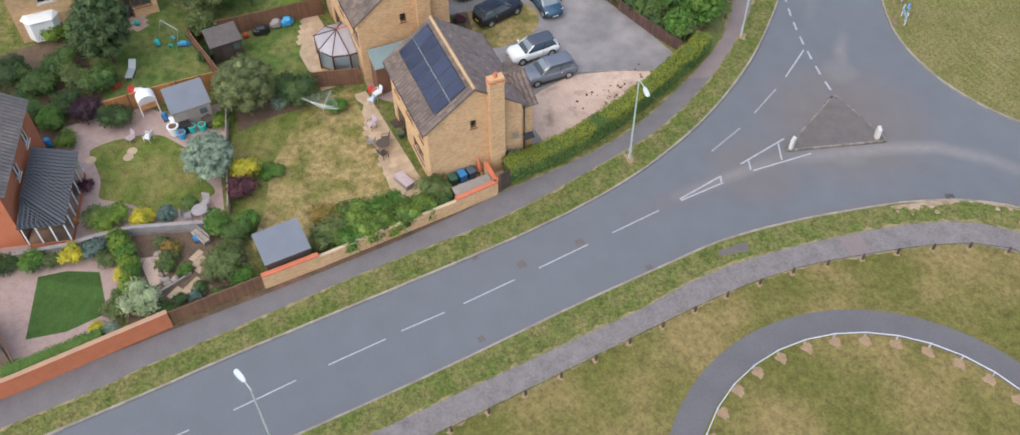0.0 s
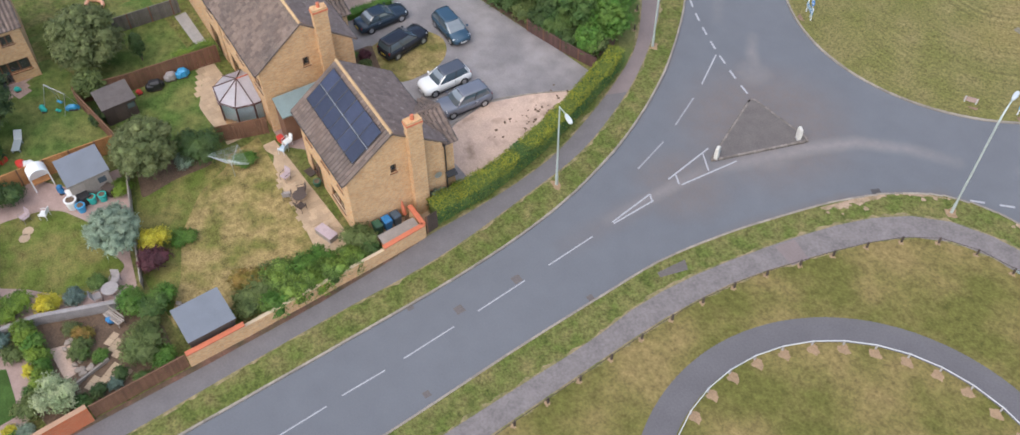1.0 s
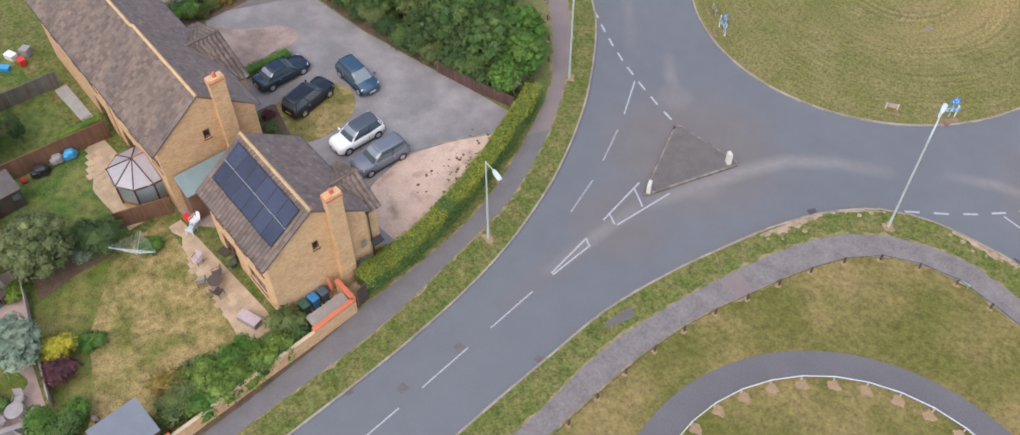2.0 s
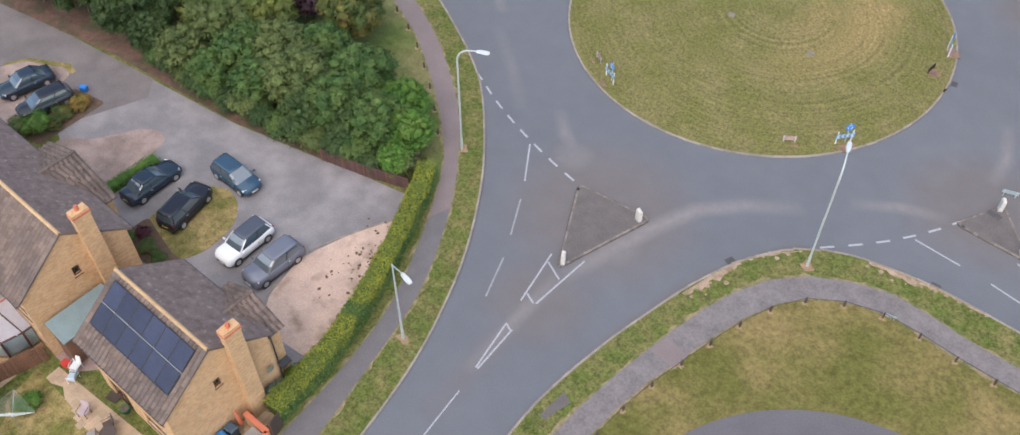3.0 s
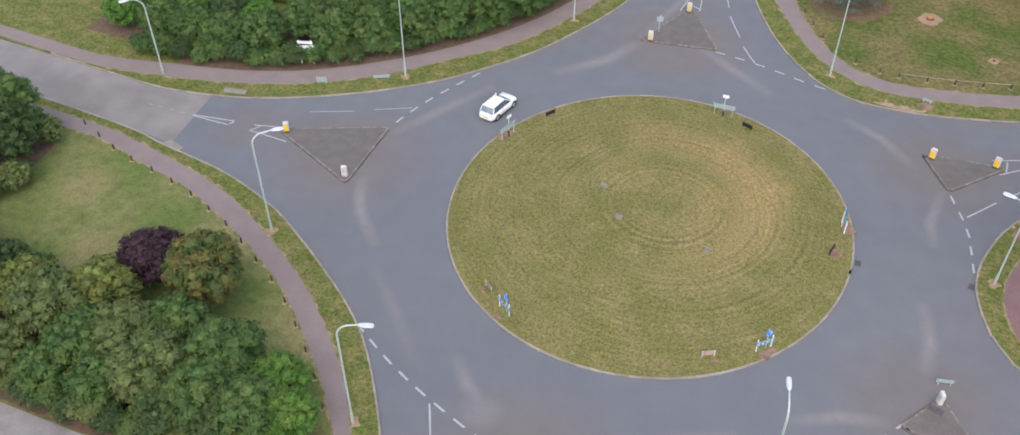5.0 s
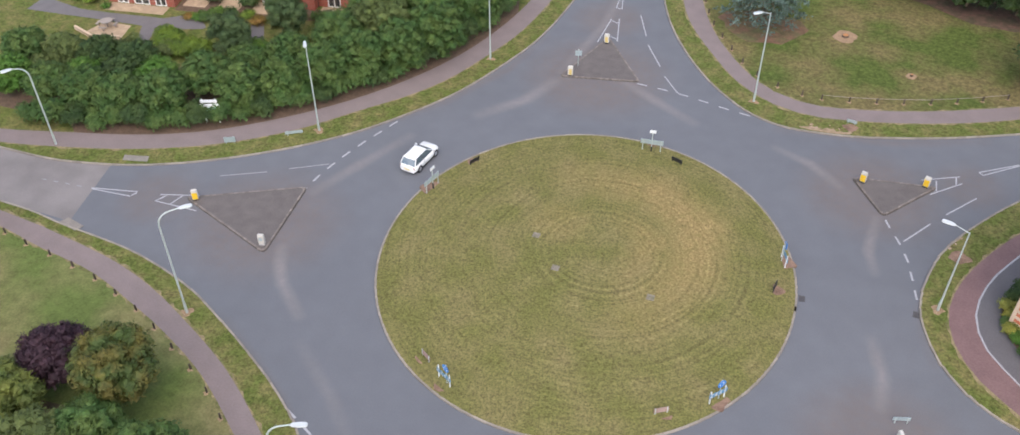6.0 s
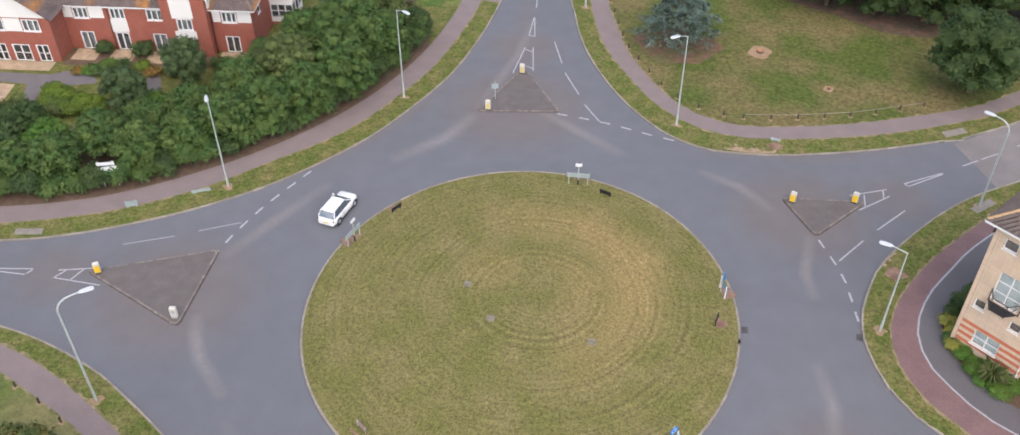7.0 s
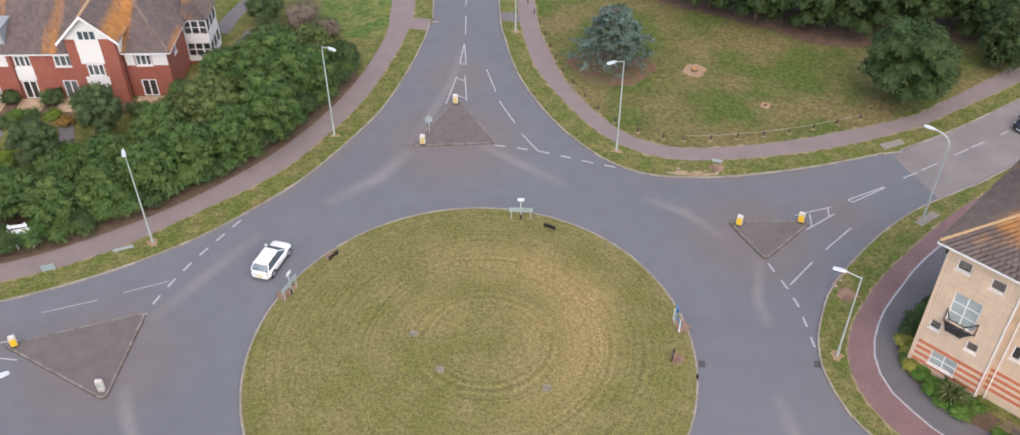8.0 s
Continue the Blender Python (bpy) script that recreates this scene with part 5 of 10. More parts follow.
for x, y, a in ((10.5, -25.5, 62), (22.5, -19.33, 2), (24.55, 2.0, 85), (16.42, 1.0, 95)):
    bm = bmesh.new()
    for k in range(6):
        box(-0.3, 0.3, -0.22 + 0.075 * k, -0.18 + 0.075 * k, -0.03, 0.012, bm, pose(x, y, 0, 0, 0, a))
    box(-0.32, 0.32, -0.24, 0.24, -0.06, 0.003, bm, pose(x, y, 0, 0, 0, a))
    setting("gully_grate", bm, GRATE, "dark iron gully grate beside a kerb", "drain")
setting("cover_plate", slab([(23.0, -11.05), (23.15, -10.6), (24.1, -10.8), (23.95, -11.3)], 0.1, 0.122), GRATE, "dark iron cover on a traffic island", "cover")
for x, y, r in ((1.9, -50.6, 0.3), (1.7, -55.0, 0.3), (5.9, -47.6, 0.22), (5.7, -60, 0.22), (-0.3, -57.5, 0.22)):
    setting("gully_cover", slab([(x - r, y - r), (x + r, y - r), (x + r, y + r), (x - r, y + r)], -0.05, 0.008), SPLITTER, "square iron cover set in the road", "cover")
FRINGE = mat("dry_fringe", (0.255, 0.200, 0.105), 0.95, vary=0.45, scale=3.0, fine=9.0, bump=0.5, second=(0.125, 0.125, 0.040), mix_scale=0.9, sharp=(0.42, 0.60))


def dry_fringe(line, seed):
    """Dry, uneven grass along the edge of a footway."""
    rng = random.Random(seed)
    pts = [p for p, h in even([p for p in line if abs(p.x) < 62 and -96 < p.y < 62], 0.45)]
    out, back = [], []
    for i, p in enumerate(pts):
        d = (pts[min(i + 1, len(pts) - 1)] - pts[max(i - 1, 0)]).normalized()
        nrm = Vector((-d.y, d.x))
        out.append(p + nrm * (0.07 + 0.26 * rng.random() ** 2))
        back.append(p - nrm * (0.07 + 0.26 * rng.random() ** 2))
    setting("dry_fringe", slab([*out, *reversed(back)], TOP - 0.02, TOP + 0.0065), FRINGE, "dry straw-coloured grass fringe along a footway", "grass")


for k, line in enumerate((fw_out, fw_in, fnw_out, fne_out, fne_in, fse_out, fse_in, fe_out)):
    dry_fringe(line, 30 + k)
setting("wall_foot", strip([Vector(p) for p in ((-4.02, -90), (-4.0, -76.9), (-3.88, -70), (-3.93, -62), (-4.2, -57), (-4.45, -54.2))], [Vector(p) for p in ((-4.3, -90), (-4.3, -76.9), (-4.3, -70), (-4.36, -62), (-4.42, -57), (-4.55, -54.2))], TOP - 0.02, TOP + 0.02), LITTER, "reddish dirt and litter along the foot of a wall", "ground")
setting("footway_red_patch", slab([(9.93, -34.95), (10.25, -33.45), (12.0, -33.9), (11.72, -35.2)], TOP, FOOT + 0.006), FOOT_PINK, "pinkish paved panel in the footway", "footpath")


# ---- houses ----
def wall_panel(bm, p0, p1, z0, z1, openings=(), thick=0.28, start=None):
    """An upright wall from p0 to p1 (the room lies to its left), with openings (u0, u1, v0, v1) right through it.
    It begins where the wall before it ends at the corner, or at start."""
    p0, p1 = Vector(p0), Vector(p1)
    d = p1 - p0
    m = pose(p0.x, p0.y, 0, 0, 0, math.degrees(math.atan2(d.y, d.x)))
    us = sorted({thick if start is None else start, d.length, *(u for o in openings for u in o[:2])})
    for a, b in zip(us, us[1:]):
        cuts = sorted((o[2], o[3]) for o in openings if o[0] <= a + 1e-6 and o[1] >= b - 1e-6)
        z = z0
        for v0, v1 in cuts:
            if v0 > z:
                box(a, b, 0, thick, z, v0, bm, m)
            z = v1
        if z1 > z:
            box(a, b, 0, thick, z, z1, bm, m)
    return bm


def window(house, p0, p1, u0, u1, v0, v1, lights=2, material=None, bars=0, sill=True, name="window", depth=0.07, room=None, frame_w=0.07):
    """A framed window in an opening of the wall p0 to p1: frame, mullions, panes and sill."""
    p0, p1 = Vector(p0), Vector(p1)
    d = p1 - p0
    material = material or WHITE
    m = pose(p0.x, p0.y, 0, 0, 0, math.degrees(math.atan2(d.y, d.x)))
    f, half = frame_w, max(0.045, frame_w / 2)
    bm = box(u0, u1, depth, depth + 0.07, v0, v0 + f, None, m)
    box(u0, u1, depth, depth + 0.07, v1 - f, v1, bm, m)
    box(u0, u0 + f, depth, depth + 0.07, v0 + f, v1 - f, bm, m)
    box(u1 - f, u1, depth, depth + 0.07, v0 + f, v1 - f, bm, m)
    w = (u1 - u0) / lights
    win = part(name, bm, material, house)
    for k in range(1, lights):
        part("mullion", box(u0 + w * k - half, u0 + w * k + half, depth, depth + 0.07, v0 + f, v1 - f, None, m), material, win)
    for k in range(bars):
        z = v0 + (v1 - v0) * (k + 1) / (bars + 1)
        part("glazing_bar", box(u0 + f, u1 - f, depth - 0.003, depth + 0.06, z - 0.03, z + 0.03, None, m), material, win)
    for k in range(lights):
        part("pane", box(u0 + w * k + 0.03, u0 + w * (k + 1) - 0.03, depth + 0.03, depth + 0.042, v0 + 0.04, v1 - 0.04, None, m), GLASS, win).visible_shadow = False
        # without a room material the backing is dark, in place of an unlit room
        part("curtain", box(u0 + w * k + 0.03, u0 + w * (k + 1) - 0.03, 0.262, 0.30, v0 + 0.03, v1 - 0.03, None, m), room or ROOM_DARK, win)
    if sill:
        part("sill", box(u0 - 0.06, u1 + 0.06, -0.06, depth, v0 - 0.06, v0 - 0.004, None, m), material, win)
    return win


def tiles(a, b, c, d, material, parent, name="roof_slope", tile=0.33, course=0.33, thick=0.062, rib=1.0):
    """A roof slope from the eave a-b up to d-c, in overlapping tiles of their own."""
    a, b, c, d = map(Vector, (a, b, c, d))
    nrm = (b - a).cross(d - a).normalized()
    rows = max(2, round(((d - a).length + (c - b).length) / 2 / course))
    bm = bmesh.new()
    for r in range(rows):
        t0, t1 = r / rows, min(1.0, (r + 1.25) / rows)
        l0, r0, l1, r1 = a.lerp(d, t0), b.lerp(c, t0), a.lerp(d, t1), b.lerp(c, t1)
        n = max(1, round((r0 - l0).length / tile))
        for k in range(n):
            s0, s1 = k / n, (k + 0.97) / n
            q = [l0.lerp(r0, s0), l0.lerp(r0, s1), l1.lerp(r1, s1), l1.lerp(r1, s0)]
            low = [bm.verts.new(q[0] + nrm * thick * 0.2), bm.verts.new(q[1] + nrm * thick * 0.2)]
            vs = [bm.verts.new(q[0] + nrm * (thick * 1.2)), bm.verts.new(q[1] + nrm * (thick * 1.2)), bm.verts.new(q[2] + nrm * thick * 0.4), bm.verts.new(q[3] + nrm * thick * 0.4)]
            mid = [bm.verts.new((q[0] + q[1]) / 2 + nrm * (thick * (1.2 + 1.9 * rib))), bm.verts.new((q[2] + q[3]) / 2 + nrm * (thick * (0.4 + 1.9 * rib)))]
            bm.faces.new((vs[0], mid[0], mid[1], vs[3]))
            bm.faces.new((mid[0], vs[1], vs[2], mid[1]))
            bm.faces.new((low[0], low[1], vs[1], mid[0], vs[0]))
    deck = bmesh.new()
    top = [deck.verts.new(p) for p in (a, b, c, d)]
    if (c - d).length < 0.02:
        deck.free()
        deck = bmesh.new()
        top = [deck.verts.new(p) for p in (a, b, c)]
    deck.faces.new(top)
    bmesh.ops.solidify(deck, geom=deck.faces[:], thickness=0.1)
    slope = part(name, bm, material, parent)
    part("roof_deck", deck, material, slope)
    return slope


def ridge_caps(p, q, parent, material=None, step=0.42):
    """Half-round ridge tiles laid end to end."""
    p, q = Vector(p), Vector(q)
    n = max(1, round((q - p).length / step))
    d = (q - p) / n
    bm = bmesh.new()
    for k in range(n):
        tube([p + d * k, p + d * (k + 0.96)], [0.13, 0.12], 8, bm)
    return part("ridge_tiles", bm, material or RIDGE, parent, "orange lichen-covered ridge tiles")


def chimney(house, x, y, z0, z1, w=1.05, d=0.55):
    """A brick stack up the gable, with a corbelled head and two pots."""
    bm = box(x, x + d, y - w / 2, y + w / 2, z0, z1 - 0.5)
    box(x - 0.04, x + d + 0.04, y - w / 2 - 0.04, y + w / 2 + 0.04, z1 - 0.5, z1 - 0.3, bm)
    c = part("chimney", bm, BRICK_BUFF, house)
    part("chimney_band", box(x - 0.06, x + d + 0.06, y - w / 2 - 0.06, y + w / 2 + 0.06, z1 - 0.3, z1 - 0.18), COPING, c, "red brick band")
    part("chimney_head", box(x - 0.02, x + d + 0.02, y - w / 2 - 0.02, y + w / 2 + 0.02, z1 - 0.18, z1), BRICK_BUFF, c)
    part("chimney_pot", tube([(x + d / 2, y, z1), (x + d / 2, y, z1 + 0.35)], [0.14, 0.11], 10), COPING, c, "red clay pot")
    return c


def turned(pivot, turn):
    """A turn about an upright line through a plan point."""
    return Matrix.Translation((*pivot, 0)) @ pose(0, 0, 0, 0, 0, turn) @ Matrix.Translation((-pivot[0], -pivot[1], 0))


def gable_house(x0, x1, y0, y1, eave, ridge, label, windows_s=(), windows_e=(), material=None, tile=None, name="house", over=0.3, pivot=(0, 0), turn=0.0):
    """A brick house with its ridge along x: walls with real openings, tiled slopes, verges, gutters."""
    material, tile = material or BRICK_BUFF, tile or TILE_BROWN
    ym = (y0 + y1) / 2
    h = thing(name, 0, 0, 0, 0, label, "house", "houses")
    h.matrix_basis = turned(pivot, turn)
    bm = bmesh.new()
    wall_panel(bm, (x0, y0), (x1, y0), 0, eave, windows_s)
    wall_panel(bm, (x1, y0), (x1, y1), 0, eave, windows_e)
    wall_panel(bm, (x1, y1), (x0, y1), 0, eave)
    wall_panel(bm, (x0, y1), (x0, y0), 0, eave)
    for x, dx in ((x1, -0.28), (x0, 0.28)):
        loft([[(x, y0, eave), (x, y1, eave), (x, ym, ridge)], [(x + dx, y0, eave), (x + dx, y1, eave), (x + dx, ym, ridge)]], bm)
    part("wall", bm, material, h)
    part("room_floor", box(x0 + 0.3, x1 - 0.3, y0 + 0.3, y1 - 0.3, eave - 0.3, eave - 0.2), ROOM_DARK, h)
    for win in windows_s:
        window(h, (x0, y0), (x1, y0), *win, material=WOOD_BROWN if name == "house" else WHITE)
    for win in windows_e:
        window(h, (x1, y0), (x1, y1), *win, lights=1, material=WOOD_BROWN)
    k = (ridge - eave) / (ym - y0)
    ze = eave - over * k
    tiles((x0 - 0.12, y0 - over, ze), (x1 + 0.12, y0 - over, ze), (x1 + 0.12, ym, ridge), (x0 - 0.12, ym, ridge), tile, h)
    tiles((x1 + 0.12, y1 + over, ze), (x0 - 0.12, y1 + over, ze), (x0 - 0.12, ym, ridge), (x1 + 0.12, ym, ridge), TILE_MOSS, h, rib=0.1)
    ridge_caps((x0 - 0.12, ym, ridge + 0.05), (x1 + 0.12, ym, ridge + 0.05), h)
    for y, s in ((y0 - over, -1), (y1 + over, 1)):
        part("gutter", tube([(x0 - 0.1, y + s * 0.06, ze - 0.02), (x1 + 0.1, y + s * 0.06, ze - 0.02)], [0.06, 0.06], 6), BLACK, h)
    for xv in (x1 + 0.10, x0 - 0.16):
        for ya, za, yb, zb in ((y0 - over, ze, ym, ridge), (y1 + over, ze, ym, ridge)):
            part("verge", loft([[(x, y, z + dz) for x, dz in ((xv, -0.06), (xv + 0.06, -0.06), (xv + 0.06, 0.09), (xv, 0.09))] for y, z in ((ya, za), (yb, zb))]), TILE_BROWN, h)
    return h


PIVOT_A, PIVOT_B, TURN = (-7.0, -53.87), (-19.4, -53.77), -4.0
house_a = gable_house(-15.18, -7.12, -57.37, -50.37, 5.6, 8.15, "buff brick house with brown tiled roof and rows of solar panels",
                      [(0.8, 1.9, 3.4, 4.6), (3.4, 4.8, 3.4, 4.6), (6.0, 7.0, 3.4, 4.6), (0.8, 2.8, 0.1, 2.1), (4.4, 6.6, 0.9, 2.1)], [(3.1, 3.55, 4.6, 5.35)], pivot=PIVOT_A, turn=TURN)
chimney(house_a, -7.12, -52.44, 0.0, 8.9)
RAIL_GREY = mat("rail_grey", (0.250, 0.265, 0.305), 0.5, metal=0.3, vary=0.1, bump=0.0)
# solar array on the south slope: two rows of six panels with a rail between them
ym, k = -53.87, (8.15 - 5.6) / 3.5
for row, (ya, yb) in enumerate(((-54.32, -55.42), (-55.5, -56.6))):
    for col in range(6):
        xa = -14.75 + col * 1.2
        pts = [(x, y, 8.15 + (y - ym) * k + 0.27) for x, y in ((xa, yb), (xa + 1.17, yb), (xa + 1.17, ya), (xa, ya))]
        pan = bmesh.new()
        pan.faces.new([pan.verts.new(p) for p in pts])
        bmesh.ops.solidify(pan, geom=pan.faces[:], thickness=0.045)
        panel = part("solar_panel", pan, SOLAR, house_a, "dark blue photovoltaic panel")
        fr = bmesh.new()
        for p, q in zip(pts, pts[1:] + pts[:1]):
            tube([Vector(p) + Vector((0, 0, 0.004)), Vector(q) + Vector((0, 0, 0.004))], [0.028, 0.028], 4, fr)
        part("panel_frame", fr, BLACK, panel)
part("panel_rail", loft([[(x, y, 8.15 + (y - ym) * k + z) for y, z in ((-55.43, 0.2), (-55.49, 0.2), (-55.49, 0.28), (-55.43, 0.28))] for x in (-14.8, -7.5)]), RAIL_GREY, house_a)
# the small gabled bay over the front door
bm = wall_panel(bmesh.new(), (-7.5, -50.35), (-7.5, -49.4), 0, 4.75, start=0)
wall_panel(bm, (-7.5, -49.4), (-11.8, -49.4), 0, 4.75)
wall_panel(bm, (-11.8, -49.4), (-11.8, -50.35), 0, 4.75)
loft([[(-7.5, -49.4, 4.75), (-11.8, -49.4, 4.75), (-9.65, -49.4, 6.0)], [(-7.5, -49.65, 4.75), (-11.8, -49.65, 4.75), (-9.65, -49.65, 6.0)]], bm)
part("porch_wall", bm, BRICK_BUFF, house_a)
tiles((-7.2, -50.6, 4.9), (-7.2, -49.1, 4.9), (-9.65, -49.1, 6.2), (-9.65, -51.7, 6.2), TILE_BROWN, house_a, "porch_roof")
tiles((-12.1, -49.1, 4.9), (-12.1, -50.6, 4.9), (-9.65, -51.7, 6.2), (-9.65, -49.1, 6.2), TILE_BROWN, house_a, "porch_roof")
ridge_caps((-9.65, -51.7, 6.25), (-9.65, -49.1, 6.25), house_a, TILE_BROWN)
part("door_canopy", loft([[(-7.1, -50.35, 2.5), (-6.65, -50.35, 2.35), (-6.65, -50.35, 2.43), (-7.1, -50.35, 2.58)], [(-7.1, -49.6, 2.5), (-6.65, -49.6, 2.35), (-6.65, -49.6, 2.43), (-7.1, -49.6, 2.58)]]), BLACK, house_a)
part("satellite_dish", loft([[(-6.82, -51.0 + 0.28 * r * math.cos(a), 2.9 + 0.28 * r * math.sin(a)) if r == 1 else (-6.92, -51.0 + 0.28 * r * math.cos(a), 2.9 + 0.28 * r * math.sin(a)) for a in (j * 0.524 for j in range(12))] for r in (1, 0.3)]), ALU, house_a)
part("downpipe", tube([(-7.05, -50.25, 0.1), (-7.05, -50.25, 5.2)], [0.045, 0.045], 6), BLACK, house_a)

house_b = gable_house(-28.48, -19.52, -57.4, -50.14, 6.03, 8.8, "buff brick house with plain brown tiled roof and tall chimney",
                      [(0.8, 1.9, 3.6, 4.8), (3.4, 4.8, 3.6, 4.8), (7.0, 8.6, 3.6, 4.8), (1.0, 2.8, 0.1, 2.1)], [(3.3, 3.8, 5.0, 5.8)], pivot=PIVOT_B, turn=TURN)
chimney(house_b, -19.52, -52.3, 0.0, 9.8)
tiles((-22.8, -50.4, 5.3), (-22.8, -48.7, 5.3), (-26.6, -48.7, 6.9), (-26.6, -52.0, 6.9), TILE_BROWN, house_b, "porch_roof")
tiles((-30.4, -48.7, 5.3), (-30.4, -50.4, 5.3), (-26.6, -52.0, 6.9), (-26.6, -48.7, 6.9), TILE_BROWN, house_b, "porch_roof")
ridge_caps((-26.6, -52.0, 7.0), (-26.6, -48.7, 7.0), house_b, TILE_BROWN)
bm = wall_panel(bmesh.new(), (-23.1, -50.12), (-23.1, -49.0), 0, 5.3, start=0)
wall_panel(bm, (-23.1, -49.0), (-29.7, -49.0), 0, 5.3)
wall_panel(bm, (-29.7, -49.0), (-29.7, -50.12), 0, 5.3)
loft([[(-23.1, -49.0, 5.3), (-30.1, -49.0, 5.3), (-26.6, -49.0, 6.75)], [(-23.1, -49.25, 5.3), (-30.1, -49.25, 5.3), (-26.6, -49.25, 6.75)]], bm)
part("porch_wall", bm, BRICK_BUFF, house_b)
house_c = gable_house(-40.6, -28.75, -57.45, -50.2, 5.9, 8.6, "buff brick house with a large brown tiled roof", [(2, 3.2, 3.6, 4.8), (6, 7.4, 3.6, 4.8), (9, 10.4, 3.6, 4.8), (8.6, 10.6, 0.1, 2.1)], pivot=PIVOT_B, turn=TURN)
# far-left house and the flank behind the gardens
house_d = thing("house", -23.4, -81.2, 0, -19, "orange brick house with a plain grey-brown tiled roof", "house", "houses")
bm = wall_panel(bmesh.new(), (-0.6, -11), (8.4, -11), 0, 5.2)
wall_panel(bm, (8.4, -11), (8.4, 0), 0, 5.2)
wall_panel(bm, (8.4, 0), (-0.6, 0), 0, 5.2, [(3.2, 4.2, 3.0, 4.2), (6.4, 7.4, 3.0, 4.2)])
wall_panel(bm, (-0.6, 0), (-0.6, -11), 0, 5.2)
part("wall", bm, BRICK_ORANGE, house_d)
window(house_d, (8.4, 0), (-0.6, 0), 3.2, 4.2, 3.0, 4.2)
window(house_d, (8.4, 0), (-0.6, 0), 6.4, 7.4, 3.0, 4.2)
tiles((8.6, 0.4, 5.0), (-0.75, 0.4, 5.0), (-0.75, -5.5, 8.6), (8.6, -5.5, 8.6), TILE_GREY, house_d)
tiles((-0.75, -11.4, 5.0), (8.6, -11.4, 5.0), (8.6, -5.5, 8.6), (-0.75, -5.5, 8.6), TILE_GREY, house_d)
for x in (8.4, -0.3):
    part("gable", loft([[(x, 0, 5.2), (x, -11, 5.2), (x, -5.5, 8.5)], [(x - 0.3, 0, 5.2), (x - 0.3, -11, 5.2), (x - 0.3, -5.5, 8.5)]]), BRICK_ORANGE, house_d)
# slate-roofed garden room against it
garden_room = thing("garden_room", -21.2, -81.7, 0, -19, "glazed garden room with a dark slate hipped roof", "garden room")
bm = box(0.2, 6.6, 0.1, 2.9, 0, 0.6)
part("plinth", bm, BRICK_ORANGE, garden_room)
for k in range(7):
    part("glazing_bar", box(0.2 + k * 1.05, 0.28 + k * 1.05, 2.84, 2.92, 0.6, 2.4), WHITE, garden_room)
for k in range(4):
    part("glazing_bar", box(6.52, 6.6, 0.1 + k * 0.92, 0.18 + k * 0.92, 0.6, 2.4), WHITE, garden_room)
part("glazing", box(0.3, 6.54, 2.87, 2.885, 0.6, 2.4), GLASS, garden_room)
part("glazing", box(6.56, 6.575, 0.2, 2.85, 0.6, 2.4), GLASS, garden_room)
tiles((6.8, 3.1, 2.4), (0, 3.1, 2.4), (0.0, 0.2, 3.3), (4.6, 0.2, 3.3), SLATE, garden_room, course=0.28)
tiles((6.8, 0.0, 2.4), (6.8, 3.1, 2.4), (4.6, 0.2, 3.3), (4.6, 0.2, 3.3), SLATE, garden_room, course=0.28)
house_e = thing("house", -37.35, -78.2, 0, -5.7, "orange-buff brick house with a white bay window and patio doors", "house", "houses")
openings = [(0.9, 3.1, 0.5, 2.2), (2.2, 3.6, 3.4, 4.6), (5.0, 6.4, 3.3, 4.4), (7.9, 9.0, 0.1, 2.1), (9.0, 10.6, 1.0, 2.1), (9.3, 10.2, 3.6, 4.5)]
bm = wall_panel(bmesh.new(), (0, -2.2), (0, 8.8), 0, 5.2, openings)
wall_panel(bm, (0, 8.8), (-8, 8.8), 0, 5.2)
wall_panel(bm, (-8, 8.8), (-8, -2.2), 0, 5.2)
wall_panel(bm, (-8, -2.2), (0, -2.2), 0, 5.2)
for y in (8.8, -1.92):
    loft([[(0, y, 5.2), (-8, y, 5.2), (-4, y, 8.0)], [(0, y - 0.28, 5.2), (-8, y - 0.28, 5.2), (-4, y - 0.28, 8.0)]], bm)
part("wall", bm, BRICK_BUFF, house_e)
for w in openings:
    window(house_e, (0, -2.2), (0, 8.8), *w, lights=2 if w[0] > 1 else 3, material=WHITE if w[0] < 4 else WOOD_BROWN)
tiles((0.4, -2.5, 5.0), (0.4, 9.0, 5.0), (-4, 9.0, 8.1), (-4, -2.5, 8.1), TILE_BROWN, house_e)
tiles((-8.4, 9.0, 5.0), (-8.4, -2.5, 5.0), (-4, -2.5, 8.1), (-4, 9.0, 8.1), TILE_MOSS, house_e, rib=0.1)
ridge_caps((-4, -2.5, 8.15), (-4, 9.0, 8.15), house_e)
part("bay_window", loft([[(0.0, -1.6, z), (0.7, -1.1, z), (0.7, 0.6, z), (0.0, 1.1, z)] for z in (0.4, 2.3)]), WHITE, house_e)
part("bay_roof", loft([[(0.0, -1.8, 2.3), (0.85, -1.2, 2.3), (0.85, 0.7, 2.3), (0.0, 1.3, 2.3)], [(0.0, -1.4, 2.7), (0.2, -1.0, 2.7), (0.2, 0.5, 2.7), (0.0, 0.9, 2.7)]]), RENDER_WHITE, house_e)

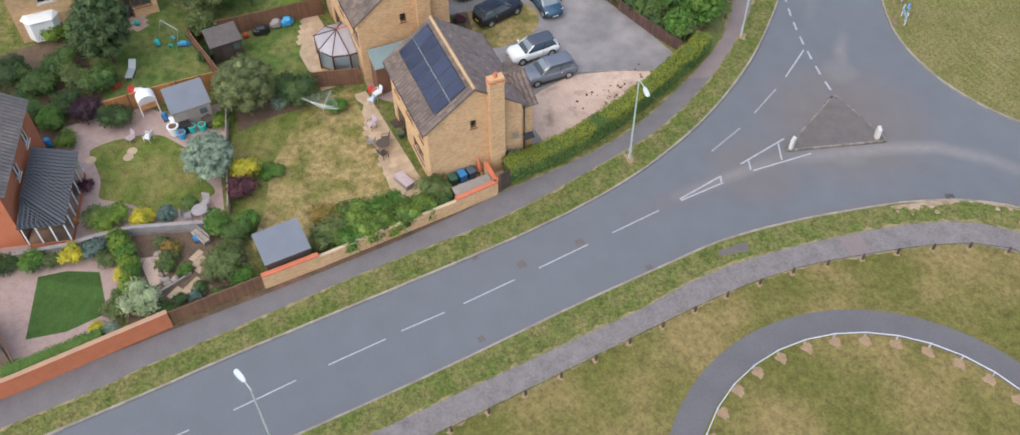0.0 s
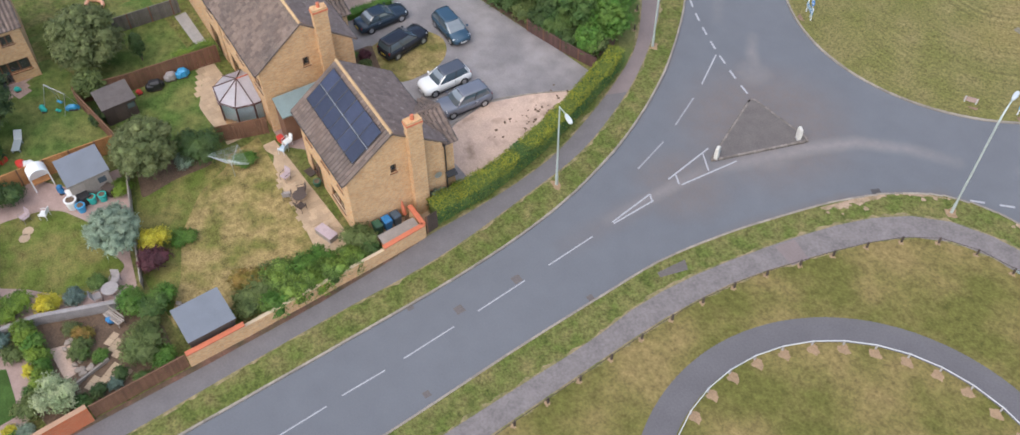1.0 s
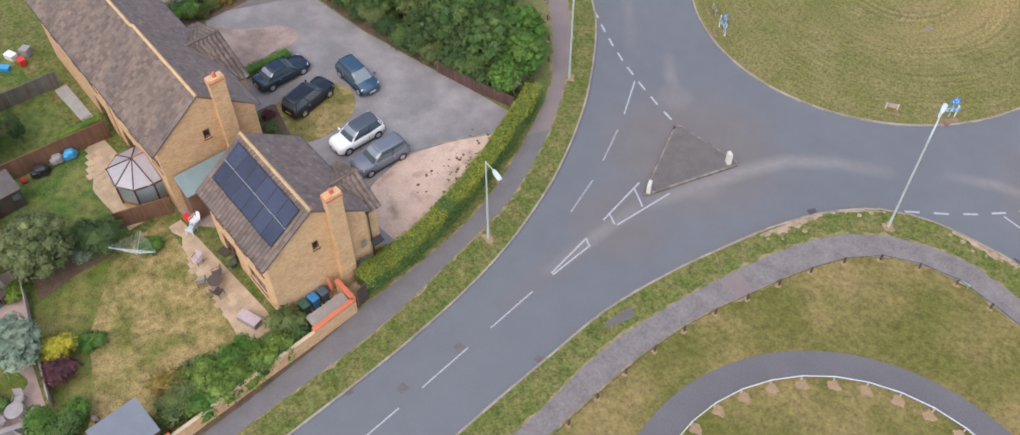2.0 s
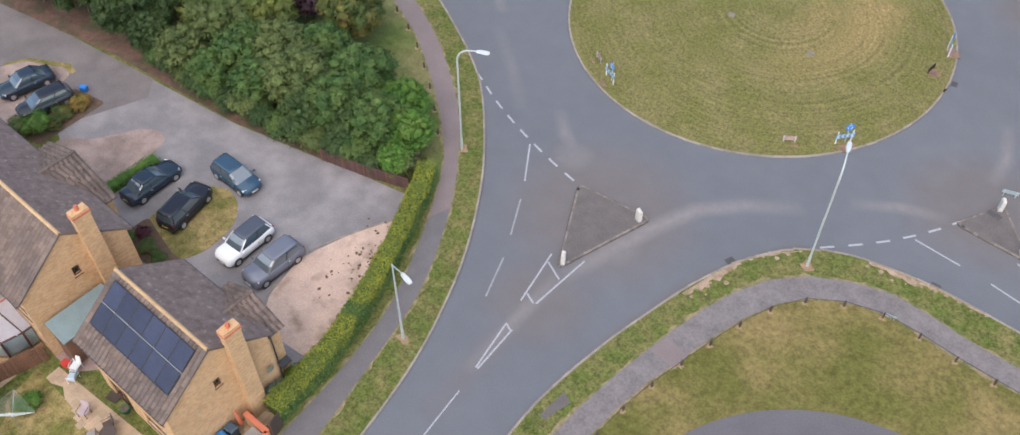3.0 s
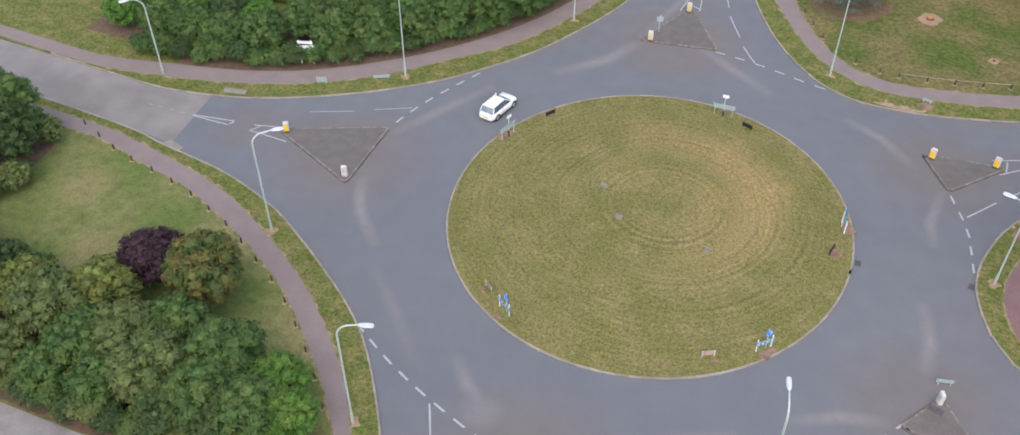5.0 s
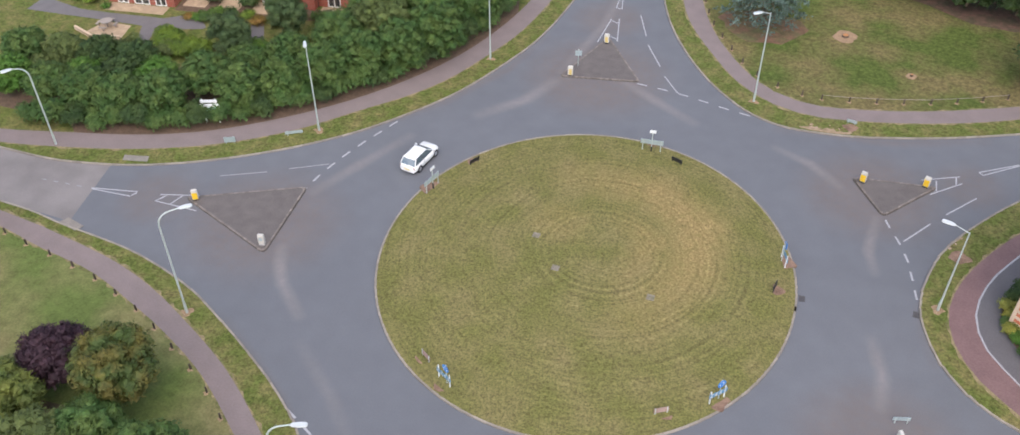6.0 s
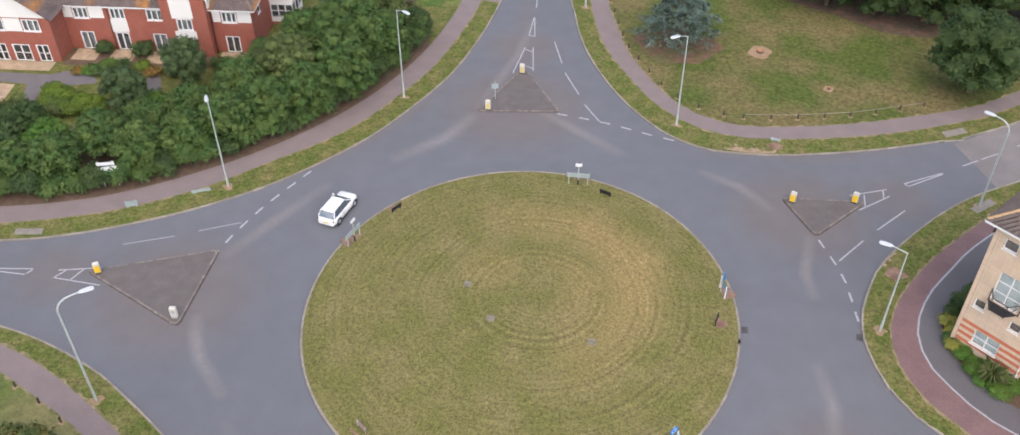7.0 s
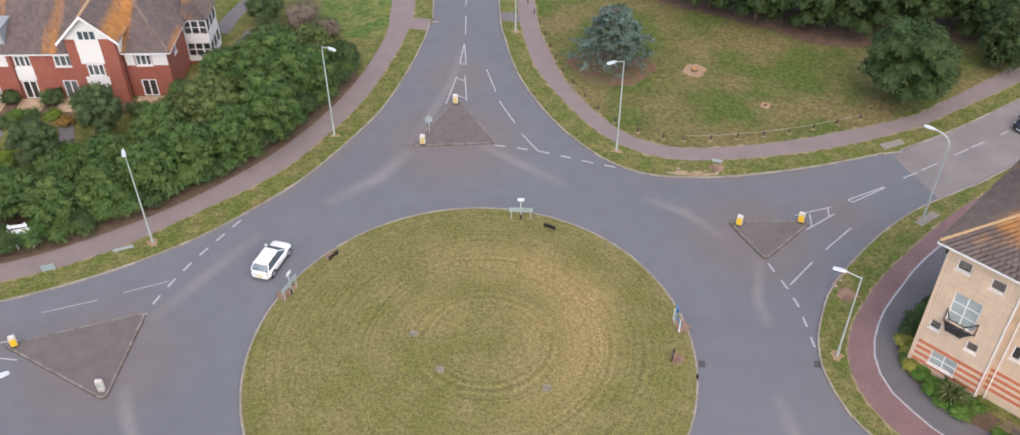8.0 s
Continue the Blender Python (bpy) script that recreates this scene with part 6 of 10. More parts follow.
# conservatory on the second house
cons = thing("conservatory", -23.1, -57.2, 0, -4, "brown-framed conservatory with a pale ridged polycarbonate roof", "conservatory")
ROSEWOOD = mat("rosewood_frame", (0.085, 0.036, 0.028), 0.5, vary=0.15, scale=3.0, fine=20.0)
CONS_ROOF = mat("polycarbonate", (0.640, 0.600, 0.620), 0.35, vary=0.12, scale=3.0, fine=20.0, bump=0.0)
BLIND_BROWN = mat("brown_blind", (0.200, 0.165, 0.150), 0.9, vary=0.3, scale=2.0, fine=8.0)
BLIND = mat("pale_blind", (0.520, 0.560, 0.560), 0.8, vary=0.1, scale=3.0)
foot = [(-2.1, 0), (-2.1, -1.4), (-1.3, -2.5), (0.6, -2.7), (1.7, -1.9), (2.0, -0.6), (2.0, 0)]
part("plinth", slab(foot, 0, 0.5), BRICK_BUFF, cons)
for p, q in zip(foot, foot[1:]):
    p, q = Vector(p), Vector(q)
    bm = loft([[(p.x, p.y, 0.5), (q.x, q.y, 0.5), (q.x * 0.985, q.y * 0.985, 0.5), (p.x * 0.985, p.y * 0.985, 0.5)], [(p.x, p.y, 2.15), (q.x, q.y, 2.15), (q.x * 0.985, q.y * 0.985, 2.15), (p.x * 0.985, p.y * 0.985, 2.15)]])
    part("pane", bm, GLASS, cons)
    part("mullion", tube([(p.x, p.y, 0.5), (p.x, p.y, 2.2)], [0.075, 0.075], 6), ROSEWOOD, cons)
    part("blind", loft([[(p.x * 0.95, p.y * 0.95, 0.62), (q.x * 0.95, q.y * 0.95, 0.62), (q.x * 0.94, q.y * 0.94, 0.62), (p.x * 0.94, p.y * 0.94, 0.62)], [(p.x * 0.95, p.y * 0.95, 2.0), (q.x * 0.95, q.y * 0.95, 2.0), (q.x * 0.94, q.y * 0.94, 2.0), (p.x * 0.94, p.y * 0.94, 2.0)]]), BLIND, cons, "pale window blind")
    part("eave_beam", tube([(p.x, p.y, 2.2), (q.x, q.y, 2.2)], [0.075, 0.075], 6), ROSEWOOD, cons)
    apex = Vector((-0.1, -0.9, 3.25)) if p.y < -0.5 or q.y < -0.5 else Vector((-0.1, 0, 3.25))
    bm = bmesh.new()
    bm.faces.new([bm.verts.new(v) for v in ((p.x * 1.03, p.y * 1.03, 2.22), (q.x * 1.03, q.y * 1.03, 2.22), apex)])
    bmesh.ops.solidify(bm, geom=bm.faces[:], thickness=0.03)
    part("roof_panel", bm, CONS_ROOF, cons)
    part("roof_bar", tube([(p.x * 1.03, p.y * 1.03, 2.26), apex + Vector((0, 0, 0.03))], [0.045, 0.045], 6), ROSEWOOD, cons)
for sx in (-2.1, 2.0):
    bm = bmesh.new()
    bm.faces.new([bm.verts.new(v) for v in ((sx, -1.0, 2.24), (sx, 0, 2.24), (-0.1, 0, 3.25), (-0.1, -0.9, 3.25))])
    bmesh.ops.solidify(bm, geom=bm.faces[:], thickness=0.03)
    part("roof_panel", bm, CONS_ROOF, cons)
part("ridge_bar", tube([(-0.1, -0.9, 3.28), (-0.1, 0, 3.28)], [0.05, 0.05], 6), COPING, cons)
# lean-to with a pale green roof between the two houses
TEAL = mat("green_sheet_roof", (0.180, 0.240, 0.238), 0.5, vary=0.15, scale=1.5, fine=12.0, bump=0.05)
lean = thing("lean_to", -19.58, -57.0, 0, -4, "lean-to store with a pale green sheet roof", "lean-to")
part("wall", box(0.15, 1.5, 0.1, 3.9, 0, 2.7), WOOD_BROWN, lean)
part("roof", loft([[(0.1, 0, 3.45), (1.7, 0, 2.75), (1.7, 0, 2.83), (0.1, 0, 3.53)], [(0.1, 4.0, 3.45), (1.7, 4.0, 2.75), (1.7, 4.0, 2.83), (0.1, 4.0, 3.53)]]), TEAL, lean)


# ---- the red-brick residence north-west ----
nb = thing("red_brick_residence", -51.0, 26.95, 0, 8.3, "two-storey red brick residence with white panels and lichen-stained roof", "building")
doors = [(-1.05, 0.4, 0.05, 2.1), (6.6, 8.05, 0.05, 2.1)]
mid_win = [(-1.2, 0.4, 3.6, 4.85), (6.45, 8.2, 3.6, 4.85)]
strip_win = [(2.66, 4.2, 3.6, 4.85), (2.66, 4.1, 0.05, 2.1)]
sh = lambda w, dx: [(a - dx, b - dx, c, d) for a, b, c, d in w]
A0, A1 = (-2.3, 0), (8.4, 0)
bm = wall_panel(bmesh.new(), A0, A1, 0, 5.1, sh(doors + mid_win + strip_win, -2.3), start=0)
B0, B1 = (8.4, -0.75), (12.97, -0.75)
bay_open = [(9.76, 11.37, 3.0, 4.3), (9.8, 11.2, 0.05, 2.0)]
wall_panel(bm, B0, B1, 0, 7.0, sh(bay_open, 8.4), start=0)
box(8.4, 8.68, -0.47, 0.3, 0, 7.0, bm)
box(12.69, 12.97, -0.47, 0.3, 0, 7.0, bm)
C0, C1 = (12.98, 0.25), (17.2, 0.25)
r_open = [(14.08, 15.64, 3.48, 4.7), (14.08, 15.55, 0.05, 1.95)]
wall_panel(bm, C0, C1, 0, 5.1, sh(r_open, 12.98), start=0)
wall_panel(bm, (17.2, 0.25), (17.2, 12), 0, 5.1, [(2.0, 2.9, 3.4, 4.4)])
wall_panel(bm, (17.2, 12), (-10.05, 12), 0, 5.1)
W0, W1 = (-10.05, -2.8), (-2.3, -2.8)
w_up = [(-5.2, -3.4, 3.5, 4.85), (-9.0, -7.1, 3.5, 4.85)]
w_dn = [(-9.0, -7.68, 0.05, 2.0), (-7.05, -5.2, 0.05, 2.0), (-4.56, -3.24, 0.05, 2.0)]
wall_panel(bm, W0, W1, 0, 5.1, sh(w_up + w_dn, -10.05))
wall_panel(bm, (-2.3, -2.8), (-2.3, -0.002), 0, 5.1)
wall_panel(bm, (-10.05, 12), (-10.05, -2.8), 0, 5.1)
part("wall", bm, BRICK_RED, nb)
for w in sh(doors, -2.3):
    window(nb, A0, A1, *w, lights=2, sill=False, name="patio_door", room=NET, frame_w=0.12, depth=0.02)
for w in sh(mid_win + strip_win[:1], -2.3):
    window(nb, A0, A1, *w, lights=3, room=NET, frame_w=0.12, depth=0.02)
window(nb, A0, A1, *sh(strip_win, -2.3)[1], lights=2, sill=False, name="patio_door", frame_w=0.12, depth=0.02)
window(nb, B0, B1, *sh(bay_open, 8.4)[0], lights=3, room=NET, frame_w=0.12, depth=0.02)
window(nb, B0, B1, *sh(bay_open, 8.4)[1], lights=2, sill=False, name="patio_door", frame_w=0.12, depth=0.02)
window(nb, C0, C1, *sh(r_open, 12.98)[0], lights=3, room=NET, frame_w=0.12, depth=0.02)
window(nb, C0, C1, *sh(r_open, 12.98)[1], lights=2, sill=False, name="patio_door", frame_w=0.12, depth=0.02)
window(nb, (17.2, 0.26), (17.2, 12), 2.0, 2.9, 3.4, 4.4, lights=1, frame_w=0.12, depth=0.02)
for w in sh(w_up, -10.05):
    window(nb, W0, W1, *w, lights=3, room=NET, frame_w=0.12, depth=0.02)
for w in sh(w_dn, -10.05):
    window(nb, W0, W1, *w, lights=2, bars=1, sill=False, name="patio_door", frame_w=0.12, depth=0.02)
for x0, x1, y, z0, z1 in ((2.55, 4.25, -0.04, 2.15, 3.55), (9.4, 11.6, -0.79, 2.05, 2.95), (9.4, 11.6, -0.79, 4.36, 7.0), (13.2, 14.0, 0.21, 3.55, 4.95), (15.72, 17.15, 0.21, 3.55, 4.95), (4.3, 6.0, -0.04, 4.86, 5.08),
                         (-2.2, -1.25, -0.04, 3.7, 4.95), (0.5, 2.0, -0.04, 3.7, 4.95), (-7.02, -5.28, -2.84, 3.5, 4.95)):
    part("white_panel", box(x0, x1, y, y + 0.036, z0, z1), RENDER_WHITE, nb, "white rendered panel")
# gabled bay
g = bmesh.new()
loft([[(8.3, -0.8, 7.0), (13.05, -0.8, 7.0), (10.68, -0.8, 9.2)], [(8.3, -0.5, 7.0), (13.05, -0.5, 7.0), (10.68, -0.5, 9.2)]], g)
part("gable", g, RENDER_WHITE, nb, "white rendered gable")
for k in range(3):
    part("gable_window", box(9.85 + 0.55 * k, 10.3 + 0.55 * k, -0.83, -0.805, 7.0, 7.85), CAR_GLASS, nb)
    part("window_frame", tube([(9.85 + 0.55 * k, -0.83, 7.0), (9.85 + 0.55 * k, -0.83, 7.85), (10.3 + 0.55 * k, -0.83, 7.85)], [0.035] * 3, 5), WHITE, nb)
tiles((7.8, 5.6, 6.75), (7.8, -1.3, 6.75), (10.68, -1.3, 9.55), (10.68, 6.4, 9.55), TILE_STREAKED, nb, "bay_roof", course=0.40, thick=0.07, rib=0.3)
tiles((13.56, -1.3, 6.75), (13.56, 5.6, 6.75), (10.68, 6.4, 9.55), (10.68, -1.3, 9.55), TILE_STREAKED, nb, "bay_roof", course=0.40, thick=0.07, rib=0.3)
for x in (8.3, 13.05):
    part("bay_cheek", box(x - 0.12, x + 0.12, -0.2, 3.2, 5.0, 6.95), RENDER_WHITE, nb)
for s in (-1, 1):
    part("bargeboard", loft([[(10.68 + s * 2.9, -1.33, 6.55), (10.68 + s * 2.9, -1.25, 6.55), (10.68 + s * 2.9, -1.25, 6.85), (10.68 + s * 2.9, -1.33, 6.85)], [(10.68, -1.33, 9.35), (10.68, -1.25, 9.35), (10.68, -1.25, 9.65), (10.68, -1.33, 9.65)]]), WHITE, nb)
# main hipped roof, its wing and the eaves boards
tiles((-10.5, -0.22, 5.14), (17.7, -0.22, 5.14), (12.2, 6.0, 9.5), (-10.5, 6.0, 9.5), TILE_STREAKED, nb, course=0.40, thick=0.07, rib=0.3)
tiles((17.7, -0.22, 5.14), (17.7, 12.5, 5.0), (12.2, 6.0, 9.5), (12.2, 6.0, 9.5), TILE_STREAKED, nb, course=0.40, thick=0.07, rib=0.3)
tiles((17.7, 12.5, 4.95), (-10.5, 12.5, 4.95), (-10.5, 6.0, 9.5), (12.2, 6.0, 9.5), TILE_STREAKED, nb, course=0.40, thick=0.07, rib=0.3)
tiles((-1.8, -3.3, 4.95), (-1.8, 4.0, 4.95), (-6.15, 4.0, 8.3), (-6.15, -3.3, 8.3), TILE_STREAKED, nb, "wing_roof", course=0.40, thick=0.07, rib=0.3)
tiles((-10.5, 4.0, 4.95), (-10.5, -3.3, 4.95), (-6.15, -3.3, 8.3), (-6.15, 4.0, 8.3), TILE_STREAKED, nb, "wing_roof", course=0.40, thick=0.07, rib=0.3)
part("wing_gable", loft([[(-10.05, -2.85, 5.05), (-2.3, -2.85, 5.05), (-6.15, -2.85, 8.15)], [(-10.05, -2.6, 5.05), (-2.3, -2.6, 5.05), (-6.15, -2.6, 8.15)]]), RENDER_WHITE, nb)
ridge_caps((17.65, -0.18, 5.24), (12.2, 6.0, 9.55), nb, TILE_BROWN)
ridge_caps((10.68, -1.3, 9.6), (10.68, 6.2, 9.6), nb)
for x0, x1, y in ((-1.9, 8.3, -0.27), (13.1, 17.7, -0.27)):
    part("fascia", box(x0, x1, y, y + 0.05, 5.0, 5.12), WHITE, nb)
part("fascia", box(17.66, 17.72, -0.2, 12.5, 4.96, 5.1), WHITE, nb)
for x in (2.45, 8.3, 13.1):
    part("downpipe", tube([(x, -0.06, 0.1), (x, -0.06, 4.8)], [0.04, 0.04], 6), BLACK, nb)
# dormer
LEAD = mat("lead_cladding", (0.300, 0.325, 0.345), 0.55, vary=0.15, scale=1.5, fine=12.0)
for x0 in (-1.2,):
    d = part("dormer", box(x0, x0 + 3.3, 0.55, 5.0, 5.35, 7.35), LEAD, nb, "lead-clad dormer cheeks")
    part("dormer_roof", box(x0 - 0.15, x0 + 3.45, 0.35, 5.2, 7.35, 7.5), LEAD, d)
    for k in range(2):
        part("dormer_window", box(x0 + 0.3 + 1.4 * k, x0 + 1.6 + 1.4 * k, 0.5, 0.56, 5.95, 7.15), WHITE, d, "white framed dormer window")
        for j in range(2):
            part("dormer_pane", box(x0 + 0.4 + 1.4 * k + 0.58 * j, x0 + 0.92 + 1.4 * k + 0.58 * j, 0.485, 0.5, 6.05, 7.05), CAR_GLASS, d)
# the glazed bay tower on the end
part("tower_base", box(17.22, 19.6, 6.2, 9.6, 0, 0.5), BRICK_RED, nb)
for z0, z1, m in ((0.5, 1.1, WHITE), (2.5, 3.6, WHITE), (5.0, 5.3, WHITE)):
    part("tower_band", box(17.22, 19.7, 6.1, 9.7, z0, z1), m, nb)
for z0, z1 in ((1.1, 2.5), (3.6, 5.0)):
    part("tower_glazing", box(17.3, 19.62, 6.18, 9.62, z0, z1), GLASS, nb)
    for k in range(4):
        part("tower_mullion", box(17.23 + 0.78 * k, 17.36 + 0.78 * k, 6.1, 6.2, z0, z1), WHITE, nb)
        part("tower_mullion", box(19.6, 19.7, 6.1 + 1.17 * k, 6.22 + 1.17 * k, z0, z1), WHITE, nb)
    part("tower_rail", box(17.25, 19.66, 6.12, 6.18, (z0 + z1) / 2 - 0.03, (z0 + z1) / 2 + 0.03), WHITE, nb)
part("tower_core", box(17.3, 19.3, 6.6, 9.3, 0.5, 5.0), NET, nb)
tiles((19.95, 5.8, 5.3), (19.95, 9.9, 5.3), (18.0, 7.9, 6.6), (18.0, 7.9, 6.6), TILE_LICHEN, nb, "tower_roof")
tiles((17.2, 5.8, 5.3), (19.95, 5.8, 5.3), (18.0, 7.9, 6.6), (17.2, 7.9, 6.6), TILE_LICHEN, nb, "tower_roof")
tiles((19.95, 9.9, 5.3), (17.2, 9.9, 5.3), (17.2, 7.9, 6.6), (18.0, 7.9, 6.6), TILE_LICHEN, nb, "tower_roof")

# ---- the cream brick flats to the east ----
eb = thing("cream_brick_flats", 30.7, 2.85, 0, -38, "three-storey cream brick flats with red brick bands and balcony", "building")
E0, E1 = (0, 0), (5.0, 0)
eo = [(0.8, 1.75, 9.75, 10.6), (3.05, 4.0, 9.55, 10.4), (1.35, 3.2, 5.5, 8.05), (0.55, 1.35, 4.2, 5.0), (3.15, 3.95, 4.0, 4.8)]
go = [(1.35, 3.2, 1.2, 2.5)]
bm = wall_panel(bmesh.new(), E0, E1, 2.85, 11.6, eo, 0.3)
wall_panel(bm, E0, E1, 0, 0.9, [], 0.3)
F0, F1 = (5.0, 0.9), (16, 0.9)
fo = [(0.7, 1.8, 4.4, 5.6), (4, 5.2, 4.4, 5.6), (0.7, 1.8, 7.2, 8.4), (4, 5.2, 7.2, 8.4)]
wall_panel(bm, F0, F1, 2.85, 11.6, fo, 0.3, start=0)
wall_panel(bm, F0, F1, 0, 0.9, [], 0.3, start=0)
box(4.7, 4.997, 0.3, 0.897, 0, 11.6, bm)
wall_panel(bm, (16, 0.9), (16, 12), 0, 11.6)
wall_panel(bm, (16, 12), (0, 12), 0, 11.6)
wall_panel(bm, (0, 12), (0, 0.003), 0, 11.6)
part("wall", bm, BRICK_CREAM, eb)
bm, red = bmesh.new(), bmesh.new()
for k in range(7):
    z = 0.9 + k * 0.279
    tgt = red if k % 2 == 0 else bm
    wall_panel(tgt, E0, E1, z, z + 0.279, [(a, b, max(c, z), min(d, z + 0.279)) for a, b, c, d in go if c < z + 0.279 and d > z], 0.3)
    wall_panel(tgt, F0, F1, z, z + 0.279, [], 0.3, start=0)
part("band_course", bm, BRICK_CREAM, eb)
part("band_course", red, COPING, eb, "red brick band courses")
for w in (eo[0], eo[1], eo[3], eo[4]):
    window(eb, E0, E1, *w, lights=1, room=BLIND_BROWN)
window(eb, E0, E1, *eo[2], lights=2, bars=2, name="balcony_door", sill=False, room=BLIND)
window(eb, E0, E1, *go[0], lights=2, bars=1, room=BLIND)
for w in fo:
    window(eb, F0, F1, *w, lights=2)
for x, y in ((4.93, -0.07), (5.35, 0.83)):
    part("downpipe", tube([(x, y, 0.1), (x, y, 11.3)], [0.05, 0.05], 6), WHITE, eb)
balc = part("balcony", slab([(1.35, -0.02), (3.3, -0.02), (2.8, -0.85), (1.85, -0.85)], 5.38, 5.45), BLACK, eb, "black steel balcony")
edge = [(1.3, -0.04), (1.8, -0.9), (2.85, -0.9), (3.4, -0.04)]
for p, q in zip(edge, edge[1:]):
    for z in (5.55, 6.45):
        part("rail", tube([(*p, z), (*q, z)], [0.035, 0.035], 6), BLACK, balc)
    part("brace", tube([(*p, 5.5), (*q, 6.45)], [0.022, 0.022], 5), BLACK, balc)
for p in edge:
    part("balcony_post", tube([(*p, 5.4), (*p, 6.5)], [0.035, 0.035], 6), BLACK, balc)
eave = 11.55
tiles((-0.6, -0.6, eave), (16.6, -0.6, eave), (10.5, 6.0, 15.6), (5.6, 6.0, 15.6), TILE_LICHEN, eb, tile=0.4, course=0.42)
tiles((-0.6, 12.6, eave), (-0.6, -0.6, eave), (5.6, 6.0, 15.6), (5.6, 6.0, 15.6), TILE_LICHEN, eb, tile=0.4, course=0.42)
tiles((16.6, -0.6, eave), (16.6, 12.6, eave), (10.5, 6.0, 15.6), (10.5, 6.0, 15.6), TILE_LICHEN, eb, tile=0.4, course=0.42)
tiles((16.6, 12.6, eave), (-0.6, 12.6, eave), (5.6, 6.0, 15.6), (10.5, 6.0, 15.6), TILE_LICHEN, eb, tile=0.4, course=0.42)
ridge_caps((-0.55, -0.55, eave + 0.1), (5.6, 6.0, 15.65), eb)
ridge_caps((5.6, 6.0, 15.65), (10.5, 6.0, 15.65), eb)
part("fascia", box(-0.62, 16.6, -0.66, -0.58, eave - 0.12, eave + 0.0), WHITE, eb)
part("fascia", box(-0.66, -0.58, -0.58, 12.6, eave - 0.12, eave + 0.0), WHITE, eb)
part("soffit", box(-0.58, 16.5, -0.58, 0.0, eave - 0.2, eave - 0.16), WHITE, eb)
part("wall_lamp", tube([(-0.05, -0.05, 10.6), (-0.05, -0.05, 11.3)], [0.09, 0.09], 6), BLACK, eb)


# ---- cars ----
def rim_mesh():
    bm = bmesh.new()
    bmesh.ops.create_cone(bm, cap_ends=True, segments=20, radius1=0.21, radius2=0.19, depth=0.03, matrix=pose(0, 0, 0, 90, 0, 0))
    for k in range(5):
        box(-0.03, 0.03, -0.03, 0.0, 0.02, 0.2, bm, pose(0, 0, 0, 0, 72 * k, 0))
    return bm


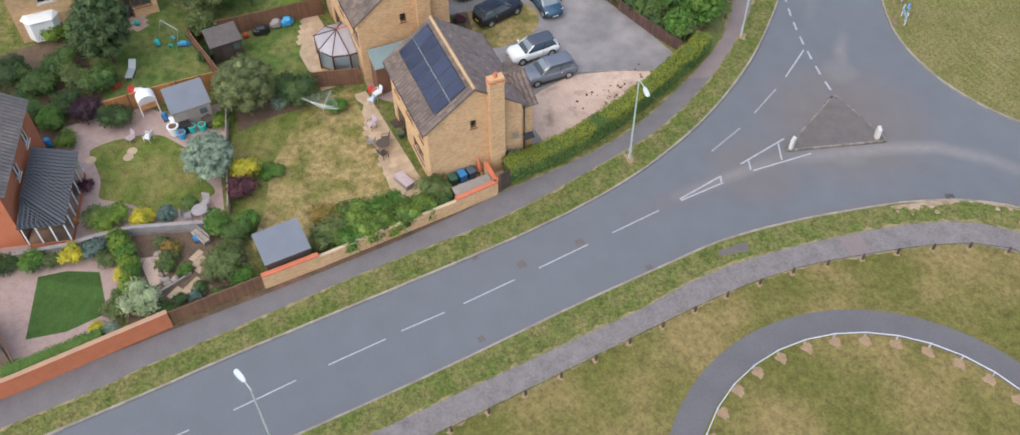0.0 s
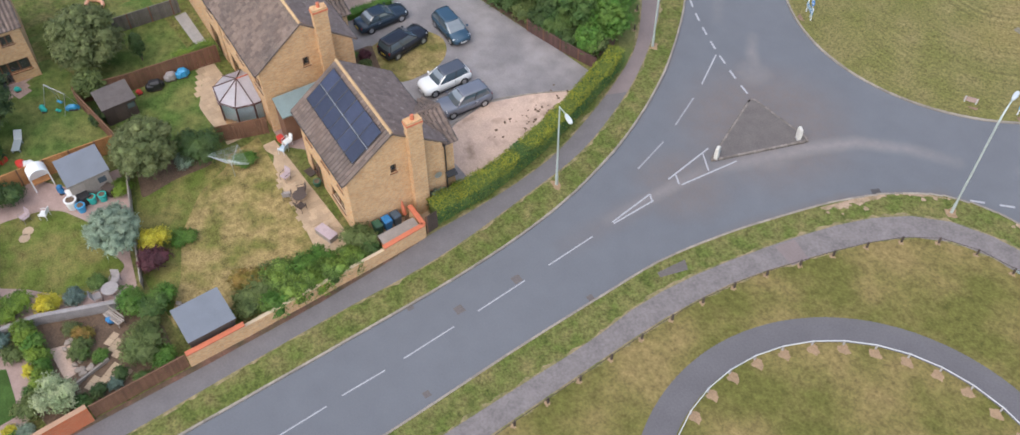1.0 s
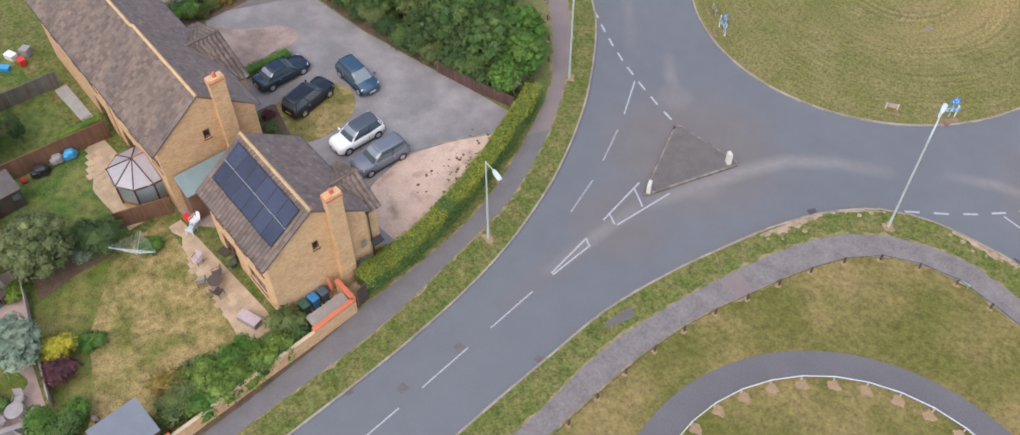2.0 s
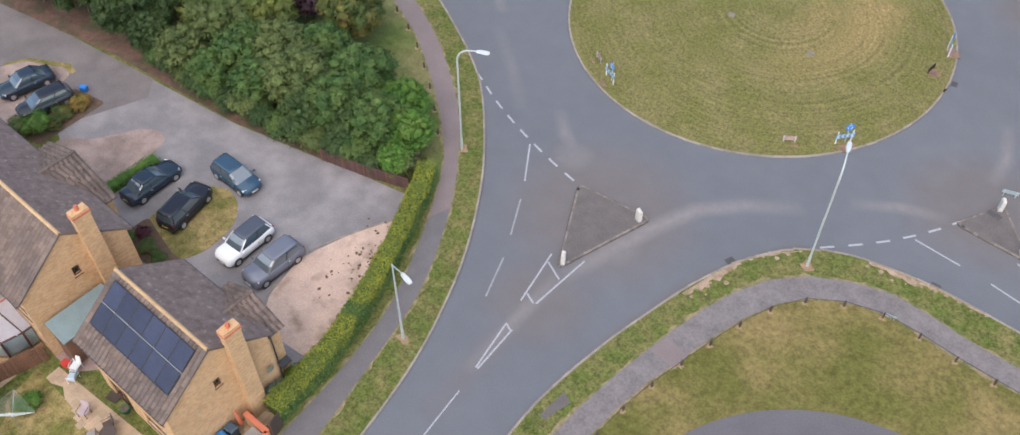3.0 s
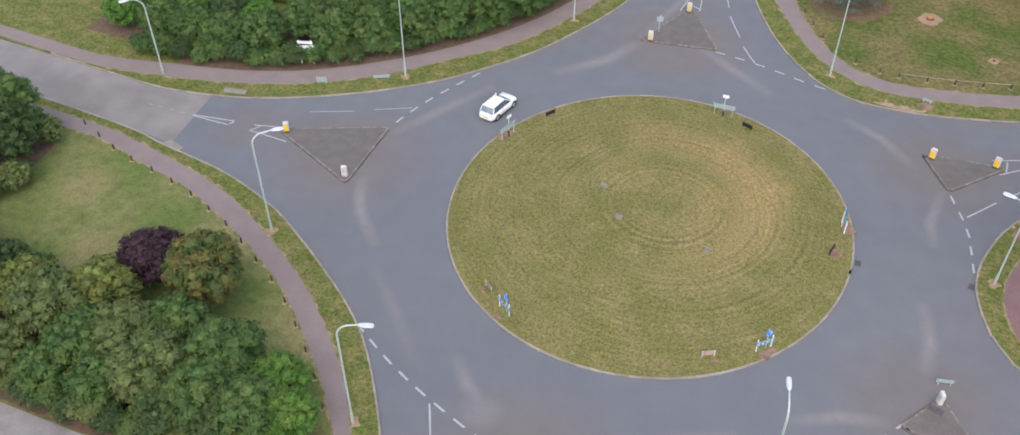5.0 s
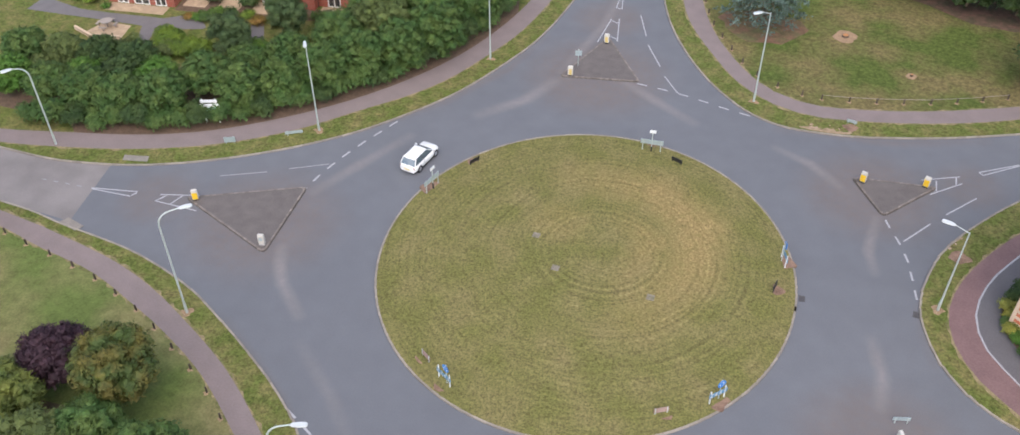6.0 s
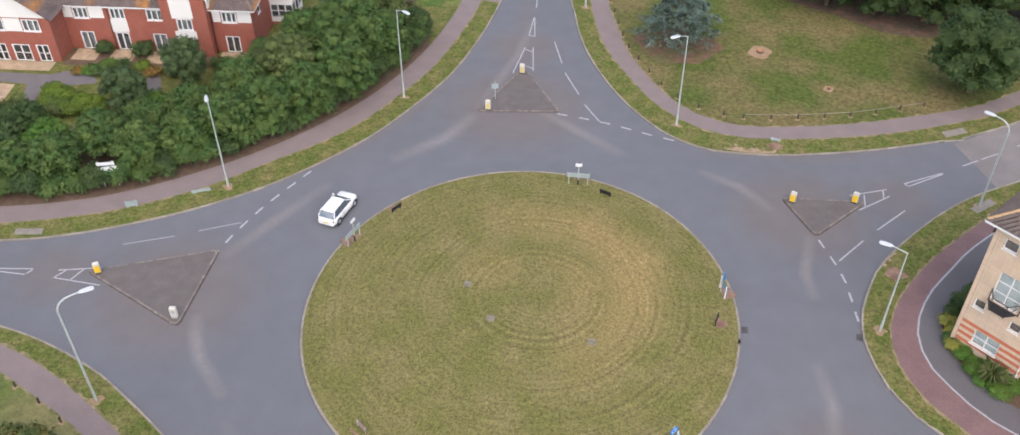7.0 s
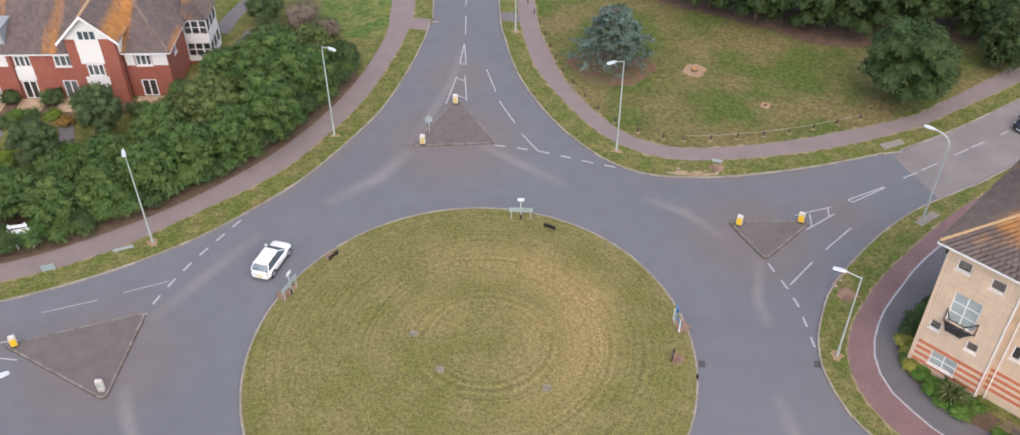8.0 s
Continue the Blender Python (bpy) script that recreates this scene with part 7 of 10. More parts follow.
def car(x, y, z, heading, body, roof, label, length=4.0, width=1.68, height=1.46, kind="hatch", name="car"):
    """A car from lofted body and cabin, with glass, roof, pillars, wheels, lamps, bumpers, mirrors and plain plates. It heads along +x."""
    t = thing(name, x, y, z, heading, label, "car", "parked cars" if name == "parked_car" else "")
    L, W, H = length / 2, width / 2, height
    belt = H * 0.62
    rnd = lambda xx, hw, z0, z1, r=0.12: [(xx, hw - r, z0), (xx, hw, z0 + r), (xx, hw + 0.01, (z0 + z1) / 2), (xx, hw - 0.02, z1 - r), (xx, hw - r - 0.06, z1), (xx, 0, z1 + 0.015),
                                          (xx, -hw + r + 0.06, z1), (xx, -hw + 0.02, z1 - r), (xx, -hw - 0.01, (z0 + z1) / 2), (xx, -hw, z0 + r), (xx, -hw + r, z0), (xx, 0, z0)]
    nose = {"hatch": 0.60, "suv": 0.66, "sedan": 0.58, "estate": 0.58, "tall": 0.66}[kind] * H
    tail = {"hatch": 0.64, "suv": 0.68, "sedan": 0.64, "estate": 0.64, "tall": 0.68}[kind] * H
    sec = [rnd(-L, W * 0.80, 0.34, tail * 0.82, 0.08), rnd(-L + 0.10, W * 0.92, 0.26, tail * 0.96), rnd(-L + 0.5, W, 0.22, tail), rnd(-L * 0.3, W, 0.20, belt), rnd(L * 0.25, W, 0.20, belt),
           rnd(L * 0.42, W, 0.20, belt * 0.99), rnd(L - 0.45, W * 0.97, 0.22, nose), rnd(L - 0.12, W * 0.86, 0.26, nose * 0.86, 0.1), rnd(L, W * 0.70, 0.34, nose * 0.72, 0.08)]
    part("body", loft(sec), body, t, smooth=True)
    # cabin: base at the belt, top at the roof
    b0, b1, r0, r1 = {"hatch": (-L + 0.10, L * 0.56, -L + 0.46, L * 0.12), "suv": (-L + 0.12, L * 0.50, -L + 0.45, L * 0.12), "tall": (-L + 0.08, L * 0.46, -L + 0.28, L * 0.08),
                      "estate": (-L + 0.12, L * 0.48, -L + 0.5, L * 0.10), "sedan": (-L + 0.55, L * 0.46, -L * 0.42, L * 0.08)}[kind]
    ring = lambda xa, xb, hw, zz: [(xa, hw * 0.86, zz), (xa + 0.15, hw, zz), (xb - 0.15, hw, zz), (xb, hw * 0.84, zz), (xb + 0.03, 0, zz), (xb, -hw * 0.84, zz), (xb - 0.15, -hw, zz), (xa + 0.15, -hw, zz), (xa, -hw * 0.86, zz), (xa - 0.03, 0, zz)]
    part("glass", loft([ring(b0, b1, W - 0.10, belt - 0.04), ring((b0 + r0) / 2, (b1 + r1) / 2 + 0.04, W - 0.16, (belt + H) / 2), ring(r0, r1, W - 0.25, H - 0.04)]), CAR_GLASS, t, "dark tinted glass", smooth=False)
    part("roof", loft([ring(r0 - 0.06, r1 + 0.05, W - 0.235, H - 0.06), ring(r0 - 0.03, r1 + 0.0, W - 0.27, H - 0.01), ring(r0 + 0.2, r1 - 0.2, W - 0.45, H + 0.012)]), roof, t, smooth=True)
    for s in (-1, 1):
        for (xa, xb) in ((b0 + 0.1, r0 + 0.08), (b1 - 0.1, r1 - 0.06), ((b0 + b1) / 2 - 0.1, (r0 + r1) / 2 - 0.1)):
            part("pillar", tube([(xa, s * (W - 0.10), belt - 0.03), (xb, s * (W - 0.24), H - 0.04)], [0.045, 0.04], 6), body if xa != (b0 + b1) / 2 - 0.1 else BLACK, t)
        m = part("door_mirror", loft([[(b1 - 0.25 + a, s * (W + 0.02), belt + 0.02 + c) for a, c in ((0, 0), (0.12, 0), (0.12, 0.12), (0, 0.13))], [(b1 - 0.22 + a, s * (W + 0.20), belt + 0.02 + c) for a, c in ((0, 0), (0.08, 0), (0.08, 0.11), (0, 0.12))]]), body, t)
        part("headlight", loft([[(L - 0.28 + a, s * (W * 0.62 + bb), nose * 0.74 + c) for a, bb, c in ((0, 0.28, 0), (0.17, 0, 0), (0.14, 0, 0.13), (-0.06, 0.27, 0.14))], [(L - 0.36 + a, s * (W * 0.60 + bb), nose * 0.74 + c) for a, bb, c in ((0, 0.24, 0), (0.17, 0, 0), (0.14, 0, 0.10), (-0.06, 0.22, 0.10))]]), SIGN_WHITE, t, "clear headlight")
        lift = 0.14 if kind in ("tall", "suv") else 0.0
        part("tail_light", box(-L + 0.03, -L + 0.17, s * W * 0.79 - 0.07, s * W * 0.79 + 0.07, tail * 0.66, tail * 0.66 + 0.19 + lift * 0.5, bevel=0.02), TAIL_RED, t, "red tail light")
        part("sill_trim", box(-L * 0.5, L * 0.5, s * (W - 0.01) - 0.02, s * (W - 0.01) + 0.02, 0.20, 0.30), BLACK, t)
        part("door_seam", box((b0 + b1) / 2 - 0.06, (b0 + b1) / 2 - 0.045, s * (W + 0.004) - 0.012, s * (W + 0.004) + 0.012, 0.35, belt - 0.1), BLACK, t)
        part("door_handle", box((b0 + b1) / 2 - 0.3, (b0 + b1) / 2 - 0.14, s * (W + 0.012) - 0.014, s * (W + 0.012) + 0.014, belt - 0.17, belt - 0.14), ALU, t)
        for xw in (-L * 0.62, L * 0.64):
            tyre = bmesh.new()
            bmesh.ops.create_cone(tyre, cap_ends=True, segments=24, radius1=0.315, radius2=0.315, depth=0.2, matrix=pose(xw, s * (W - 0.10), 0.315, 90, 0, 0))
            bmesh.ops.bevel(tyre, geom=[e for e in tyre.edges if len(e.link_faces) == 2 and any(len(f.verts) > 4 for f in e.link_faces)], offset=0.03, segments=2, affect="EDGES")
            w = part("wheel", tyre, TYRE, t, "black rubber tyre")
            r = part("rim", rim_mesh(), ALU, w, "silver alloy rim")
            r.matrix_basis = pose(xw, s * (W + 0.005), 0.315, 0, 0, 0 if s < 0 else 180)
            arch = bmesh.new()
            bmesh.ops.create_cone(arch, cap_ends=True, segments=20, radius1=0.365, radius2=0.365, depth=0.03, matrix=pose(xw, s * (W - 0.005), 0.33, 90, 0, 0))
            part("wheel_arch", arch, BLACK, t)
    part("rear_bumper", box(-L - 0.03, -L + 0.06, -W * 0.78, W * 0.78, 0.28, 0.42, bevel=0.02), BLACK if kind in ("suv", "tall") else body, t)
    part("front_grille", box(L - 0.10, L + 0.02, -W * 0.5, W * 0.5, 0.32, 0.50, bevel=0.015), BLACK, t)
    part("number_plate", box(-L - 0.045, -L - 0.03, -0.26, 0.26, tail * 0.50, tail * 0.50 + 0.11), PLATE_YELLOW, t, "plain yellow plate")
    part("number_plate", box(L + 0.02, L + 0.032, -0.26, 0.26, 0.36, 0.47), SIGN_WHITE, t, "plain white plate")
    return t


TYRE = mat("tyre_rubber", (0.018, 0.018, 0.019), 0.85, vary=0.15, bump=0.1)
TAIL_RED = paint("tail_red", (0.20, 0.010, 0.012), 0.2)
PLATE_YELLOW = paint("plate_yellow", (0.72, 0.55, 0.08), 0.4)
CAR_WHITE = paint("car_paint_white", (0.80, 0.80, 0.78), 0.18)
CAR_BLACK = paint("car_paint_black", (0.020, 0.022, 0.030), 0.2)
CAR_BLUE = paint("car_paint_blue", (0.045, 0.090, 0.135), 0.2, 0.2)
CAR_NAVY = paint("car_paint_navy", (0.030, 0.046, 0.066), 0.2, 0.2)
CAR_GREY = paint("car_paint_grey", (0.190, 0.200, 0.235), 0.25, 0.3)
CAR_ROOF_GREY = paint("car_roof_grey", (0.090, 0.100, 0.125), 0.2, 0.2)
car(-17.1, 7.3, 0.0, 80, CAR_WHITE, CAR_WHITE, "white three-door hatchback driving round the roundabout", 4.0, 1.69, 1.46, "hatch", "hatchback_car")
car(-26.2, -44.25, FOOT, 88, CAR_NAVY, CAR_NAVY, "dark navy saloon parked on the drive", 4.5, 1.76, 1.42, "sedan", "parked_car")
car(-22.4, -44.4, FOOT, 100, CAR_BLACK, CAR_BLACK, "black tall estate parked at the lawn edge", 4.3, 1.76, 1.6, "tall", "parked_car")
car(-21.7, -40.25, FOOT, -4, CAR_BLUE, CAR_BLUE, "dark blue hatchback parked on the drive", 4.1, 1.72, 1.46, "hatch", "parked_car")
car(-16.65, -44.2, FOOT, -92, CAR_WHITE, CAR_ROOF_GREY, "white compact crossover with a grey roof", 4.15, 1.73, 1.52, "suv", "parked_car")
car(-13.78, -44.3, FOOT, -95, CAR_GREY, CAR_GREY, "silver-grey compact crossover parked beside gravel", 4.3, 1.78, 1.58, "suv", "parked_car")
car(-42.6, -43.1, FOOT + 0.01, -104, CAR_NAVY, CAR_NAVY, "dark blue saloon parked on a gravel bay", 4.3, 1.74, 1.44, "sedan", "parked_car")
car(-39.4, -43.6, FOOT + 0.01, -104, CAR_BLACK, CAR_BLACK, "black hatchback parked on a gravel bay", 4.3, 1.74, 1.46, "hatch", "parked_car")
car(47.9, 34.6, 0.008, 220, CAR_BLACK, CAR_BLACK, "dark car approaching on the side road", 4.2, 1.75, 1.45, "hatch", "hatchback_car")


# ---- gardens: walls, fences, beds, lawns, sheds ----
def area(name, pts, material, label, category, lift=0.008, r=0.0):
    return setting(name, slab(rounded(pts, r) if r else pts, TOP - 0.04, TOP + lift), material, label, category)


def garden_wall(pts, height, material, label, coping=(), thick=0.24, name="garden_wall", cap=None):
    """A free-standing wall along plan points, with a pale or red coping over some stretches (from, to in parts of the length)."""
    t = thing(name, pts[0][0], pts[0][1], TOP - 0.05, 0, label, "wall")
    base = Vector(pts[0])
    bm, top, capped = bmesh.new(), bmesh.new(), False
    for a, b in zip(pts, pts[1:]):
        a, b = Vector(a) - base, Vector(b) - base
        d = b - a
        m = pose(a.x, a.y, 0, 0, 0, math.degrees(math.atan2(d.y, d.x)))
        box(0, d.length, -thick / 2, thick / 2, 0, height, bm, m)
        for lo, hi in coping:
            box(d.length * lo, d.length * hi, -thick / 2 - 0.05, thick / 2 + 0.05, height, height + 0.10, top, m)
            capped = True
    part("wall", bm, material, t)
    if capped:
        part("coping", top, cap or COPING, t, "" if cap else "red brick coping")
    return t


def panel_fence(pts, height, material, label, gap=1.83, name="panel_fence", boards=0.14):
    """Timber fence: posts, gravel board, upright boards and a cap rail."""
    base = Vector(pts[0])
    t = thing(name, base.x, base.y, TOP - 0.04, 0, label, "fence")
    line = [Vector(p) for p in pts]
    board = box(-boards / 2 + 0.004, boards / 2 - 0.004, -0.012, 0.012, 0.05, height)
    me = bpy.data.meshes.new("board")
    board.to_mesh(me)
    board.free()
    me.materials.append(material)
    for p, a in even(line, boards):
        ob = new("board", me)
        ob.parent = t
        ob.matrix_basis = pose(p.x - base.x, p.y - base.y, 0.02 * noise.noise(Vector((p.x * 5, p.y * 5, 1))), 0, 0, math.degrees(a))
    for p, a in even(line, gap):
        part("post", box(-0.05, 0.05, -0.05, 0.05, 0, height + 0.06, None, pose(p.x - base.x, p.y - base.y, 0, 0, 0, math.degrees(a))), WOOD_BROWN if material != WOOD_GREY else WOOD_GREY, t)
    for a, b in zip(line, line[1:]):
        d = b - a
        m = pose(a.x - base.x, a.y - base.y, 0, 0, 0, math.degrees(math.atan2(d.y, d.x)))
        part("cap_rail", box(0, d.length, -0.04, 0.04, height, height + 0.04, None, m), material, t)
        part("back_rail", box(0, d.length, 0.014, 0.06, height * 0.6, height * 0.6 + 0.08, None, m), material, t)
    return t


def paving(name, pts, size, material, label, gap=0.02, turn=0.0, lift=0.02, seed=0):
    """Flagstones laid side by side inside an outline; each is a piece of its own."""
    rng = random.Random(seed)
    base = setting(name, slab(pts, TOP - 0.04, TOP + 0.006), material, label, "patio")
    poly = [Vector(p) for p in pts]

    def inside(q):
        hit = False
        for a, b in zip(poly, poly[1:] + poly[:1]):
            if (a.y > q.y) != (b.y > q.y) and q.x < (b.x - a.x) * (q.y - a.y) / (b.y - a.y) + a.x:
                hit = not hit
        return hit
    h = size / 2 - gap / 2
    bm = box(-h, h, -h, h, 0, lift + 0.006, bevel=0.006)
    me = bpy.data.meshes.new("flagstone")
    bm.to_mesh(me)
    bm.free()
    me.materials.append(material)
    c = sum(poly, Vector((0, 0))) / len(poly)
    rot = Matrix.Rotation(radians(turn), 2)
    n = int(max((p - c).length for p in poly) / size) + 1
    for i in range(-n, n + 1):
        for j in range(-n, n + 1):
            q = c + rot @ Vector((i * size, j * size + (size / 2 if i % 2 else 0)))
            if inside(q) and all(inside(q + rot @ Vector((dx * h, dy * h))) for dx in (-1, 1) for dy in (-1, 1)):
                ob = new("flagstone", me)
                ob.parent = base
                ob.matrix_basis = pose(q.x, q.y, TOP + 0.004 * rng.random(), 0.3 * rng.random(), 0.3 * rng.random(), turn)
    return base


# walls and fences along the footway
garden_wall([(-3.9, -104), (-3.98, -86), (-4.32, -76.9)], 1.5, BRICK_ORANGE, "tall orange-red brick garden wall beside the footway", [(0, 1)], cap=BRICK_ORANGE)
panel_fence([(-4.4, -76.75), (-4.42, -70.85)], 1.3, WOOD_BROWN, "brown upright-board timber fence beside the footway")
garden_wall([(-4.4, -70.75), (-4.36, -66.9)], 1.3, BRICK_BUFF, "buff brick wall with red coping in front of a shed", [(0, 1)])
garden_wall([(-4.36, -66.9), (-4.46, -61), (-4.5, -56.8)], 1.15, BRICK_BUFF, "low buff brick garden wall half hidden by shrubs")
garden_wall([(-4.5, -56.8), (-4.62, -53.6), (-6.6, -53.5)], 1.3, BRICK_BUFF, "buff brick wall with red coping round a bin store", [(0, 1)])
panel_fence([(-4.75, -53.3), (-4.85, -52.4)], 1.7, WOOD_DARK, "dark timber side gate", name="garden_gate")
# yellow-green top over darker sides: light from above is put into the leaf colours
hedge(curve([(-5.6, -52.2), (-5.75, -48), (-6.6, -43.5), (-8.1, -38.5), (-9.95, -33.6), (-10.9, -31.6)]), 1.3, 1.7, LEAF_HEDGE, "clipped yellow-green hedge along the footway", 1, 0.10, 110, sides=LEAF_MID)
panel_fence([(-18.2, -35.05), (-14.5, -34.4), (-11.1, -33.5)], 1.15, WOOD_RUSSET, "red-brown upright-board fence at the thicket edge")

# drives
area("drive", [(-45, -37.6), (-35, -36.6), (-26.3, -36.2), (-20, -35.3), (-14.4, -34.4), (-11.0, -34.0), (-9.0, -36.0), (-7.0, -43), (-6.3, -49.6), (-30, -49.6), (-34, -46), (-45, -41)],
     mat("drive_asphalt", (0.205, 0.188, 0.186), 0.92, vary=0.22, scale=0.9, fine=9.0, second=(0.275, 0.250, 0.242), mix_scale=0.3, sharp=(0.42, 0.66)), "pale worn grey asphalt shared drive with stains", "drive", 0.010)
area("gravel_bed", [(-10.0, -36.0), (-11.9, -39.6), (-13.0, -42.8), (-12.5, -46), (-11.2, -48.2), (-7.4, -48.2), (-6.4, -47.4), (-6.9, -43.4), (-8.3, -39.5), (-9.3, -37)], GRAVEL, "pink-buff gravel parking area with dark stones", "gravel", 0.03, 0.4)
area("gravel_bed", [(-35.6, -45), (-33.6, -43.7), (-32.7, -42.4), (-31.7, -40.9), (-30.4, -40.15), (-29.2, -40.5), (-28.8, -42.2), (-28.9, -45), (-29.5, -49.2), (-36, -49.2)], GRAVEL_DIRTY, "beige gravel drive beside the house", "gravel", 0.03, 0.5)
area("front_lawn", [(-24.0, -47.2), (-24.4, -43.4), (-22.6, -41.3), (-20.4, -41.3), (-18.7, -43.2), (-18.6, -46.6), (-20, -48.2)], GRASS_DRY, "rounded front lawn of dry yellow-green grass", "lawn", 0.03, 1.3)
area("planting_bed", [(-24.5, -49.2), (-24.2, -46.4), (-20.2, -47.6), (-18.2, -47.4), (-18.2, -49.2)], SOIL, "planting bed of bare soil and low plants", "bed", 0.035, 0.4)
area("drive", [(-80, -41), (-60, -38.4), (-45, -37.0), (-35.4, -36.5), (-34.0, -38.2), (-36.6, -43.6), (-38.2, -47.2), (-60, -50), (-80, -52)], mat("drive_brown", (0.150, 0.130, 0.122), 0.92, vary=0.2, scale=0.6, fine=8.0, second=(0.185, 0.160, 0.150), mix_scale=0.25), "brown-grey asphalt lane joining the shared drive", "drive", 0.016)
area("gravel_bed", [(-46.5, -42.4), (-45.4, -41.2), (-42.2, -39.9), (-41.2, -40.1), (-40.9, -41.4), (-39.6, -42.2), (-38.2, -47.2), (-46.5, -48)], GRAVEL_DIRTY, "beige gravel bay under two parked cars", "gravel", 0.026, 0.4)
area("planting_bed", [(-39.6, -41.0), (-36.2, -40.6), (-36.4, -46.6), (-39.2, -46.6)], SOIL, "planting bed between drive and gravel bay", "bed", 0.034, 0.4)
edge = curve([(-9.9, -35.9), (-11.95, -39.6), (-13.05, -42.8), (-12.55, -46.2), (-11.8, -48)], 0.5)
kerbline = bmesh.new()
for p, a in even(edge, 0.5):
    box(0.01, 0.49, -0.06, 0.06, TOP - 0.05, TOP + 0.07, kerbline, pose(p.x, p.y, 0, 0, 0, math.degrees(a)))
setting("gravel_edging", kerbline, KERB, "small concrete edging blocks along the gravel", "kerb")
rng = random.Random(4)
stones = bmesh.new()
for k in range(70):
    x, y = rng.gauss(-9.6, 0.8), rng.gauss(-40.2, 1.8)
    bmesh.ops.create_icosphere(stones, subdivisions=1, radius=0.04 + 0.07 * rng.random(), matrix=pose(x, y, TOP + 0.05, 0, 0, 50 * k) @ Matrix.Diagonal((1, 1.4, 0.6, 1)))
tagged(link_bm("loose_stones", stones, SOIL), "scattered dark stones and clods on the gravel", "stones", kind="stuff")
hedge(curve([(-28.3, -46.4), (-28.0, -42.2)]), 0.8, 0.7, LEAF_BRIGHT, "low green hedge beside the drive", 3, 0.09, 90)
area("verge_strip", [(-46.6, -42.4), (-45.6, -40.9), (-42.3, -39.3), (-41.1, -39.6), (-41.2, -40.1), (-42.2, -39.9), (-45.4, -41.2), (-46.5, -42.8)], GRASS_DRY, "thin strip of dry grass round a gravel bay", "lawn", 0.03)
t = thing("recycling_box", -38.6, -40.7, FOOT + 0.012, 20, "bright blue plastic recycling box on the drive", "box")
part("tub", loft([[(a * k, b * k, z) for a, b in ((-0.27, -0.2), (0.27, -0.2), (0.27, 0.2), (-0.27, 0.2))] for k, z in ((0.85, 0.0), (1.0, 0.4), (1.1, 0.42), (1.1, 0.46))]), paint("box_blue", (0.02, 0.16, 0.50), 0.4), t)
part("lid", box(-0.29, 0.29, -0.22, 0.22, 0.44, 0.49, bevel=0.015), paint("box_lid_blue", (0.03, 0.20, 0.56), 0.4), t)
for k, (x, y, r, h, m) in enumerate([(-23.2, -47.6, 0.5, 0.5, LEAF_MAROON), (-22, -48.3, 0.6, 0.6, LEAF_OLIVE), (-20.6, -48.4, 0.5, 0.5, LEAF_MID), (-23.6, -48.6, 0.5, 0.7, LEAF_BRIGHT), (-6.2, -51.0, 0.9, 1.5, LEAF_BLUE), (-6.4, -49.4, 0.8, 1.2, LEAF_LIME), (-37.8, -45.6, 1.2, 1.4, LEAF_BRIGHT), (-38.6, -46.6, 1.0, 1.2, LEAF_OLIVE), (-37.6, -43.4, 0.9, 0.8, LEAF_RUST), (-37.4, -42.0, 0.9, 0.8, LEAF_AMBER), (-37.0, -44.5, 0.7, 0.7, LEAF_RUST)]):
    shrub(x, y, r, h, m, "low planting beside the drive", seed=500 + k, count=int(500 + 500 * r), size=0.09, group="drive planting")

# first garden: dry lawn behind the wall
area("lawn_dry", [(-5.2, -66.6), (-5.6, -57.8), (-8, -60.2), (-15.6, -59.1), (-20, -58.6), (-19.6, -61), (-20.5, -64.6), (-22.4, -67.2), (-12, -70.6), (-7.6, -70.4), (-7.4, -67)], GRASS_DRY, "dry straw-coloured back lawn greener at its edges", "lawn", 0.012)
area("planting_bed", [(-20.6, -62), (-19.4, -62.6), (-19.6, -65.4), (-19.2, -68.0), (-22.4, -67.2)], SOIL, "reddish bare soil bed under trees", "bed", 0.018, 0.4)
area("green_strip", [(-20.2, -60.9), (-18.6, -61.8), (-17.4, -64.4), (-14.6, -67.0), (-11.0, -68.6), (-8.4, -70.4), (-12, -70.6), (-17, -69.2), (-22, -67.4), (-20.6, -64)], GRASS_LAWN, "greener grass strip by the border", "lawn", 0.016, 0.5)
paving("patio", [(-19.0, -59.0), (-17.6, -58.5), (-15.6, -59.7), (-9.7, -60.2), (-7.2, -60.1), (-7.2, -57.75), (-19.0, -57.75)], 0.5, PAVING_BUFF, "buff stone flag patio along the house wall", seed=1)
paving("patio", [(-20.2, -57.4), (-18.0, -57.5), (-16.6, -56.2), (-16.4, -52), (-20.2, -52)], 0.6, PAVING_PINK, "pinkish flag path between the houses", seed=2)
paving("patio", [(-7.0, -57.6), (-5.7, -57.4), (-5.7, -50), (-7.0, -50)], 0.6, PAVING_BUFF, "buff stone side path by the gable wall", seed=3)


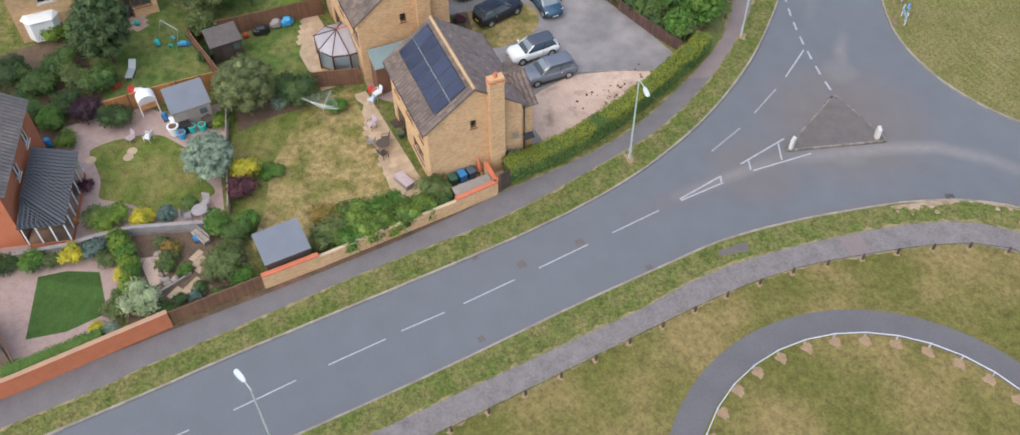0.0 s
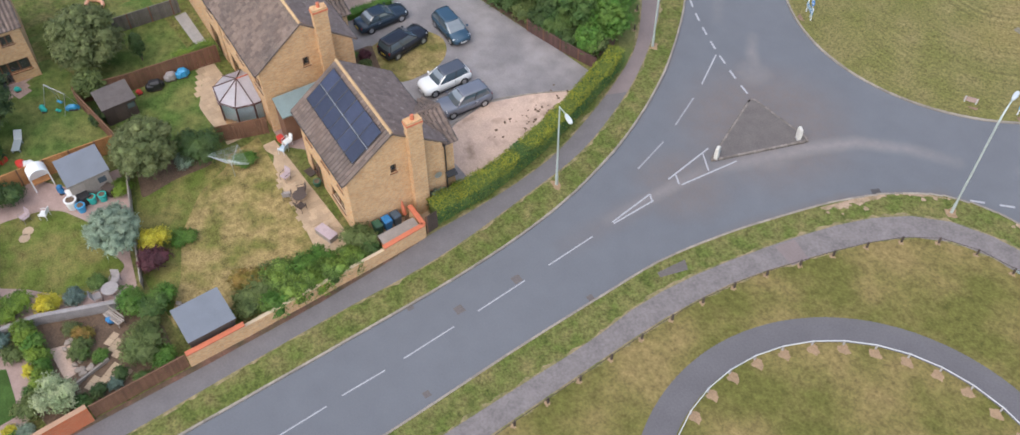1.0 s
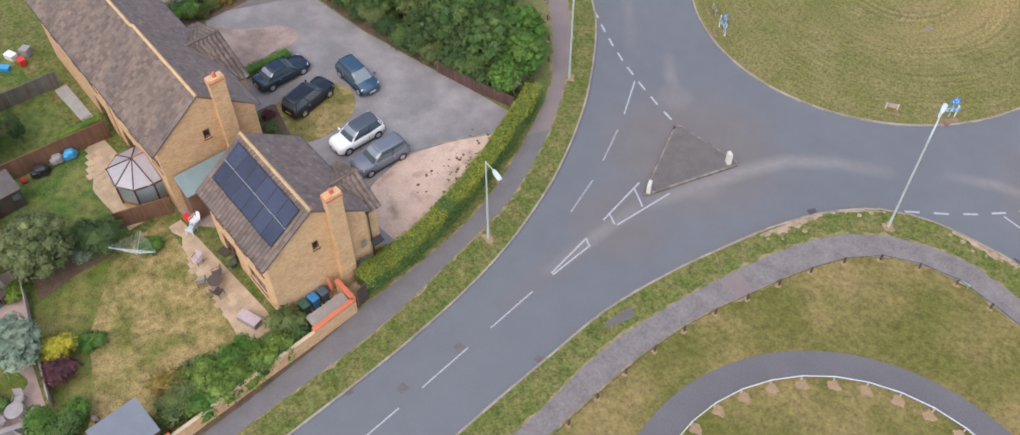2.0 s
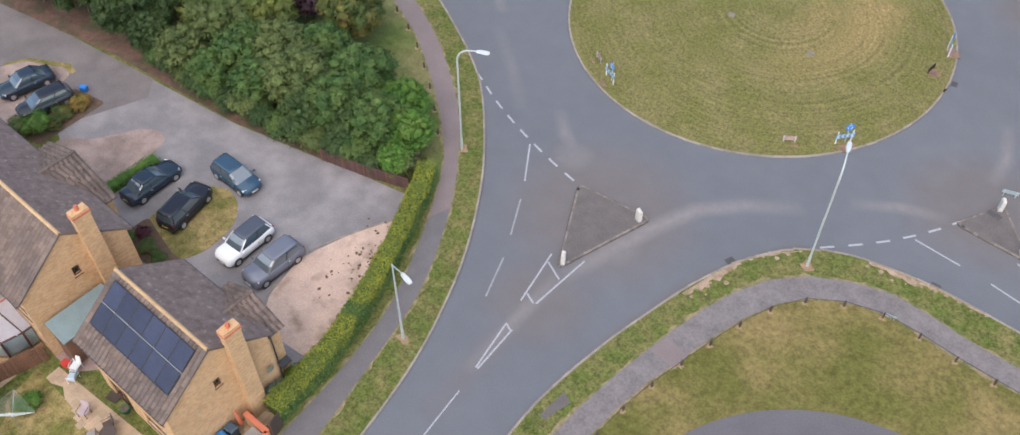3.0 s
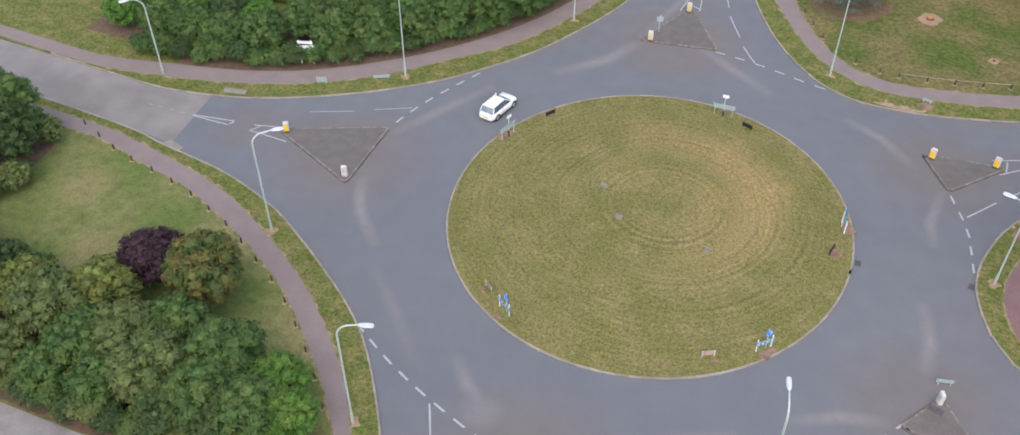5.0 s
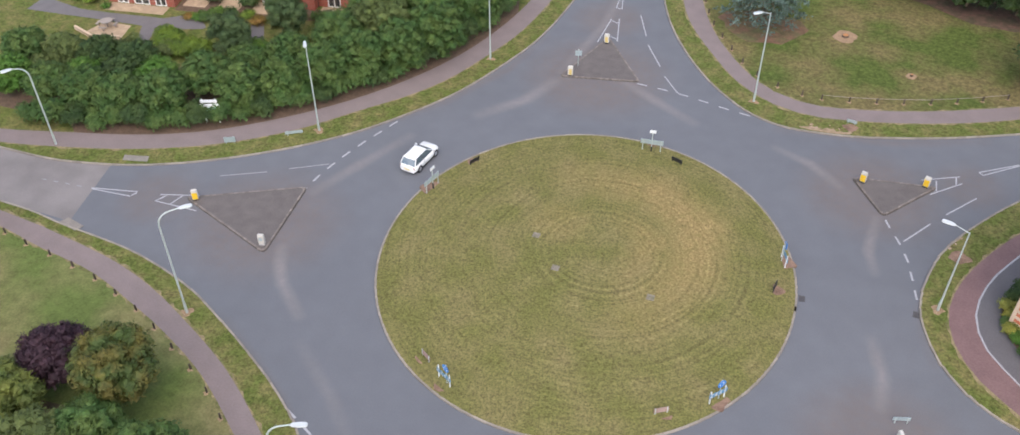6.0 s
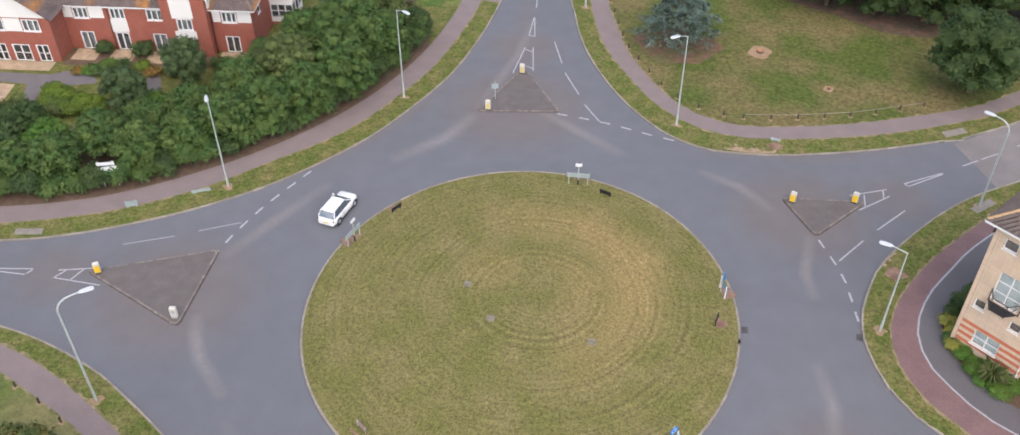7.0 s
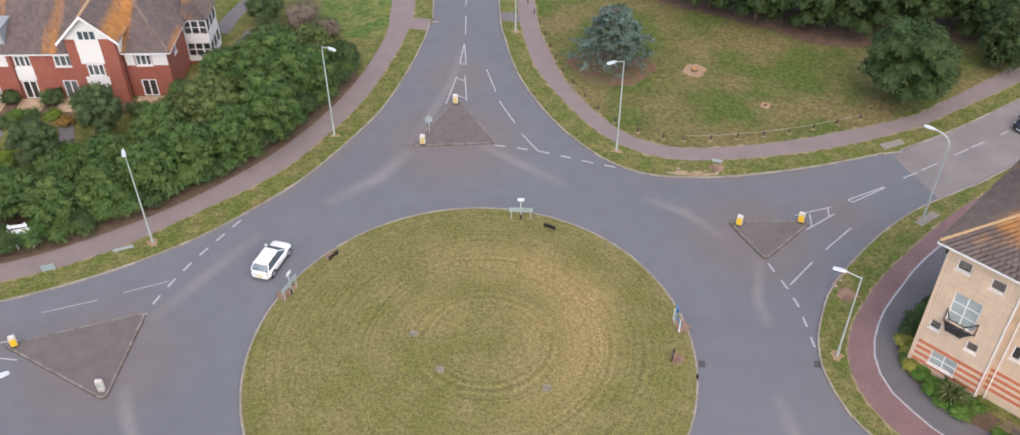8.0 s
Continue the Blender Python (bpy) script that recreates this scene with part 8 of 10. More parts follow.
def shed(x0, x1, y0, y1, zf, zb, roofm, wallm, label, over=0.12, axis="x", turn=0.0, doors=True, name="shed"):
    """A timber shed: boarded walls, a sloping felt roof with fascia, a door and a window."""
    cx, cy = (x0 + x1) / 2, (y0 + y1) / 2
    w, d = (x1 - x0) / 2, (y1 - y0) / 2
    t = thing(name, cx, cy, TOP - 0.02, turn, label, "shed", "sheds")
    bm = loft([[(-w, -d, 0), (w, -d, 0), (w, d, 0), (-w, d, 0)], [(-w, -d, zb), (w, -d, zf), (w, d, zf), (-w, d, zb)]])
    part("wall", bm, wallm, t)
    k = (zf - zb) / (2 * w)
    z = lambda xx, e: zb + (xx + w) * k + e
    part("roof", loft([[(-w - over, -d - over, z(-w - over, 0.02)), (w + over, -d - over, z(w + over, 0.02)), (w + over, d + over, z(w + over, 0.02)), (-w - over, d + over, z(-w - over, 0.02))],
                       [(-w - over, -d - over, z(-w - over, 0.08)), (w + over, -d - over, z(w + over, 0.08)), (w + over, d + over, z(w + over, 0.08)), (-w - over, d + over, z(-w - over, 0.08))]]), roofm, t)
    part("fascia", box(w + over - 0.02, w + over + 0.015, -d - over, d + over, z(w + over, -0.08), z(w + over, 0.06)), wallm, t)
    for j in range(1, 4):
        part("felt_seam", box(-w - over, w + over, -0.02 + (-d + 2 * d * j / 4), 0.02 + (-d + 2 * d * j / 4), 0, 0.012, None, Matrix.Translation((0, 0, z(0, 0.08))) @ pose(0, 0, 0, 0, -math.degrees(math.atan(k)), 0)), roofm, t)
    if doors:
        part("door", box(w, w + 0.03, -0.4, 0.4, 0.08, min(zf - 0.1, 1.75)), wallm, t)
        part("window", box(w + 0.002, w + 0.02, 0.55, min(d - 0.1, 1.1), 0.9, 1.4), CAR_GLASS, t)
    return t


shed(-7.15, -4.8, -70.2, -67.3, 1.75, 2.1, FELT, WOOD_DARK, "dark timber shed with a smooth grey felt roof", doors=False)
t = thing("bin_store", -5.25, -55.2, TOP, 0, "low bin store under a weathered grey sheet roof", "store")
part("cover", loft([[(-0.42, -1.4, 1.15), (0.42, -1.4, 1.05), (0.42, 1.4, 1.05), (-0.42, 1.4, 1.15)], [(-0.42, -1.4, 1.2), (0.42, -1.4, 1.12), (0.42, 1.4, 1.12), (-0.42, 1.4, 1.2)]]), WOOD_GREY, t)
for sx in (-0.36, 0.36):
    for sy in (-1.3, 1.3):
        part("post", box(sx - 0.04, sx + 0.04, sy - 0.04, sy + 0.04, -0.03, 1.1), WOOD_BROWN, t)


def wheelie_bin(x, y, turn, material, lidm, label):
    """A two-wheeled refuse bin with a hinged lid, handle bar and wheels."""
    t = thing("wheelie_bin", x, y, TOP + 0.02, turn, label, "bin", "wheelie bins")
    rect = lambda w, d, z: [(-d, -w, z), (d, -w, z), (d, w, z), (-d, w, z)]
    part("body", loft([rect(0.22, 0.25, 0.05), rect(0.28, 0.33, 0.95)]), material, t)
    part("lid", loft([rect(0.29, 0.35, 0.95), rect(0.29, 0.35, 1.0), rect(0.2, 0.26, 1.06)]), lidm, t)
    part("handle", tube([(-0.4, -0.22, 0.98), (-0.4, 0.22, 0.98)], [0.02, 0.02], 6), BLACK, t)
    for s in (-0.22, 0.22):
        part("wheel", tube([(-0.28, s - 0.03, 0.08), (-0.28, s + 0.03, 0.08)], [0.1, 0.1], 12), TYRE, t)
    return t


BIN_GREEN, BIN_BLUE, BIN_GREY = paint("bin_green", (0.030, 0.090, 0.050), 0.5), paint("bin_blue", (0.030, 0.180, 0.400), 0.5), paint("bin_grey", (0.060, 0.090, 0.120), 0.5)
wheelie_bin(-6.74, -56.0, 180, BIN_GREEN, BIN_GREEN, "green plastic wheelie bin against the gable")
wheelie_bin(-6.74, -55.28, 180, BIN_BLUE, BIN_BLUE, "bright blue plastic wheelie bin against the gable")
wheelie_bin(-6.74, -54.56, 180, BIN_GREY, BIN_GREY, "slate blue plastic wheelie bin against the gable")
t = thing("folded_parasol", -6.8, -53.9, TOP, 0, "orange-red folded parasol leaning at the wall", "parasol")
part("pole", tube([(0.2, 0, 0), (-0.1, 0, 1.9)], [0.025, 0.02], 6), WOOD_GREY, t)
part("cloth", tube([(0.12, 0, 0.6), (0.0, 0, 1.2), (-0.1, 0, 1.85)], [0.16, 0.13, 0.03], 8), COPING, t)

SHRUB = "garden shrub in a mixed border"
for k, (x, y, r, h, m) in enumerate([(-5.1, -64.6, 1.1, 1.5, LEAF_BRIGHT), (-5.2, -61.6, 1.1, 1.5, LEAF_LIME), (-6.2, -65.5, 1.5, 1.6, LEAF_OLIVE), (-7.4, -65.0, 1.4, 1.6, LEAF_AMBER), (-6.3, -63.6, 1.5, 1.8, LEAF_FLOWER), (-5.1, -62.7, 1.3, 1.8, LEAF_FLOWER), (-6.2, -61.9, 1.4, 1.7, LEAF_BRIGHT), (-5.2, -60.5, 1.2, 1.7, LEAF_FLOWER), (-6.7, -60.4, 1.1, 1.2, LEAF_BRIGHT), (-5.3, -59.0, 1.1, 1.5, LEAF_FLOWER), (-6.4, -57.5, 1.3, 1.6, LEAF_OLIVE), (-7.5, -63.4, 1.1, 1.3, LEAF_OLIVE), (-5.7, -65.0, 1.0, 1.1, LEAF_LIME), (-5.5, -57.4, 0.8, 1.2, LEAF_MID),
                                    (-10.4, -72.0, 1.1, 1.6, LEAF_BRIGHT), (-9.2, -71.0, 1.0, 1.5, LEAF_MID), (-9.9, -70.1, 0.9, 1.4, LEAF_BRIGHT), (-7.1, -72.8, 1.5, 1.6, LEAF_OLIVE), (-5.7, -71.9, 0.8, 1.0, LEAF_BRIGHT), (-8.4, -71.6, 0.7, 1.1, LEAF_OLIVE), (-6.1, -74.4, 0.42, 0.75, LEAF_DARK), (-5.7, -76.0, 0.42, 0.75, LEAF_DARK),
                                    (-5.8, -75.0, 0.4, 0.4, LEAF_BLUE), (-5.2, -73.4, 0.5, 0.5, LEAF_MID), (-10.3, -75.4, 0.6, 0.8, LEAF_AMBER), (-9.6, -75.6, 0.55, 0.7, LEAF_OLIVE), (-8.9, -75.9, 0.5, 0.6, LEAF_MID), (-8.1, -75.0, 0.42, 0.55, LEAF_BRIGHT), (-9.2, -76.2, 0.5, 0.6, LEAF_OLIVE), (-11.2, -75.8, 0.5, 0.5, LEAF_SAGE), (-9.3, -78.9, 0.35, 1.2, LEAF_YELLOW),
                                    (-12.5, -78.3, 0.8, 1.3, LEAF_LIME), (-11.8, -78.2, 0.75, 1.4, LEAF_LIME), (-11.0, -78.1, 0.7, 1.4, LEAF_BRIGHT), (-10.1, -78.1, 0.7, 1.3, LEAF_LIME), (-9.2, -78.2, 0.6, 1.2, LEAF_BRIGHT), (-8.3, -78.5, 0.7, 1.3, LEAF_LIME), (-6.5, -78.2, 1.35, 1.7, LEAF_CREAM), (-7.0, -79.8, 0.9, 1.0, LEAF_OLIVE), (-5.6, -77.0, 0.6, 0.7, LEAF_MID), (-6.3, -81.2, 0.4, 0.4, LEAF_YELLOW),
                                    (-5.6, -80.4, 0.5, 0.5, LEAF_SILVER), (-7.9, -79.4, 0.5, 0.7, LEAF_MID), (-14.6, -78.2, 1.25, 1.5, LEAF_LIME), (-15.2, -79.2, 0.9, 1.2, LEAF_OLIVE), (-13.9, -76.4, 0.85, 0.95, LEAF_YELLOW), (-13.4, -74.8, 0.7, 0.7, LEAF_BLUE), (-12.5, -80.0, 0.8, 1.0, LEAF_BLUE), (-11.2, -79.3, 0.7, 1.0, LEAF_OLIVE), (-12.7, -81.4, 0.85, 1.1, LEAF_YELLOW), (-13.2, -83.9, 0.9, 1.1, LEAF_BRIGHT),
                                    (-12.9, -82.6, 0.6, 0.8, LEAF_OLIVE), (-14.0, -85.6, 1.0, 0.9, LEAF_DARK), (-18.8, -79.3, 0.6, 0.6, LEAF_MAROON),
                                    (-14.3, -68.8, 1.0, 1.7, LEAF_YELLOW), (-12.8, -69.5, 1.05, 1.6, LEAF_MAROON), (-14.0, -67.0, 0.8, 0.5, LEAF_BRIGHT), (-20.3, -62.9, 1.7, 2.3, LEAF_DARK), (-18.2, -60.5, 0.9, 0.8, LEAF_BRIGHT), (-20.6, -64.2, 0.8, 0.7, LEAF_SILVER), (-20.8, -68.8, 0.8, 0.8, LEAF_LIME), (-13.6, -73.2, 0.6, 0.7, LEAF_MID),
                                    (-26.3, -80.1, 1.2, 1.7, LEAF_BRIGHT), (-26.2, -77.6, 1.3, 1.7, LEAF_PURPLE), (-24.3, -75.6, 1.3, 1.6, LEAF_DARK), (-24.0, -79.6, 0.8, 0.9, LEAF_LIME), (-28.8, -76.0, 1.5, 1.9, LEAF_MID), (-31.0, -80.2, 1.6, 1.8, LEAF_MID), (-32.4, -78.2, 1.5, 1.8, LEAF_MID), (-30.2, -77.4, 1.4, 1.7, LEAF_OLIVE), (-33, -81.8, 1.8, 2, LEAF_DARK), (-28.6, -81.8, 1.7, 1.6, LEAF_MID),
                                    (-36.8, -78.2, 1.2, 1.5, LEAF_LIME), (-35.6, -76.2, 1.2, 2.4, LEAF_BRIGHT), (-34.2, -76.4, 1.2, 1.5, LEAF_DARK), (-28.4, -67.6, 0.8, 1.0, LEAF_DARK), (-27.6, -78.8, 1.3, 1.6, LEAF_DARK), (-29.6, -83.8, 1.8, 1.7, LEAF_MID), (-33.6, -84, 1.8, 2.0, LEAF_OLIVE), (-25.4, -82.4, 0.9, 1.0, LEAF_BRIGHT)]):
    shrub(x, y, r, h, m, {id(LEAF_YELLOW): "bright yellow-leaved shrub in a garden border", id(LEAF_MAROON): "dark maroon-leaved shrub in a garden border", id(LEAF_SILVER): "silver-variegated rounded shrub in a border", id(LEAF_CREAM): "rounded cream-variegated shrub behind a brick wall", id(LEAF_LIME): "lime-green leafy shrub in a border", id(LEAF_PURPLE): "dark purple-leaved shrub in a border"}.get(id(m), SHRUB),
          seed=600 + k, count=int(450 + 620 * r * r), size=0.10, group="garden shrubs")
tree(-15.8, -70.8, 3.4, 1.8, LEAF_SILVER, "small silver-leaved garden tree", seed=701, count=3600, size=0.13, clear=0.15, trunk=0.08)
tree(-21.6, -66.2, 4.0, 2.4, LEAF_SAGE, "spreading olive-green garden tree", seed=702, count=5600, size=0.14, clear=0.12, trunk=0.12)
tree(-31.8, -74.4, 6.4, 2.4, LEAF_PINE, "tall dense green tree among the gardens", seed=703, count=5200, size=0.18, clear=0.1, trunk=0.16)
tree(-31.4, -67.0, 2.6, 1.2, LEAF_OLIVE, "bushy olive-green tree by a garden fence", seed=704, count=1800, size=0.14, clear=0.15, trunk=0.1)
tree(-35.0, -65.6, 5.2, 2.9, LEAF_SAGE, "large rounded olive-green garden tree", seed=705, count=6500, size=0.17, clear=0.1, trunk=0.18)
tree(-33.4, -62.3, 3.0, 0.6, LEAF_DARK, "slim dark columnar conifer on a lawn", seed=706, count=1600, size=0.1, clear=0.04, trunk=0.06, lobes_n=6)

# rotary airer
t = thing("rotary_airer", -17.4, -61.7, TOP, 15, "half-folded rotary clothes airer with pale lines", "clothes airer")
part("pole", tube([(0, 0, -0.05), (0, 0, 1.7)], [0.025, 0.025], 6), ALU, t)
tips = [Vector((1.5, 0.5, 1.85)), Vector((-0.6, 1.25, 1.85)), Vector((-1.5, -0.8, 1.75))]
for p in tips:
    part("arm", tube([(0, 0, 1.2), p], [0.018, 0.015], 5), ALU, t)
for k in range(2, 11):
    f = k / 10
    for p, q in zip(tips, tips[1:] + tips[:1]):
        c = Vector((0, 0, 1.25))
        part("line", tube([c.lerp(p, f), c.lerp(q, f)], [0.007, 0.007], 4), STEEL, t)


def bench(x, y, turn, label):
    t = thing("garden_bench", x, y, TOP + 0.02, turn, label, "bench", "garden benches")
    for s in (-0.65, 0.65):
        for d in (-0.22, 0.22):
            part("leg", box(s - 0.03, s + 0.03, d - 0.03, d + 0.03, 0, 0.42), WOOD_GREY, t)
    for k in range(4):
        part("slat", box(-0.75, 0.75, -0.26 + 0.13 * k, -0.16 + 0.13 * k, 0.42, 0.45), WOOD_GREY, t)
    for k in range(3):
        part("back_slat", box(-0.75, 0.75, 0.25, 0.28, 0.55 + 0.13 * k, 0.64 + 0.13 * k), WOOD_GREY, t)
    return t


def clutter(x, y, w, d, h, turn, material, label, name="covered_item", category="garden item"):
    """A lumpy, sheeted or boxed thing with softened edges."""
    t = thing(name, x, y, TOP + 0.02, turn, label, category, "garden clutter")
    bm = bmesh.new()
    for px, py, k in ((0, 0, 1.0), (w * 0.28, d * 0.2, 0.7), (-w * 0.3, -d * 0.15, 0.8)):
        s = pose(px, py, h * k * 0.5) @ Matrix.Diagonal((w * 0.5 * k, d * 0.5 * k, h * 0.5 * k, 1))
        box(-0.8, 0.8, -0.8, 0.8, -1, 0.9, bm, s, bevel=0.15)
    part("cover", bm, material, t)
    part("base", box(-w * 0.36, w * 0.36, -d * 0.36, d * 0.36, -0.01, h * 0.2), WOOD_DARK, t)
    return t


RED_PLASTIC, TURQ, WHITE_PL = paint("red_plastic", (0.55, 0.045, 0.035), 0.4), paint("turquoise_plastic", (0.03, 0.42, 0.36), 0.4), paint("white_plastic", (0.70, 0.70, 0.68), 0.5)
BLUE_PL, TARP = paint("blue_plastic", (0.05, 0.30, 0.55), 0.4), mat("grey_cover", (0.300, 0.270, 0.260), 0.8, vary=0.2, scale=3, fine=20)
for x, y, w, d, h, a, m, lab in (
                                 (-23.0, -72.4, 0.4, 0.5, 1.0, 0, BIN_BLUE, "dark blue water butt by the shed"),
                                 
                                 (-32.2, -70.7, 0.7, 0.5, 0.6, 0, TURQ, "turquoise plastic play seat on the lawn"), (-31.5, -69.8, 0.4, 0.4, 0.3, 0, TURQ, "pale turquoise toy on the lawn"), (-31.0, -68.8, 0.9, 0.3, 0.6, 60, BLUE_PL, "blue and grey toy slide on the lawn"), (-27.3, -73.9, 0.9, 0.7, 0.6, 0, RED_PLASTIC, "red and black garden tools box"), (-26.5, -73.3, 1.5, 0.8, 0.7, 20, WHITE_PL, "white boards leaning by a fence"),
                                 (-36.4, -72.6, 1.0, 0.8, 0.9, 20, BLACK, "black covered barbecue on the patio"), (-35.6, -71.6, 0.5, 0.5, 0.5, 20, TURQ, "turquoise pot on the patio"), (-29.5, -62.7, 1.2, 0.8, 0.9, 70, BLACK, "black covered barbecue by the fence"), (-29.7, -64.0, 0.5, 0.5, 0.5, 0, RED_PLASTIC, "red plastic can by the fence"), (-29.8, -61.3, 0.9, 0.7, 0.8, 70, TARP, "grey storage box by the fence"), (-29.6, -60.4, 0.9, 0.7, 0.85, 70, BLUE_PL, "blue storage box by the fence"),
                                 (-25.9, -58.6, 1.4, 1.0, 0.6, 20, paint("white_tub", (0.6, 0.65, 0.68), 0.3), "white tub beside the conservatory"), (-13.4, -82.2, 0.6, 0.5, 0.5, 20, WHITE_PL, "white bird table top in a border"), (-10.4, -73.6, 0.6, 0.5, 0.5, 0, BIN_BLUE, "dark blue pots on the terrace"), (-16.0, -80.6, 0.8, 0.5, 0.7, 0, mat("terracotta", (0.5, 0.2, 0.06), 0.8), "orange terracotta planter by the garden room"),
                                 (-24.4, -80.8, 0.6, 0.6, 0.9, 0, BIN_BLUE, "blue bin behind a house corner"), (-9.0, -69.5, 0.5, 0.4, 0.5, 0, WOOD_GREY, "pale wooden bird box on a post"), ):
    clutter(x, y, w, d, h, a, m, lab)


def garden_chair(x, y, turn, frame_m, seat_m, label):
    """A garden armchair: tube legs and arms, a seat pad and a sloping back."""
    t = thing("garden_chair", x, y, TOP + 0.03, turn, label, "chair", "garden chairs")
    for sx in (-0.28, 0.28):
        for sy in (-0.25, 0.25):
            part("leg", tube([(sx, sy, 0), (sx, sy * 0.9, 0.42)], [0.02, 0.02], 6), frame_m, t)
        part("arm", tube([(sx, 0.26, 0.42), (sx, 0.24, 0.64), (sx, -0.3, 0.66)], [0.02] * 3, 6), frame_m, t)
    part("seat", box(-0.28, 0.28, -0.27, 0.27, 0.40, 0.46, bevel=0.02), seat_m, t)
    part("backrest", box(-0.28, 0.28, -0.03, 0.03, 0, 0.55, None, pose(0, -0.27, 0.45, 14, 0, 0), bevel=0.02), seat_m, t)
    return t


def garden_table(x, y, r, material, label):
    t = thing("garden_table", x, y, TOP + 0.03, 0, label, "table", "garden tables")
    part("tabletop", tube([(0, 0, 0.68), (0, 0, 0.71)], [r, r], 18), material, t)
    for k in range(3):
        a = k * 2.094
        part("leg", tube([(0.7 * r * math.cos(a), 0.7 * r * math.sin(a), 0), (0.2 * r * math.cos(a), 0.2 * r * math.sin(a), 0.68)], [0.02, 0.02], 6), material, t)
    return t


WICKER = mat("wicker_brown", (0.080, 0.058, 0.048), 0.7, vary=0.3, scale=6, fine=40)
CUSHION = mat("mauve_cushion", (0.420, 0.330, 0.340), 0.9, vary=0.2, scale=4, fine=30)
garden_chair(-14.9, -58.9, 200, WICKER, CUSHION, "wicker garden chair with a pale mauve cushion")
garden_chair(-13.0, -58.6, 160, WICKER, WICKER, "dark wicker garden chair on the patio")
garden_chair(-11.7, -59.3, 20, WICKER, WICKER, "dark wicker garden chair pushed to the table")
garden_chair(-13.2, -59.6, 60, WICKER, TARP, "wicker garden chair with a grey cushion")
garden_table(-12.4, -59.0, 0.5, WICKER, "round dark patio table with chairs about it")
garden_chair(-17.9, -57.2, 200, WHITE_PL, WHITE_PL, "white plastic garden chair on the path")
garden_chair(-17.4, -57.8, 120, WHITE_PL, paint("pale_blue_plastic", (0.42, 0.52, 0.60), 0.4), "pale blue and white plastic garden chair")
garden_chair(-21.5, -74.1, 140, WHITE_PL, WHITE_PL, "white lounger chair at the lawn edge")
garden_chair(-22.0, -75.3, 200, WOOD_GREY, CUSHION, "weathered chair with a pale cushion at the lawn edge")


def box_item(x, y, w, d, h, turn, material, label, name, lid=None):
    """A small box with a proud lid."""
    t = thing(name, x, y, TOP + 0.025, turn, label, name.replace("_", " "), "garden boxes")
    part("body", box(-w / 2, w / 2, -d / 2, d / 2, 0, h * 0.88, bevel=0.02), material, t)
    part("lid", box(-w / 2 - 0.02, w / 2 + 0.02, -d / 2 - 0.02, d / 2 + 0.02, h * 0.88, h, bevel=0.015), lid or material, t)
    return t


def tub(x, y, r, h, material, label, name="tub"):
    t = thing(name, x, y, TOP + 0.025, 0, label, "tub", "garden tubs")
    part("body", tube([(0, 0, 0), (0, 0, h)], [r * 0.8, r], 14), material, t)
    part("rim", tube([(0, 0, h - 0.04), (0, 0, h + 0.015)], [r * 1.08, r * 1.08], 14), material, t)
    part("soil", tube([(0, 0, h), (0, 0, h + 0.03)], [r * 0.8, r * 0.7], 12), SOIL, t)
    return t


box_item(-18.6, -57.4, 0.5, 0.4, 0.45, 10, RED_PLASTIC, "red plastic toy box on the path", "toy_box")
box_item(-8.6, -59.0, 1.5, 0.7, 0.5, 15, WOOD_GREY, "low pale grey rattan seat box", "seat_box", CUSHION)
box_item(-14.5, -57.15, 0.8, 0.55, 0.06, 8, WOOD_DARK, "dark door mat on the patio", "door_mat")
tub(-13.1, -57.3, 0.28, 0.4, BIN_GREEN, "green plastic plant tub on the patio")
tub(-21.3, -72.2, 0.42, 0.8, WHITE_PL, "white round planter by the shed")
tub(-20.6, -71.8, 0.32, 0.6, BLUE_PL, "blue plastic tub by the shed")
tub(-20.9, -70.9, 0.3, 0.6, TURQ, "green plastic tub by the shed")
tub(-20.7, -70.2, 0.3, 0.6, TURQ, "green plastic tub beside another by the shed")
box_item(-21.3, -71.3, 0.9, 0.7, 0.8, 5, BLACK, "black storage crate by the shed", "crate")
box_item(-21.0, -69.6, 0.8, 0.6, 0.7, 25, WOOD_DARK, "dark wooden crate by the shed", "crate")
box_item(-21.9, -71.9, 0.7, 0.6, 0.9, 5, WHITE_PL, "white cabinet under the shed eaves", "cabinet")
for x, y, a in ((-21.0, -75.5, 10), (-20.5, -75.9, 30), (-21.5, -78.4, 0)):
    t = thing("stepping_stone", x, y, TOP + 0.02, a, "flat pale buff stepping stone in a lawn", "stone", "stepping stones")
    part("slab", tube([(0, 0, -0.02), (0, 0, 0.04)], [0.42, 0.38], 9), PAVING_BUFF, t)
garden_table(-12.4, -72.7, 0.55, TARP, "grey round garden table by the path")
for k in range(3):
    garden_chair(-12.4 + 0.9 * math.cos(k * 2.1 + 0.4), -72.7 + 0.9 * math.sin(k * 2.1 + 0.4), math.degrees(k * 2.1 + 0.4) + 90, TARP, TARP, "grey metal garden chair at a round table")
bench(-10.3, -73.3, 20, "white-painted slatted bench on a rockery terrace")
t = thing("sun_lounger", -29.7, -73.4, TOP + 0.02, 62, "pale grey-green reclining sun lounger on the lawn", "sun lounger")
LOUNGER = paint("pale_grey_plastic", (0.36, 0.40, 0.40), 0.5)
part("bed", box(-0.3, 0.3, -0.95, 0.25, 0.28, 0.34, bevel=0.02), LOUNGER, t)
